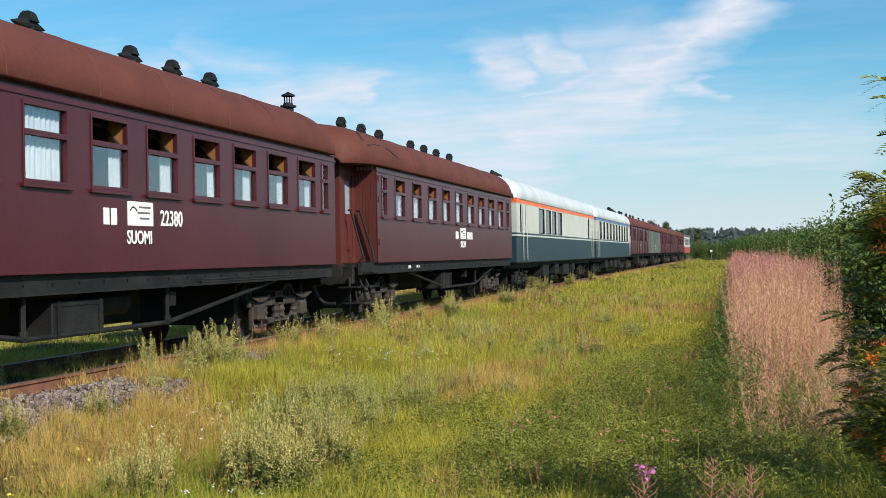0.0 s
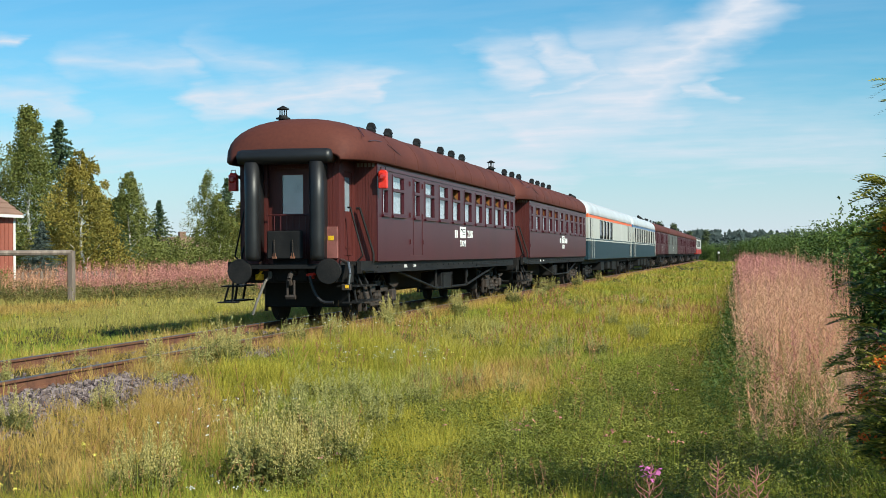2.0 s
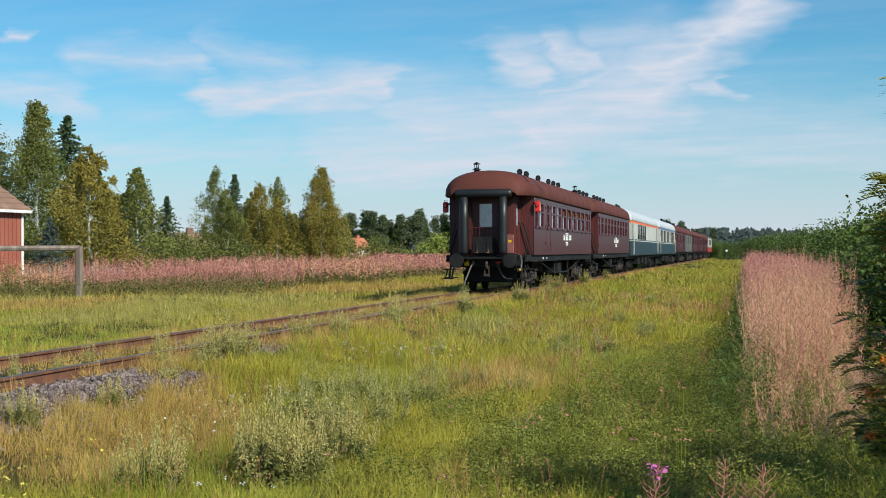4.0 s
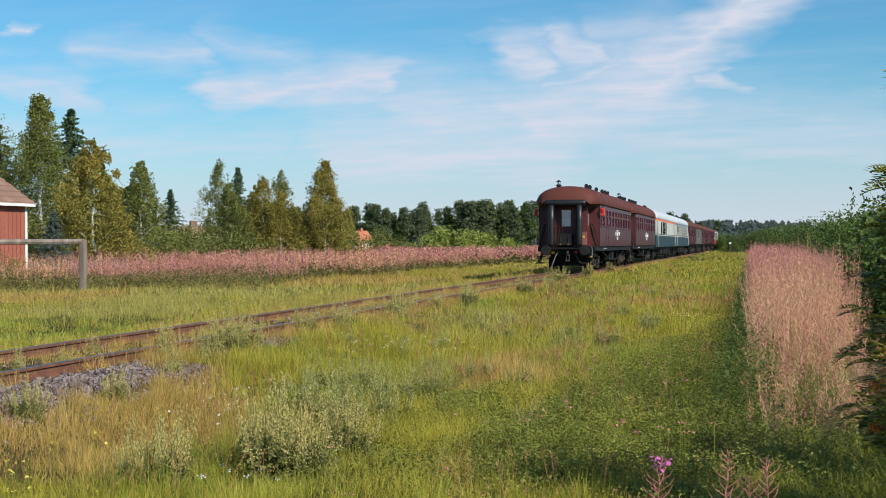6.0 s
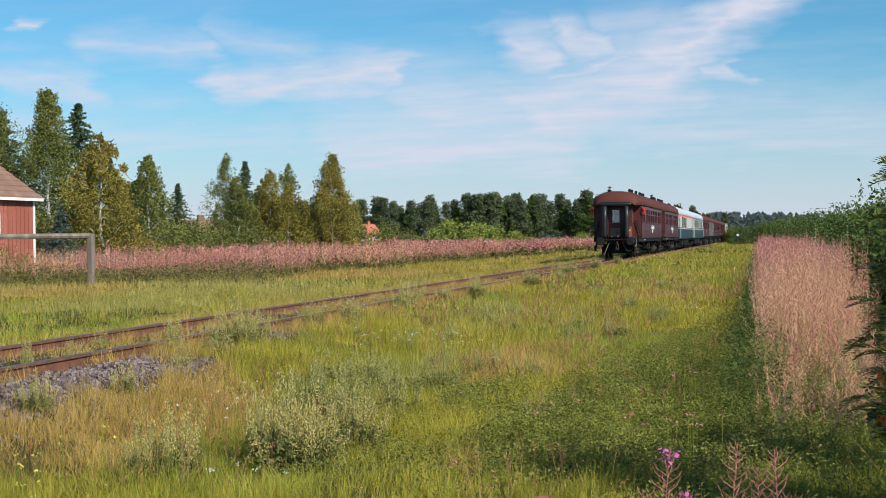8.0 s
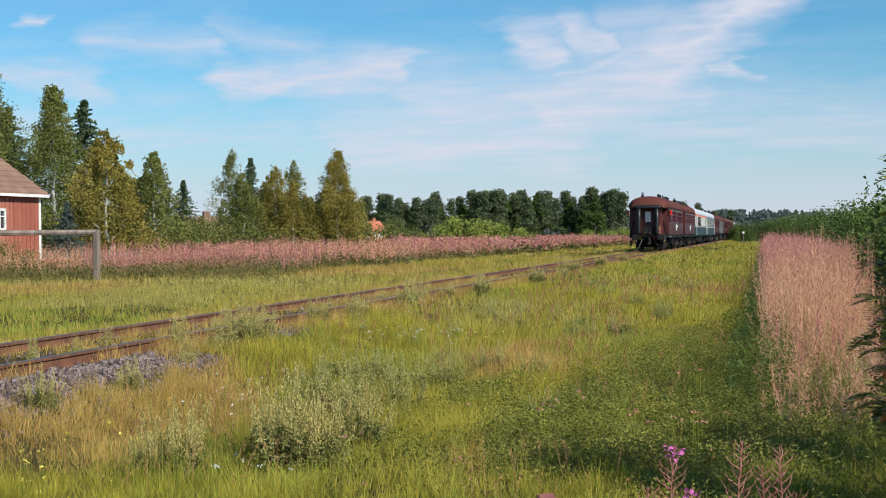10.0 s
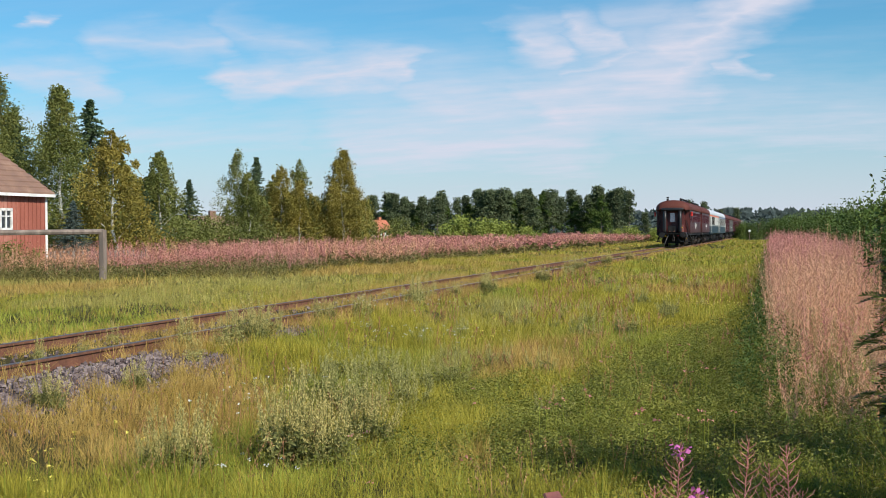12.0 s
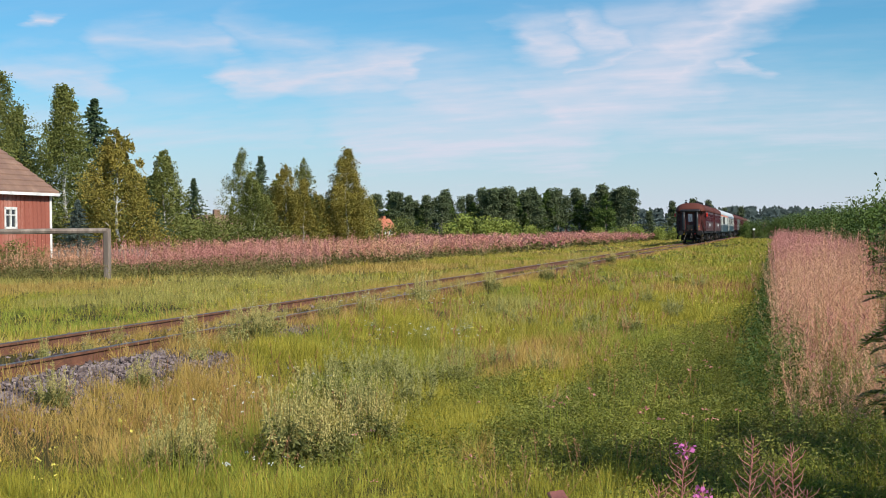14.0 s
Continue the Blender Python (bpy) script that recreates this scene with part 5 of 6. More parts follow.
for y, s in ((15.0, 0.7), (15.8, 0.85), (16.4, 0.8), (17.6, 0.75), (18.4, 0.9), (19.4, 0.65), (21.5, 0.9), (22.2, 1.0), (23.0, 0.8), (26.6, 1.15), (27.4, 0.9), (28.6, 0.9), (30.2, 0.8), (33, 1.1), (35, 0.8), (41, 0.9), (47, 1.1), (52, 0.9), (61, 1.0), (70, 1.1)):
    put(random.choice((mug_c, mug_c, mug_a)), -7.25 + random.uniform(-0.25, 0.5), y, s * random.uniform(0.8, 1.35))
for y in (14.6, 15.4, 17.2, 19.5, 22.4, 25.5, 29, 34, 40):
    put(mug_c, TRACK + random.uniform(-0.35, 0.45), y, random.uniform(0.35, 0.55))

# small tufts of herbs strewn over the meadow
rs = random.Random(12)
for i in range(34):
    put(rs.choice((mug_a, mug_d, mug_d)), rs.uniform(-6.6, -1.6), 12 + 36 * rs.random() ** 1.4, rs.uniform(0.35, 0.7))
# sorrel and grass panicles gone to seed
x, y = RNG.uniform(-7.0, -0.4, 2400), 8.5 + 42 * RNG.random(2400) ** 1.3
k = (smooth_noise(x, y, 1.6, 31) > 0.02) & (RNG.random(2400) > 0.9 * patch(x, y, CLOVER))
x, y = x[k], y[k]
h = RNG.uniform(0.20, 0.42, len(x))
lean = RNG.normal(0, 0.09, (len(x), 2))
g = np.stack([x, y, gz(x, y)], 1)
top = g + np.concatenate([lean, h[:, None]], 1)
sd = np.stack([0.0012 + 0.00016 * y, 0 * y, 0 * y], 1)
kk = RNG.uniform(0.62, 1.0, (len(x), 9))
c = (g[:, None] + (top - g)[:, None] * kk[..., None]).reshape(-1, 3) + RNG.normal(0, 0.010, (len(x) * 9, 3))
seedy = M("seed_panicle", (0.42, 0.22, 0.10), dark=(0.26, 0.11, 0.05), light=(0.56, 0.36, 0.18), scale=0.6, translucent=0.2, **L)
quads("seeding_stalks", np.concatenate([np.stack([g - sd, g + sd, top + sd * 0.5, top - sd * 0.5], 1), scatter_leaves(c, np.repeat(0.006 + 0.0004 * y, 9), 1.6, 2.2)]), seedy, "rusty brown sorrel and grass stalks gone to seed", "stalks")

# flowers


def flower_heads(name, spots, mat, size, label, category, tall):
    q, stems = [], []
    for x, y, n, sp in spots:
        px, py = RNG.normal(x, sp, n), RNG.normal(y, sp * 1.6, n)
        z = gz(px, py) + tall * RNG.uniform(0.8, 1.2, n)
        c = np.stack([px, py, z], 1)
        cs = np.repeat(c, 5, 0) + RNG.normal(0, size * 0.8, (5 * n, 3)) * np.array([1, 1, 0.35])
        q.append(scatter_leaves(cs, size, 0.3, 1.1))
        s = np.array([0.004, 0, 0])
        g = np.stack([px, py, gz(px, py)], 1)
        stems.append(np.stack([g - s * 0.5, g + s * 0.5, c + s * 0.4, c - s * 0.4], 1))
    quads(name, np.concatenate(q), mat, label, category)
    quads("flower_stems", np.concatenate(stems), grass_rich, "thin green flower stems in the meadow", "stems")


flower_heads("yarrow_flowers", [(-7.0, 22.2, 26, 0.35), (-5.6, 18.7, 20, 0.3), (-5.1, 18.9, 14, 0.3), (-4.3, 18.9, 16, 0.25), (-3.1, 42, 20, 0.4), (-3.2, 7.75, 8, 0.14), (-4.9, 12.2, 14, 0.3), (-6.2, 25, 20, 0.5), (-4.4, 10.7, 8, 0.25)],
             petal_white, 0.014, "white yarrow umbels in the grass", "flowers", 0.42)
flower_heads("yellow_flowers", [(-0.85, 27, 60, 0.35), (-1.3, 29, 40, 0.5), (-4.85, 8.1, 14, 0.14), (-4.4, 7.7, 6, 0.2), (-4.6, 9.1, 8, 0.2), (-13.5, 33, 60, 1.0), (-16, 38, 70, 1.5), (-12, 37, 40, 1.0), (-4.2, 19.3, 14, 0.2)],
             petal_yellow, 0.016, "small pale yellow meadow flowers", "flowers", 0.36)
flower_heads("thistle_flowers", [(-2.67, 11.9, 2, 0.04), (-1.9, 11.2, 3, 0.05), (-1.8, 11.3, 3, 0.04), (-1.63, 11.7, 2, 0.05), (-0.8, 14.5, 7, 0.16), (-0.98, 10.6, 6, 0.06), (-0.62, 10.7, 8, 0.1), (-1.95, 15.6, 3, 0.1), (-2.3, 8.2, 4, 0.2), (-3.0, 9.0, 2, 0.2), (-1.2, 17.5, 5, 0.2), (-0.6, 18.5, 5, 0.2)],
             pod_pink, 0.020, "small pinkish purple flower heads in the grass", "flowers", 0.38)


# ---- fireweed ----


def fireweed_field(name, x, y, height, pods, podlen, w, mat, leafmat, label, stem_leaves=10, fluff=0):
    n = len(x)
    g = np.stack([x, y, gz(x, y)], 1)
    h = height * np.clip(0.5 + (y - 12.5) / 6.0, 0.5, 1) * RNG.uniform(0.55, 1.16, n) * (1 + 0.26 * smooth_noise(x, y, 1.6, 14) + 0.22 * smooth_noise(x, y, 4.5, 15))
    lean = RNG.normal(0, 0.13, (n, 3)) * np.array([1, 1, 0])
    top = g + lean + np.stack([np.zeros(n), np.zeros(n), h], 1)
    a = RNG.uniform(0, np.pi, n)
    s = np.stack([np.cos(a), np.sin(a), np.zeros(n)], 1) * w * 0.3
    up = [np.stack([g + (top - g) * 0.4 - s, g + (top - g) * 0.4 + s, top + s * 0.4, top - s * 0.4], 1)]
    low = [np.stack([g - s, g + s, g + (top - g) * 0.4 + s, g + (top - g) * 0.4 - s], 1)]
    k = RNG.uniform(0.50, 0.98, (n, pods))
    c = g[:, None] + (top - g)[:, None] * k[..., None]
    b = RNG.uniform(0, 2 * np.pi, (n, pods))
    ln = podlen * (1.25 - 0.75 * (k - 0.45) / 0.53) * RNG.uniform(0.7, 1.2, (n, pods))
    d = np.stack([np.cos(b), np.sin(b), RNG.uniform(0.35, 1.0, (n, pods))], -1) * ln[..., None]
    sd = np.stack([-np.sin(b), np.cos(b), np.zeros_like(b)], -1) * w * 0.55
    up.append(np.stack([c - sd, c + sd, c + d + sd * 0.4, c + d - sd * 0.4], 2).reshape(-1, 4, 3))
    kl = RNG.uniform(0.05, 0.55, (n, stem_leaves))
    cl = (g[:, None] + (top - g)[:, None] * kl[..., None]).reshape(-1, 3) + RNG.normal(0, podlen * 0.5, (n * stem_leaves, 3))
    low.append(scatter_leaves(cl, np.full(len(cl), w * 2.0), 0.6, 3.0))
    if fluff:
        kf = RNG.uniform(0.42, 1.0, (n, fluff))
        cf = (g[:, None] + (top - g)[:, None] * kf[..., None]).reshape(-1, 3) + RNG.normal(0, podlen * 0.6, (n * fluff, 3))
        up.append(scatter_leaves(cf, np.full(len(cf), w * 1.7), 1.0, 1.5))
    quads(name, np.concatenate(up), mat, label, "fireweed")
    quads("fireweed_leaves", np.concatenate(low), leafmat, "olive and brown lower leaves of fireweed", "fireweed")


def strip(n, x0, x1, y0, y1):
    return RNG.uniform(x0, x1, n), RNG.uniform(y0, y1, n)


x, y = strip(5200, -0.1, 2.0, 10.6, 32)
k = (x < 1.05 + 0.012 * y) & (x > 0.14 * np.sin(y * 1.1) + 0.10 * np.sin(y * 3.7) + RNG.exponential(0.16, len(x)) - 0.10) & (smooth_noise(x, y, 3.2, 19) > RNG.uniform(-0.55, 0.10, len(x))) & (y > 11.0 + RNG.exponential(1.0, len(x)))
x, y = x[k], y[k]
k = RNG.random(len(x)) < np.clip((y - 21) / 10, 0.06, 0.9) + 0.35 * np.exp(-((y - 14.5) / 1.2) ** 2)
fireweed_field("fireweed", x[~k], y[~k], 1.42, 26, 0.060, 0.0055, pod_tan, leaf_willow, "tall seeding fireweed gone tan and feathery", 26, 36)
fireweed_field("fireweed", x[k], y[k], 1.42, 30, 0.060, 0.0060, pod_pink, weed_low, "tall seeding fireweed with pink pods", 20, 18)
x, y = strip(2600, -0.1, 2.6, 32, 60)
k = x > 0.15 * np.sin(y * 0.9)
fireweed_field("fireweed", x[k], y[k], 1.45, 18, 0.09, 0.013, pod_pink, weed_low, "tall seeding fireweed gone tan and pink", 8, 16)
x, y = strip(1800, -0.2, 3.2, 60, 125)
fireweed_field("fireweed", x, y, 1.5, 14, 0.13, 0.03, pod_pink, weed_low, "tall pinkish seeding fireweed farther off")
# shrubs' foot and dark herbs in front of the strip
x, y = strip(15000, -0.55, 2.2, 8.2, 16.5)
z = gz(x, y) + RNG.uniform(0.02, 0.60, len(x)) * np.clip((x + 0.75) / 0.8, 0.25, 1) * np.clip((15.5 - y) / 5, 0.35, 1)
m = smooth_noise(x, y, 2.2, 23) > RNG.uniform(-0.5, 0.4, len(x))
quads("tall_herbs", scatter_leaves(np.stack([x, y, z], 1)[~m], 0.008, 0.9, 4.2), leaf_birch, "dark tangled herbs at the foot of the fireweed", "herbs")
# darker leaf colour here stands in for the shadow over these herbs
quads("tall_herbs", scatter_leaves(np.stack([x, y, z], 1)[m], 0.008, 0.9, 4.6), weed_low, "herbs at the foot of the fireweed, olive brown for their shadow", "herbs")
# edge herbs, their green kept dark to draw the strip's shaded fringe
x, y = strip(15000, -0.42, 0.25, 12.5, 60)
y = 12.5 + 47 * ((y - 12.5) / 47.5) ** 1.5
z = gz(x, y) + RNG.uniform(0.02, 0.75, len(x)) * (1 + 0.9 * smooth_noise(x, y, 1.5, 17))
quads("tall_herbs", scatter_leaves(np.stack([x, y, z], 1), 0.005 + 0.00055 * y, 0.9, 3.6), leaf_alder, "green herbs along the fireweed's edge, dark for the shade there", "herbs")
for y0, y1, n, w, pl in ((26, 62, 6500, 0.020, 0.12), (62, 110, 5000, 0.036, 0.16), (110, 250, 3600, 0.085, 0.22)):
    x, y = strip(n, -47, -21.5, y0, y1)
    x += 0.9 * np.sin(y * 0.35)
    k = (x > -0.72 * y - 4) & (np.hypot(x, y) > 56.4 + 0.5 * np.sin(x * 1.3)) & (smooth_noise(x, y, 0.35, 9) > -0.36)
    x, y = x[k], y[k]
    kp = RNG.random(len(x)) < np.clip(0.80 + 0.5 * smooth_noise(x, y, 0.3, 11) - np.where((y > 62) & (y < 110), 0.35, 0), 0.15, 1) * np.where(x < -0.551 * y, 0.08, 1)
    fireweed_field("fireweed", x[kp], y[kp], 1.40, 11, pl, w, pod_pink, weed_low, "field of pinkish seeding fireweed", 14, 14)
    fireweed_field("fireweed", x[~kp], y[~kp], 1.3, 11, pl, w, pod_tan, weed_low, "tan seeding fireweed among the pink", 18, 10)
# olive herbs along the near edge of the field
a, d = RNG.uniform(0.36, 0.70, 15000), 55.5 + RNG.exponential(1.9, 15000) + 0.8 * RNG.normal(0, 1, 15000)
x, y = -d * np.sin(a), d * np.cos(a)
z = gz(x, y) + RNG.uniform(0.02, 0.72, len(x)) * (1 + 0.9 * smooth_noise(x, y, 0.7, 27))
quads("tall_herbs", scatter_leaves(np.stack([x, y, z], 1), 0.042, 0.9, 2.4), weed_low, "olive green herbs at the field's near edge", "herbs")


def near_fireweed(x, y, top, seed, bloom):
    """One plant close by: a stem with long curved pods, a few last flowers at the tip."""
    r = random.Random(seed)
    root = tagged(new("fireweed_plant"), "fireweed with reddish pods" + (" and last pink flowers" if bloom else " going to seed"), "fireweed", "near fireweed plants")
    z0 = float(gz(np.array(x), np.array(y)))
    h = top - z0
    b = B()
    bend = r.uniform(-0.06, 0.06)
    root.matrix_basis = pose(x - bend, y, z0)
    pt = lambda k: Vector((bend * k * k, 0.03 * k, h * k))
    for i in range(10):
        rod(b, pt(i / 10), pt((i + 1) / 10), 0.004 - 0.0024 * i / 10, 5, 0.004 - 0.0024 * (i + 1) / 10)
    part("stem", b, pod_pink, root)
    b = B()
    for i in range(58):
        k = 0.70 + 0.29 * i / 58
        a = i * 2.4 + r.uniform(-0.3, 0.3)
        ln = 0.058 * (1.15 - 0.65 * i / 58) * r.uniform(0.6, 1.2)
        p = pt(k)
        q = p + Vector((math.cos(a) * ln * 0.8, math.sin(a) * ln * 0.8, ln * 0.55))
        e = q + Vector((math.cos(a) * ln * 0.25, math.sin(a) * ln * 0.25, ln * 0.45))
        rod(b, p, q, 0.0014, 4, 0.0013)
        rod(b, q, e, 0.0013, 4, 0.0006)
    part("seed_head", b, pod_pink, root, "reddish pink seed pods")
    n = 60
    k = np.array([r.uniform(0.05, 0.62) for _ in range(n)])
    a = np.array([r.uniform(0, 6.28) for _ in range(n)])
    c = np.stack([bend * k * k + np.cos(a) * 0.05, np.sin(a) * 0.05, h * k], 1)
    quads("foliage", scatter_leaves(c, 0.02, 0.6, 5.0), weed_low, kind="", parent=root)
    if bloom:
        c = np.array([[bend + r.gauss(0, 0.014), r.gauss(0, 0.014), h * r.uniform(0.965, 1.0)] for _ in range(26)])
        quads("blossom", scatter_leaves(c, 0.014, 0.8, 1.1), petal_pink, kind="", parent=root)


for i, (x, y, t, bl) in enumerate(((-0.275, 4.0, 0.73, True), (-0.225, 3.96, 0.61, True), (-0.075, 4.0, 0.75, False), (-0.02, 4.05, 0.67, False), (0.03, 4.0, 0.735, False), (-0.345, 3.9, 0.62, False), (0.075, 3.9, 0.62, False))):
    near_fireweed(x, y, t, i, bl)

# ---- trees and bushes ----


def trunk_mesh(bm, h, r, seed, limbs=9, start=0.25, reach=0.28, rise=0.6):
    rr = random.Random(seed)
    n = 7
    pts = [Vector((rr.gauss(0, 0.012) * h * (i > 0), rr.gauss(0, 0.012) * h * (i > 0), h * 0.97 * i / n - 0.15 * (i == 0))) for i in range(n + 1)]
    for i in range(n):
        rod(bm, pts[i], pts[i + 1], r * (1 - 0.9 * i / n), 7, r * (1 - 0.9 * (i + 1) / n))
    ends = []
    for i in range(limbs):
        k = start + (0.95 - start) * (i + rr.random()) / limbs
        p = pts[int(k * n)].lerp(pts[min(n, int(k * n) + 1)], k * n % 1)
        a = rr.uniform(0, 6.28)
        ln = reach * h * (1.05 - k) * rr.uniform(0.7, 1.2)
        m = p + Vector((math.cos(a) * ln * 0.55, math.sin(a) * ln * 0.55, ln * rise * 0.7))
        e = m + Vector((math.cos(a) * ln * 0.45, math.sin(a) * ln * 0.45, ln * rise * 0.35))
        rod(bm, p, m, r * 0.34 * (1.1 - k), 5, r * 0.2 * (1.1 - k))
        rod(bm, m, e, r * 0.2 * (1.1 - k), 5, 0.005)
        ends += [p.lerp(m, 0.6), m, e]
    return ends


def broad_tree(name, label, h, r, seed, leafmat, barkmat, width, leaves, size, droop=0.25, base=0.18, clumps=70, category="tree", airy=1.0):
    airy *= 0.88
    root = tagged(new(name), label, category)
    b = B()
    rr = np.random.default_rng(seed)
    trunk_mesh(b, h, r, seed, 12, base + 0.05, width * 1.1)
    part("trunk", b, barkmat, root)
    k = base + (1 - base) * rr.beta(1.15, 1.25, clumps)
    uu = (k - base) / (1 - base)
    shape = np.clip(np.sin(np.pi * (0.24 + 0.72 * uu)) ** 0.9 * (1.34 - 0.78 * uu), 0.05, 1.15)
    a, d = rr.uniform(0, 6.28, clumps), np.sqrt(rr.uniform(0.05, 1.0, clumps))
    lop = 1.1 + 0.35 * np.sin(a * 2 + seed + k * 5) + 0.25 * np.sin(a * 3 + k * 17)
    cr = width * h * shape * d * lop
    cc = np.stack([np.cos(a) * cr, np.sin(a) * cr, k * h], 1)
    n = leaves // clumps
    rad = (0.034 + 0.050 * shape) * h * rr.uniform(0.45, 1.6, clumps) * airy
    off = np.clip(rr.normal(0, 0.45, (clumps, n, 3)), -0.8, 0.8) * rad[:, None, None] * np.array([1, 1, 0.75])
    off[..., 2] -= np.minimum(np.abs(rr.normal(0, 1, (clumps, n))), 1.7) * rad[:, None] * droop * 2.2
    p = (cc[:, None] + off).reshape(-1, 3)
    p = p[p[:, 2] > base * h * 0.55]
    quads("crown", scatter_leaves(p, size, 0.8, 1.5), leafmat, kind="", parent=root)
    return root


def spruce(name, label, h, width, seed, mat, tiers=42):
    root = tagged(new(name), label, "tree")
    b = B()
    rod(b, (0, 0, -0.2), (0, 0, h * 0.98), 0.014 * h + 0.03, 7, 0.01)
    part("trunk", b, bark, root)
    rr = np.random.default_rng(seed)
    q = []
    for i in range(tiers):
        k = 0.06 + 0.93 * i / tiers
        z = h * k
        R = 1.75 * width * h * (1 - k) * rr.uniform(0.8, 1.15) + 0.03
        for j in range(7):
            a = rr.uniform(0, 6.28)
            ln = R * rr.uniform(0.65, 1.15)
            m = max(4, int(ln / (0.03 * h)) + 3)
            t = np.linspace(0.15, 1, m)
            px, py = np.cos(a) * ln * t, np.sin(a) * ln * t
            pz = z - ln * 0.36 * t + ln * 0.18 * t * t + rr.normal(0, 0.004 * h, m)
            c = np.repeat(np.stack([px, py, pz], 1), 6, 0) + rr.normal(0, 0.008 * h, (m * 6, 3)) * np.array([1, 1, 0.7]) * (1.3 - t).repeat(6)[:, None]
            q.append(c)
    quads("crown", scatter_leaves(np.concatenate(q), 0.011 * h, 0.55, 2.4), mat, kind="", parent=root)
    return root


def pine(name, label, h, seed, mat):
    root = tagged(new(name), label, "tree")
    b = B()
    ends = trunk_mesh(b, h, 0.018 * h, seed, 14, 0.3, 0.30, 0.25)
    part("trunk", b, bark, root)
    rr = np.random.default_rng(seed)
    c = np.array([tuple(e) for e in ends] + [(0, 0, 0.96 * h), (0, 0, 0.90 * h), (0, 0, 0.84 * h)])
    c = np.concatenate([c, c * np.array([0.9, 0.9, 1]) + rr.normal(0, 0.05 * h, c.shape)])
    c[:, 2] = np.minimum(c[:, 2], 0.97 * h)
    c[:, :2] *= np.clip((1.02 * h - c[:, 2:]) / (0.3 * h), 0.12, 1)
    p = np.repeat(c, 30, 0) + np.clip(rr.normal(0, 1, (len(c) * 30, 3)), -1.8, 1.8) * 0.036 * h * np.array([1.3, 1.3, 0.55])
    quads("crown", scatter_leaves(p, 0.024 * h, 0.6, 1.7), mat, kind="", parent=root)
    return root


def bush(name, label, h, w, seed, mat, leaves, size):
    root = tagged(new(name), label, "bush")
    rr = np.random.default_rng(seed)
    b = B()
    tips = []
    for i in range(11):
        a, d = rr.uniform(0, 6.28), rr.uniform(0.15, 1) * w
        e = Vector((math.cos(a) * d, math.sin(a) * d, h * rr.uniform(0.65, 1.0) * (1 - 0.25 * d / w)))
        m = Vector((e.x * 0.4, e.y * 0.4, e.z * 0.55))
        rod(b, (e.x * 0.1, e.y * 0.1, -0.1), m, 0.03, 5, 0.018)
        rod(b, m, e, 0.018, 5, 0.005)
        tips += [m, e, m.lerp(e, 0.5), Vector((e.x * 0.8, e.y * 0.8, e.z * 0.45)), Vector((e.x * 0.95, e.y * 0.95, e.z * 0.2))]
    part("branches", b, bark, root)
    c = np.array([tuple(t) for t in tips])
    n = leaves // len(c)
    p = np.repeat(c, n, 0) + np.clip(rr.normal(0, 1, (len(c) * n, 3)), -1.7, 1.7) * 0.17 * min(h, w) * np.array([1, 1, 0.9])
    p = p[p[:, 2] > 0.02]
    quads("foliage", scatter_leaves(p, size, 0.8, 1.6), mat, kind="", parent=root)
    return root


def stand(ob, x, y, turn=None, s=1.0, sz=None):
    z = -0.5
    ob.matrix_basis = pose(x, y, z, 0, 0, random.uniform(0, 360) if turn is None else turn)
    ob.scale = (s, s, sz or s)
    return ob


BIRCH, GOLD = "green birch with drooping twigs at the meadow's edge", "birch with leaves turning yellow"
# x, y, height above the meadow, half width, leaves, mat
for i, (x, y, h, w, n, mt, lb, air) in enumerate((
        (-51.1, 80.1, 13.2, 0.17, 9500, leaf_birch, BIRCH, 1.0), (-44.9, 78.0, 11.8, 0.155, 10500, leaf_birch, BIRCH, 1.0),
        (-36.5, 69.0, 7.9, 0.235, 7000, leaf_gold, GOLD, 1.0), (-38.5, 79.2, 7.5, 0.20, 5200, leaf_birch, "birch with a thin brownish top", 1.0),
        (-43.2, 103.3, 9.1, 0.12, 2600, leaf_birch, "slender thin-leaved birch with a white trunk", 0.9), (-39.8, 97.2, 6.8, 0.20, 4200, leaf_birch, BIRCH, 1.0),
        (-38.5, 100.9, 7.4, 0.20, 5200, leaf_gold, GOLD, 1.0), (-38.0, 104.1, 8.1, 0.13, 2600, leaf_birch, "slender thin-leaved birch with a white trunk", 0.9),
        (-33.8, 102.6, 8.7, 0.195, 8500, leaf_gold, "full birch turning yellow at the end of the row", 1.0), (-44.5, 143.3, 6.2, 0.2, 3000, leaf_birch, BIRCH, 1.0),
        (-41.5, 84.0, 6.0, 0.3, 5200, leaf_birch, BIRCH, 1.1), (-46.5, 90.0, 7.5, 0.24, 5000, leaf_birch, BIRCH, 1.0), (-36.2, 99.0, 6.2, 0.22, 4200, leaf_gold, GOLD, 1.0),
        (-42.0, 108.0, 6.5, 0.24, 4200, leaf_birch, BIRCH, 1.0), (-57.5, 88.0, 10.5, 0.2, 6000, leaf_birch, BIRCH, 1.0), (-35.5, 108.0, 5.6, 0.26, 4200, leaf_birch, BIRCH, 1.0))):
    stand(broad_tree("birch", lb, h, 0.012 * h + 0.02, 20 + i, mt, bark_birch, w * 1.30, int(n * 2.9), 0.098, 0.60, 0.10 if h < 8 else 0.16, 230, "tree", air * 0.80), x, y)
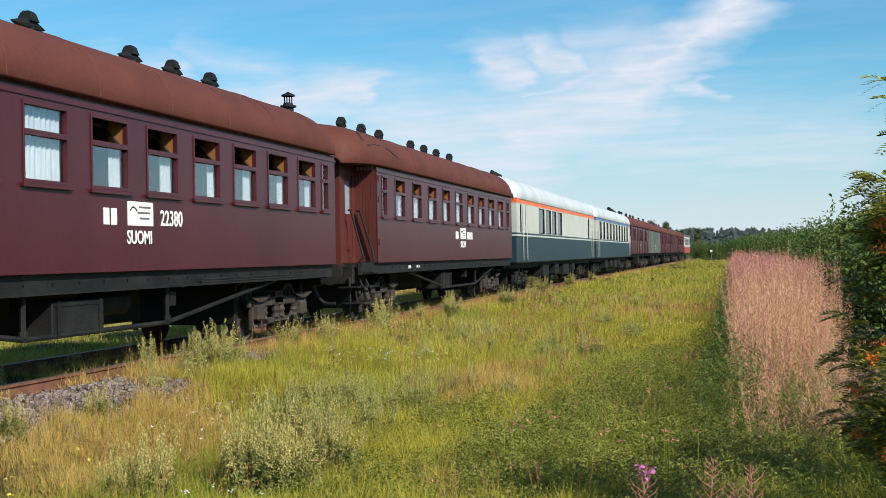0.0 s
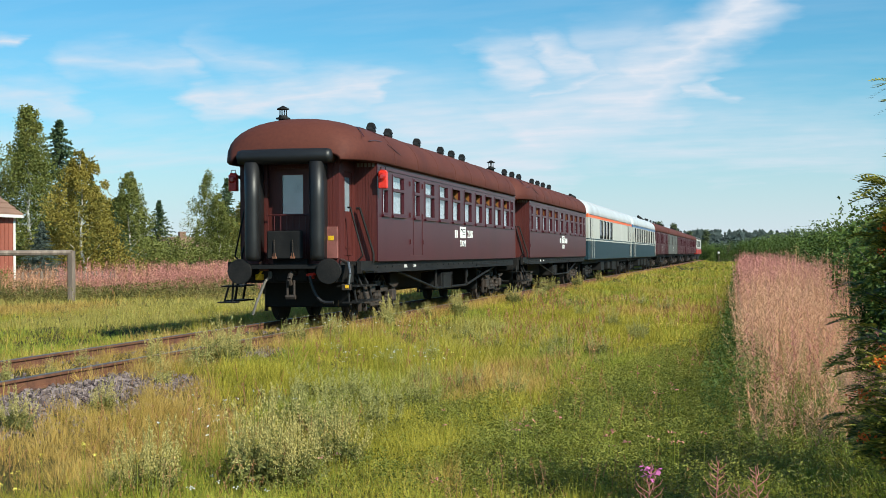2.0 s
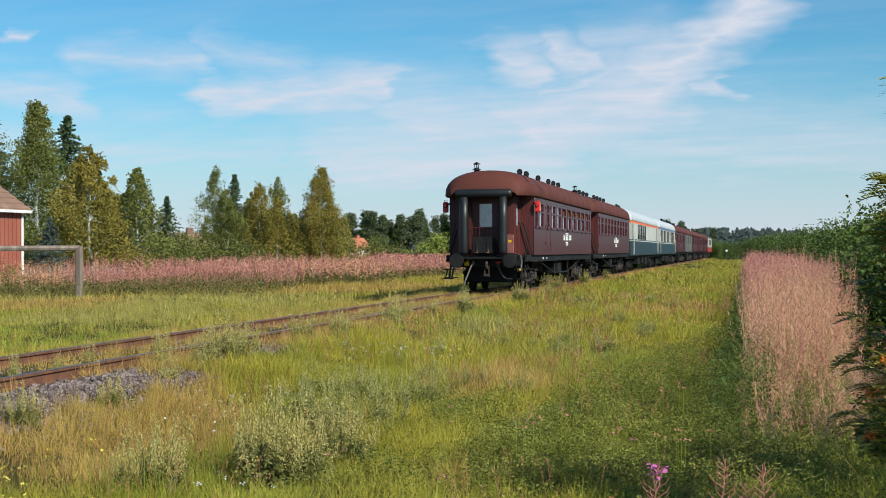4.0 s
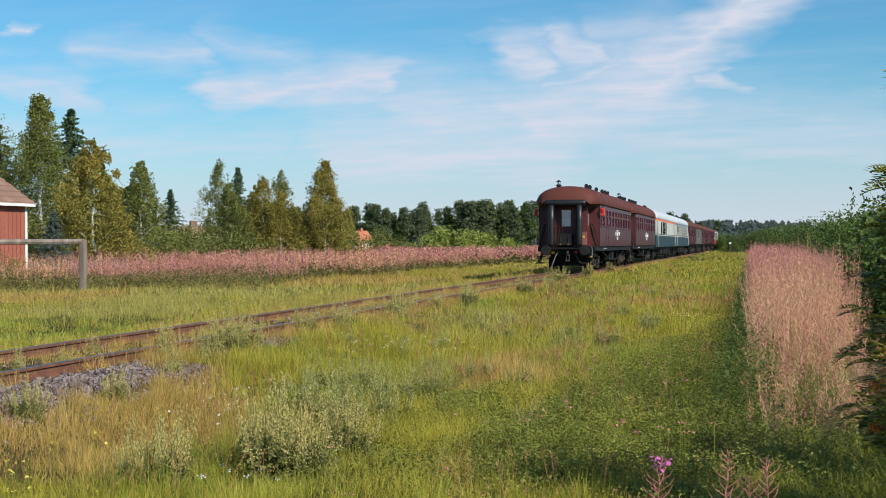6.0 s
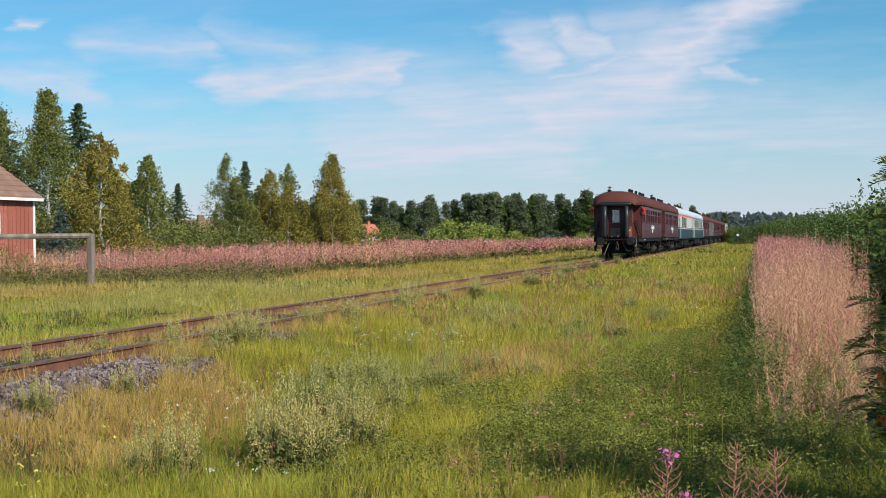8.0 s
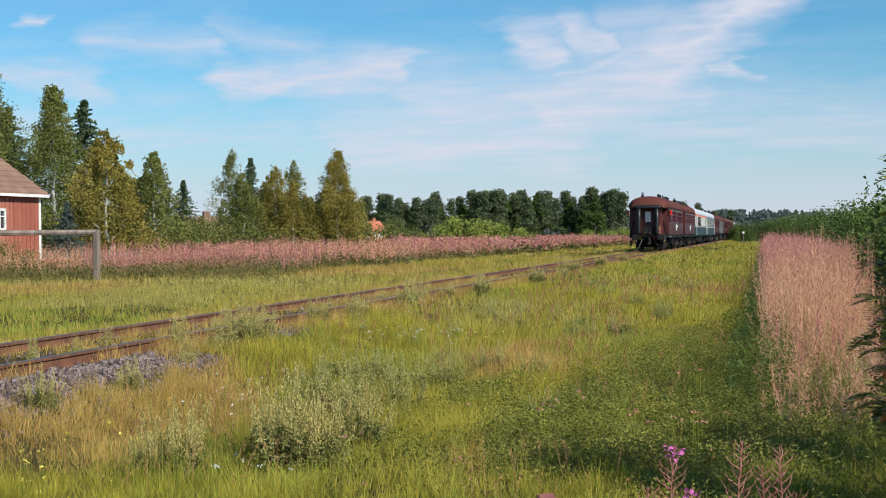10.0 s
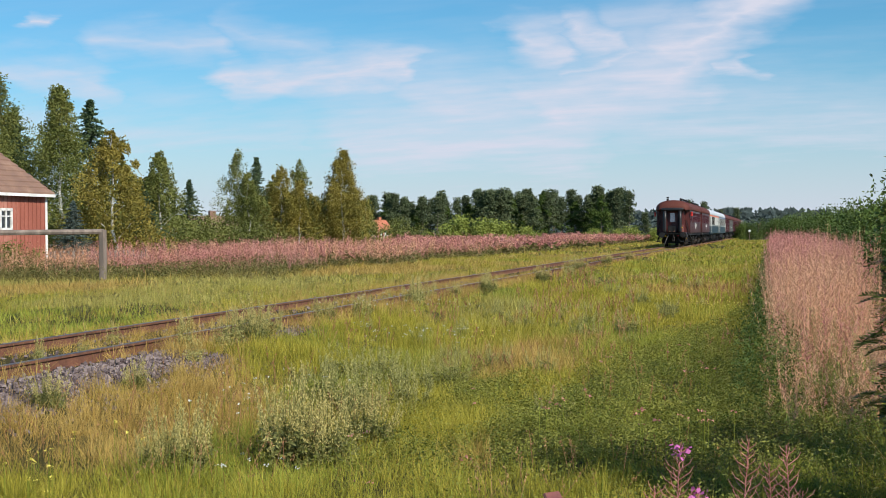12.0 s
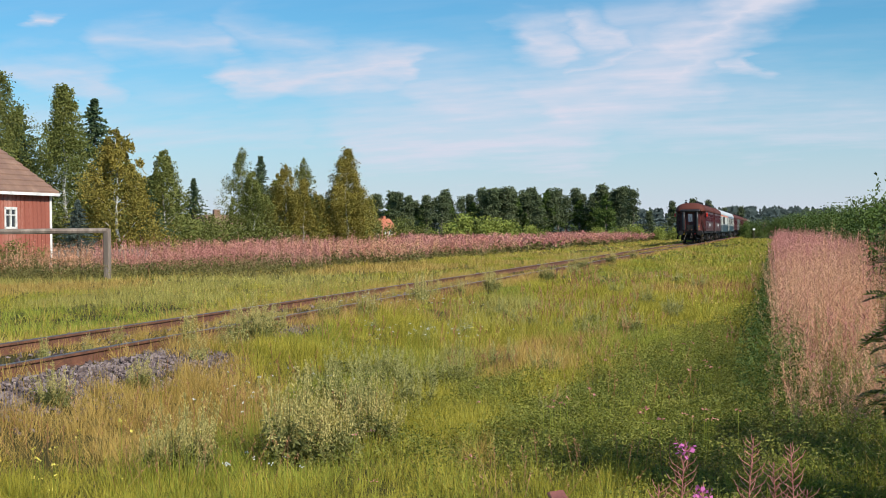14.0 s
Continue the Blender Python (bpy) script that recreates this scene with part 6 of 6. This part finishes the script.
for i, (x, y, h, w, mt, lb) in enumerate(((-55.2, 89.3, 11.8, 0.27, leaf_spruce, "dark spruce behind the birches"), (-51.9, 94.7, 12.8, 0.30, leaf_spruce, "tall dark spruce behind the birches"),
        (-43.9, 95.4, 6.3, 0.27, leaf_spruce, "small dark spruce beside the birches"), (-35.7, 71.6, 4.6, 0.34, leaf_spruce, "small dark spruce in the hedge"), (-35.4, 62.7, 3.8, 0.3, leaf_blue, "small blue-grey spruce by the house"),
        (-44.0, 109.5, 8.8, 0.22, leaf_spruce, "spruce among the birches"), (-60, 96, 12, 0.26, leaf_spruce, "dark spruce behind the birches"))):
    stand(spruce("spruce", lb, h, w, 50 + i, mt), x, y)
# thicket under the row of trees
hedge = bush("thicket_bush", "green bush under the row of trees", 2.6, 2.0, 61, leaf_birch, 5000, 0.11)
stand(hedge, -34.5, 73.5)
for x, y, s in ((-38, 74, 1.2), (-40.5, 78, 1.4), (-36.6, 82, 1.1), (-41, 87, 1.3), (-43.5, 92, 1.3), (-40.8, 94, 1.0), (-38, 95, 1.1), (-36, 101, 1.1), (-33.5, 105, 1.2), (-37.5, 110, 1.3), (-46, 84, 1.6), (-42, 70, 1.2), (-46, 75, 1.7), (-39, 118, 1.3), (-43, 126, 1.4), (-50, 150, 1.6), (-44, 155, 1.4), (-56, 165, 1.6), (-33.5, 54.0, 0.62)):
    c = copy_thing(hedge, pose(x, y, -0.5, 0, 0, random.uniform(0, 360)))
    c.scale = (s, s, s * 0.95)
# dark pine wood beyond the field
pines = [pine("pine", "dark green pine at the edge of the far wood", 10.0, 70 + i, leaf_pine) for i in range(4)]
pines.append(broad_tree("birch", "green birch at the edge of the far wood", 8.6, 0.12, 75, leaf_alder, bark, 0.24, 4200, 0.24, 0.2, 0.1, 90))
spots = []
rw = random.Random(8)
for i in range(74):
    k = i / 73
    spots.append((-110 + 62 * k + rw.uniform(-2, 2) - 4, 292 - 4 * k + rw.uniform(-12, 14), rw.uniform(0.80, 1.16)))
for i in range(34):
    k = i / 33
    spots.append((-64 + 32 * k + rw.uniform(-2, 2), 288 + rw.uniform(-8, 20), rw.uniform(0.98, 1.2)))
spots += [(-27.2, 258.6, 1.0), (-24.5, 262, 0.62), (-20.5, 268, 0.72), (-16.5, 270, 0.8), (-18.5, 275, 0.7), (-14, 280, 0.75), (-29.5, 264, 0.7), (-11, 285, 0.7), (-8, 300, 0.66)]
for i, (x, y, s) in enumerate(spots):
    src = pines[i % 5] if i < 108 else pines[i % 3]
    if i < 5:
        stand(src, x, y, None, s)
    else:
        c = copy_thing(src, pose(x, y, -0.5, 0, 0, rw.uniform(0, 360)))
        c.scale = (s, s, s * rw.uniform(0.9, 1.08))
willow = bush("willow_bush", "wide light green willow bush in the field", 3.6, 3.4, 81, leaf_willow, 5200, 0.22)
stand(willow, -38.5, 166)
for x, y, s in ((-35.5, 165, 0.9), (-33, 167, 0.8), (-30.6, 168, 0.62), (-41.5, 168, 0.7), (-24, 232, 0.7), (-20, 236, 0.6), (-16, 238, 0.75), (-12.5, 240, 0.7), (-27.5, 240, 0.6), (-31, 235, 0.6), (-9.8, 243, 0.5)):
    c = copy_thing(willow, pose(x, y, -0.5, 0, 0, random.uniform(0, 360)))
    c.scale = (s, s, s)
# green crop field
b = B()
v = [b.verts.new(p) for p in ((-160, 190, -0.38), (-28, 190, -0.38), (-22, 250, -0.38), (-160, 262, -0.38))]
b.faces.new(v)
crop = M("crop_field", (0.12, 0.21, 0.03), 0.9, dark=(0.09, 0.17, 0.02), light=(0.16, 0.25, 0.05), scale=0.08, bump=0.6, bump_scale=3)
tagged(obj("crop_field", b, crop), "bright green crop field before the wood", "field", kind="structure")

# alder bushes beyond the fireweed strip
alder = [bush("alder_bush", "dense dark green alder bush beside the fireweed", 2.75, 1.7, 90 + i, leaf_alder, 7500, 0.070) for i in range(2)]
stand(alder[0], 3.5, 26.0)
stand(alder[1], 3.4, 31.0)
for i, (x, y, s) in enumerate(((5.2, 29, 1.05), (3.5, 36, 1.0), (2.9, 22.5, 0.85), (6.4, 37, 1.1), (4.0, 44, 1.02), (5.9, 45, 1.1), (3.9, 49.5, 1.0), (5.6, 53, 1.12), (3.9, 57, 1.0), (5.2, 62, 1.1), (4.0, 68, 1.05), (5.5, 74, 1.15), (3.9, 80, 1.1), (5.0, 88, 1.2), (3.6, 97, 1.15), (4.6, 108, 1.25), (3.2, 121, 1.2), (4.2, 135, 1.3), (3.0, 150, 1.3), (3.6, 170, 1.4), (3.0, 195, 1.4), (7.5, 41, 1.15), (8.0, 55, 1.2), (-6.5, 262, 1.25), (-4.4, 275, 1.35), (-2.0, 290, 1.5), (-7.8, 290, 1.5), (0.5, 270, 1.5))):
    c = copy_thing(alder[i % 2], pose(x, y, -0.5, 0, 0, random.uniform(0, 360)))
    c.scale = (s * 1.06, s * 1.06, s * random.uniform(1.02, 1.16))
# far wooded ridge
q = []
rw = np.random.default_rng(9)
for x0, x1, y, hmin, hmax, n in ((-420, 160, 760, 5, 8, 700), (-700, 300, 1250, 11, 16, 1100), (-900, 500, 1900, 22, 31, 1300)):
    x, yy, h = rw.uniform(x0, x1, n), y + rw.uniform(-60, 60, n), rw.uniform(hmin, hmax, n)
    h *= 1 + 0.12 * np.sin(x * 0.012 + y)
    for k in range(16):
        c = np.stack([x + rw.normal(0, 0.05 * h) * (1.3 - k / 16), yy, -0.5 + h * (k + rw.random(n)) / 16], 1)
        w = h * 0.16 * (1.1 - k / 16) + 0.9 * y / 1500
        e = np.stack([w, np.zeros(n), np.zeros(n)], 1)
        u = np.stack([np.zeros(n), rw.normal(0, 1, n), h * 0.085], 1)
        q.append(np.stack([c - e, c - u, c + e, c + u], 1))
ridge_mat = M("distant_forest", (0.058, 0.080, 0.074), 0.95, dark=(0.04, 0.058, 0.054), light=(0.08, 0.105, 0.098), scale=0.02, bump=0, island=0.4)
quads("far_forest", np.concatenate(q), ridge_mat, "hazy blue-green forest on the far ridge", "forest")

# ---- the rowan close by ----


def rowan():
    root = tagged(new("rowan_tree"), "rowan with dark feathered leaves and orange berries", "tree")
    root.matrix_basis = pose(1.22, 8.7, -0.5)
    r = random.Random(31)
    b = B()
    twigs = []
    for i in range(66):
        a = r.uniform(1.9, 5.2)
        z0 = r.uniform(0.05, 2.15)
        ln = r.uniform(0.32, 0.64) * (1 - 0.14 * z0)
        p = Vector((0.05 * math.cos(a), 0.05 * math.sin(a), z0))
        m = p + Vector((math.cos(a) * ln * 0.5, math.sin(a) * ln * 0.5, ln * 0.42))
        e = m + Vector((math.cos(a) * ln * 0.5, math.sin(a) * ln * 0.5, ln * 0.22))
        rod(b, p, m, 0.012, 5, 0.008)
        rod(b, m, e, 0.008, 5, 0.003)
        for k in (0.35, 0.6, 0.8, 1.0):
            twigs.append((m.lerp(e, k), a))
        twigs += [(p.lerp(m, 0.6), a), (m, a)]
    rod(b, (0, 0, -0.1), (0.02, 0, 1.4), 0.045, 8, 0.03)
    rod(b, (0.02, 0, 1.4), (-0.22, 0.05, 2.95), 0.03, 8, 0.006)
    for z in np.linspace(1.6, 2.9, 12):
        twigs.append((Vector((0.02 - 0.30 * (z - 1.4) / 1.6, 0.03, z)), r.uniform(0, 6.28)))
        twigs.append((Vector((0.02 - 0.30 * (z - 1.4) / 1.6, 0.03, z)), r.uniform(0, 6.28)))
    part("trunk", b, bark, root)
    out = []
    for p, a0 in twigs:
        for j in range(3):
            a = a0 + r.uniform(-1.6, 1.6)
            d = Vector((math.cos(a), math.sin(a), r.uniform(-0.35, 0.55))).normalized()
            ln = r.uniform(0.13, 0.19)
            side = d.cross(Vector((r.uniform(-0.4, 0.4), r.uniform(-0.4, 0.4), 1))).normalized()
            for k in range(7):
                c = p + d * (ln * (0.25 + 0.75 * k / 6)) + Vector((0, 0, -0.04 * (k / 6) ** 2))
                for s in (-1, 1):
                    t = (side * s * 0.85 + d * 0.55).normalized() * 0.056
                    w = d.cross(t).cross(t).normalized() * 0.0105
                    out.append([c, c + t * 0.5 + w, c + t, c + t * 0.5 - w])
    quads("foliage", np.array([[tuple(v) for v in q] for q in out]), leaf_rowan, kind="", parent=root)
    for x, y, z in [tuple(twigs[i][0] + Vector((-0.07, -0.16, -0.03))) for i in range(5, 410, 11) if twigs[i][0].y < 0.15]:
        b = B()
        for i in range(30):
            c = Vector((x, y, z)) + Vector((r.gauss(0, 0.030), r.gauss(0, 0.030), r.gauss(0, 0.018)))
            lathe(b, c, (0, 0, 1), [(-0.007, 0.004), (0, 0.008), (0.007, 0.004)], 6)
        part("berry_cluster", b, berry_mat, root, "cluster of orange berries")


rowan()
# a neighbour of the rowan, whose shade falls on the herbs
shade = bush("alder_bush", "alder bush near the rowan that shades the herbs", 2.9, 0.9, 97, leaf_alder, 15000, 0.08)
stand(shade, 2.8, 9.5)
copy_thing(shade, pose(3.2, 11.6, -0.5, 0, 0, 90)).scale = (0.95, 0.95, 0.95)

# ---- houses, fence ----
red_wall = M("red_board_wall", (0.33, 0.10, 0.065), 0.85, dark=(0.24, 0.07, 0.045), light=(0.47, 0.23, 0.17), scale=0.8, bump=0.4, stretch=(1, 1, 0.15))
tile_mat = M("roof_tile", (0.25, 0.145, 0.10), 0.85, dark=(0.19, 0.11, 0.08), light=(0.37, 0.24, 0.17), scale=1.2, bump=0.3, island=0.35)
orange_tile = M("orange_roof", (0.40, 0.13, 0.07), 0.8, scale=0.6)
grey_wood = M("grey_wood", (0.19, 0.145, 0.115), 0.9, dark=(0.13, 0.105, 0.085), light=(0.33, 0.27, 0.22), scale=4, bump=0.6, stretch=(1, 1, 0.2))
white_wood = M("white_wood", (0.74, 0.72, 0.68), 0.7, scale=2, bump=0.2)


def red_house():
    root = tagged(new("red_house"), "small red boarded house with a hipped tile roof", "house")
    root.matrix_basis = pose(-34.53, 58.58, -0.5, 0, 0, 86)
    W, D, H = 9.0, 7.0, 3.95
    # local x runs along the wall away from the corner, y to the back
    wall = part("wall", box(B(), -W + 0.1, -3.66, 0.03, 0.1, 0, H), red_wall, root, "weathered red vertical boards")
    n = int(W / 0.16)
    for i in range(n):
        x1, x0 = -W * i / n, -W * (i + 1) / n + 0.012
        off = 0.0 if i % 2 else 0.018
        if x0 > -3.66 and x1 < -2.70:
            part("board", box(B(), x0, x1, -off, 0.026, 0, 2.2), red_wall, wall)
            part("board", box(B(), x0, x1, -off, 0.026, 3.2, H), red_wall, wall)
            continue
        part("board", box(B(), x0, x1, -off, 0.026, 0, H), red_wall, wall)
    wb = B()
    for i in range(40):
        y0, y1 = D * i / 40, D * (i + 1) / 40 - 0.012
        part("board", box(B(), -0.06, 0.018 * (i % 2), y0 + 0.1, y1 + 0.1, 0, H), red_wall, wall)
    box(wb, -W, -W + 0.1, 0.1, D, 0, H)
    box(wb, -W, 0, D + 0.1, D + 0.2, 0, H)
    part("wall", wb, red_wall, root)
    b = B()
    box(b, -0.12, 0.04, -0.05, 0.10, 0, H)
    part("corner_board", b, white_wood, root, "white corner board")
    wn_ = B()
    x0, x1, z0, z1 = -3.66, -2.72, 2.2, 3.2
    for q in ((x0, x0 + 0.1, z0, z1), (x1 - 0.1, x1, z0, z1), (x0, x1, z0 - 0.02, z0 + 0.1), (x0, x1, z1 - 0.1, z1 + 0.02), ((x0 + x1) / 2 - 0.03, (x0 + x1) / 2 + 0.03, z0, z1), (x0, x1, 2.82, 2.87)):
        box(wn_, q[0], q[1], -0.05, 0.05, q[2], q[3])
    w = part("window", wn_, white_wood, root, "white window frame")
    b = B()
    box(b, x0 + 0.1, x1 - 0.1, 0.02, 0.03, z0, z1)
    part("pane", b, pane_dark, w)
    b = B()
    o, rise = 0.30, 4.2
    e = [Vector(p) for p in ((o, -o, H), (-W - o, -o, H), (-W - o, D + o, H), (o, D + o, H))]
    r0, r1 = Vector((-D / 2 - 0.2, D / 2, H + rise)), Vector((-W + D / 2 + 0.2, D / 2, H + rise))
    rf = part("roof", box(B(), r1.x, r0.x, r0.y - 0.1, r0.y + 0.1, r0.z - 0.05, r0.z + 0.06, 0.02), tile_mat, root, "brown tile roof in courses")
    rows = 16
    for i in range(rows):                       # courses of tiles, each lapping the next
        a, c = i / rows, (i + 1.12) / rows
        dz = Vector((0, 0, 0.07))
        b = B()
        for p, q, t0, t1 in ((e[0], e[1], r0, r1), (e[3], e[0], r0, r0), (e[1], e[2], r1, r1), (e[2], e[3], r1, r0)):
            c1 = min(c, 1)
            v = [p.lerp(t0, a) + dz, q.lerp(t1, a) + dz, q.lerp(t1, c1), p.lerp(t0, c1)]
            lo = [p.lerp(t0, a) - dz, q.lerp(t1, a) - dz]
            vs = [b.verts.new(z) for z in v]
            if (v[2] - v[3]).length < 1e-4:
                b.faces.new(vs[:3])
            else:
                b.faces.new(vs)
            ls = [b.verts.new(z) for z in (v[0], v[1], lo[1], lo[0])]
            b.faces.new(ls[::-1])
        part("tile_course", b, tile_mat, rf)
    b = B()
    for p, q in ((e[0], e[1]), (e[3], e[0])):
        x0, x1 = sorted((p.x, q.x))
        y0, y1 = sorted((p.y, q.y))
        box(b, x0 - 0.04, x1 + 0.04, y0 - 0.04, y1 + 0.04, H - 0.16, H - 0.02)
    part("fascia", b, white_wood, root, "pale eaves board")


red_house()


def far_house(x, y, w, d, h, rise, turn, roofm, wallm, label):
    root = tagged(new("house"), label, "house")
    root.matrix_basis = pose(x, y, -0.5, 0, 0, turn)
    b = B()
    box(b, -w / 2, w / 2, -d / 2, d / 2, 0, h, 0.04)
    part("wall", b, wallm, root)
    b = B()
    v = [b.verts.new(p) for p in ((-w / 2 - 0.4, -d / 2 - 0.4, h), (w / 2 + 0.4, -d / 2 - 0.4, h), (w / 2 + 0.4, d / 2 + 0.4, h), (-w / 2 - 0.4, d / 2 + 0.4, h), (-w / 2 - 0.4, 0, h + rise), (w / 2 + 0.4, 0, h + rise))]
    for f in ((0, 1, 5, 4), (2, 3, 4, 5), (1, 2, 5), (3, 0, 4), (3, 2, 1, 0)):
        b.faces.new([v[i] for i in f])
    rf = part("roof", b, roofm, root)
    b = B()
    box(b, w * 0.15, w * 0.15 + 0.6, -0.3, 0.3, h + rise * 0.5, h + rise + 0.5)
    part("chimney", b, roofm, rf)
    for i in range(3):
        b = B()
        xx = -w / 2 + w * (i + 0.5) / 3
        box(b, xx - 0.45, xx + 0.45, -d / 2 - 0.03, -d / 2, 1.1, 2.2)
        part("window", b, white_wood, root)


far_house(-75.3, 248.8, 4.5, 4.5, 2.4, 2.2, 60, orange_tile, white_wood, "white house with an orange roof among far trees")
far_house(-55.3, 122.0, 8, 6, 2.2, 1.6, 40, tile_mat, red_wall, "red house half hidden behind birches")
far_house(-9.0, 880, 9, 7, 2.6, 3.6, 80, tile_mat, red_wall, "distant house with a reddish roof by the line")


def fence():
    root = tagged(new("rail_fence"), "weathered grey wooden post and rail fence", "fence")
    root.matrix_basis = pose(-26.3, 48.9, -0.55)
    rr = random.Random(4)
    for i in range(3):
        b = B()
        x, y = -6.8 * i, -3.8 * i
        box(b, x - 0.125, x + 0.125, y - 0.125, y + 0.125, -0.2, 2.18 if i == 0 else 2.0, 0.03)
        part("post", b, grey_wood, root)
    b = B()
    tube(b, [(0.05, 0.0, 2.10), (-6.8, -3.8, 2.08), (-13.8, -7.7, 2.06)], 0.11, 7)
    part("rail", b, grey_wood, root)
    b = B()
    tube(b, [(-6.0, -3.0, 0.6), (-5.0, -2.8, 2.0)], 0.02, 5)
    part("brace_wire", b, frame_grey, root)


fence()
picket = tagged(new("picket_fence"), "old grey picket fence by the red house", "fence")
picket.matrix_basis = pose(-35.2, 58.2, -0.5, 0, 0, 32)
rr = random.Random(6)
for i in range(26):
    b = B()
    h = 1.15 + rr.uniform(-0.05, 0.05)
    box(b, i * 0.22, i * 0.22 + 0.11, 0, 0.03, 0.05, h, 0.01)
    part("picket", b, grey_wood, picket)
b = B()
box(b, -0.1, 5.8, 0.03, 0.08, 0.35, 0.44)
box(b, -0.1, 5.8, 0.03, 0.08, 0.85, 0.94)
part("rail", b, grey_wood, picket)
sign = tagged(new("track_sign"), "small white track sign on a post", "sign")
sign.matrix_basis = pose(-4.0, 228, -0.8)
b = B()
rod(b, (0, 0, 0), (0, 0, 2.2), 0.05, 6)
part("post", b, grey_wood, sign)
b = B()
box(b, -0.2, 0.2, -0.06, -0.03, 2.0, 2.3, 0.02)
part("board", b, white_paint, sign)
b = B()
v = [b.verts.new(p) for p in ((0, 0, 0), (0.17, 0.02, 0.03), (0.15, 0.16, 0.05), (-0.02, 0.15, 0.05), (0.01, 0.01, 0.045), (0.16, 0.03, 0.06), (0.14, 0.15, 0.08), (0.0, 0.14, 0.07))]
for q in ((3, 2, 1, 0), (4, 5, 6, 7), (0, 1, 5, 4), (1, 2, 6, 5), (2, 3, 7, 6), (3, 0, 4, 7)):
    b.faces.new([v[i] for i in q])
slab = tagged(obj("tile_shard", b, pale_pink), "reddish broken tile lying in the clover", "tile")
slab.matrix_basis = pose(-1.40, 8.30, -0.36, 14, 0, 20)
slab.scale = (0.65, 0.65, 0.65)

motions()
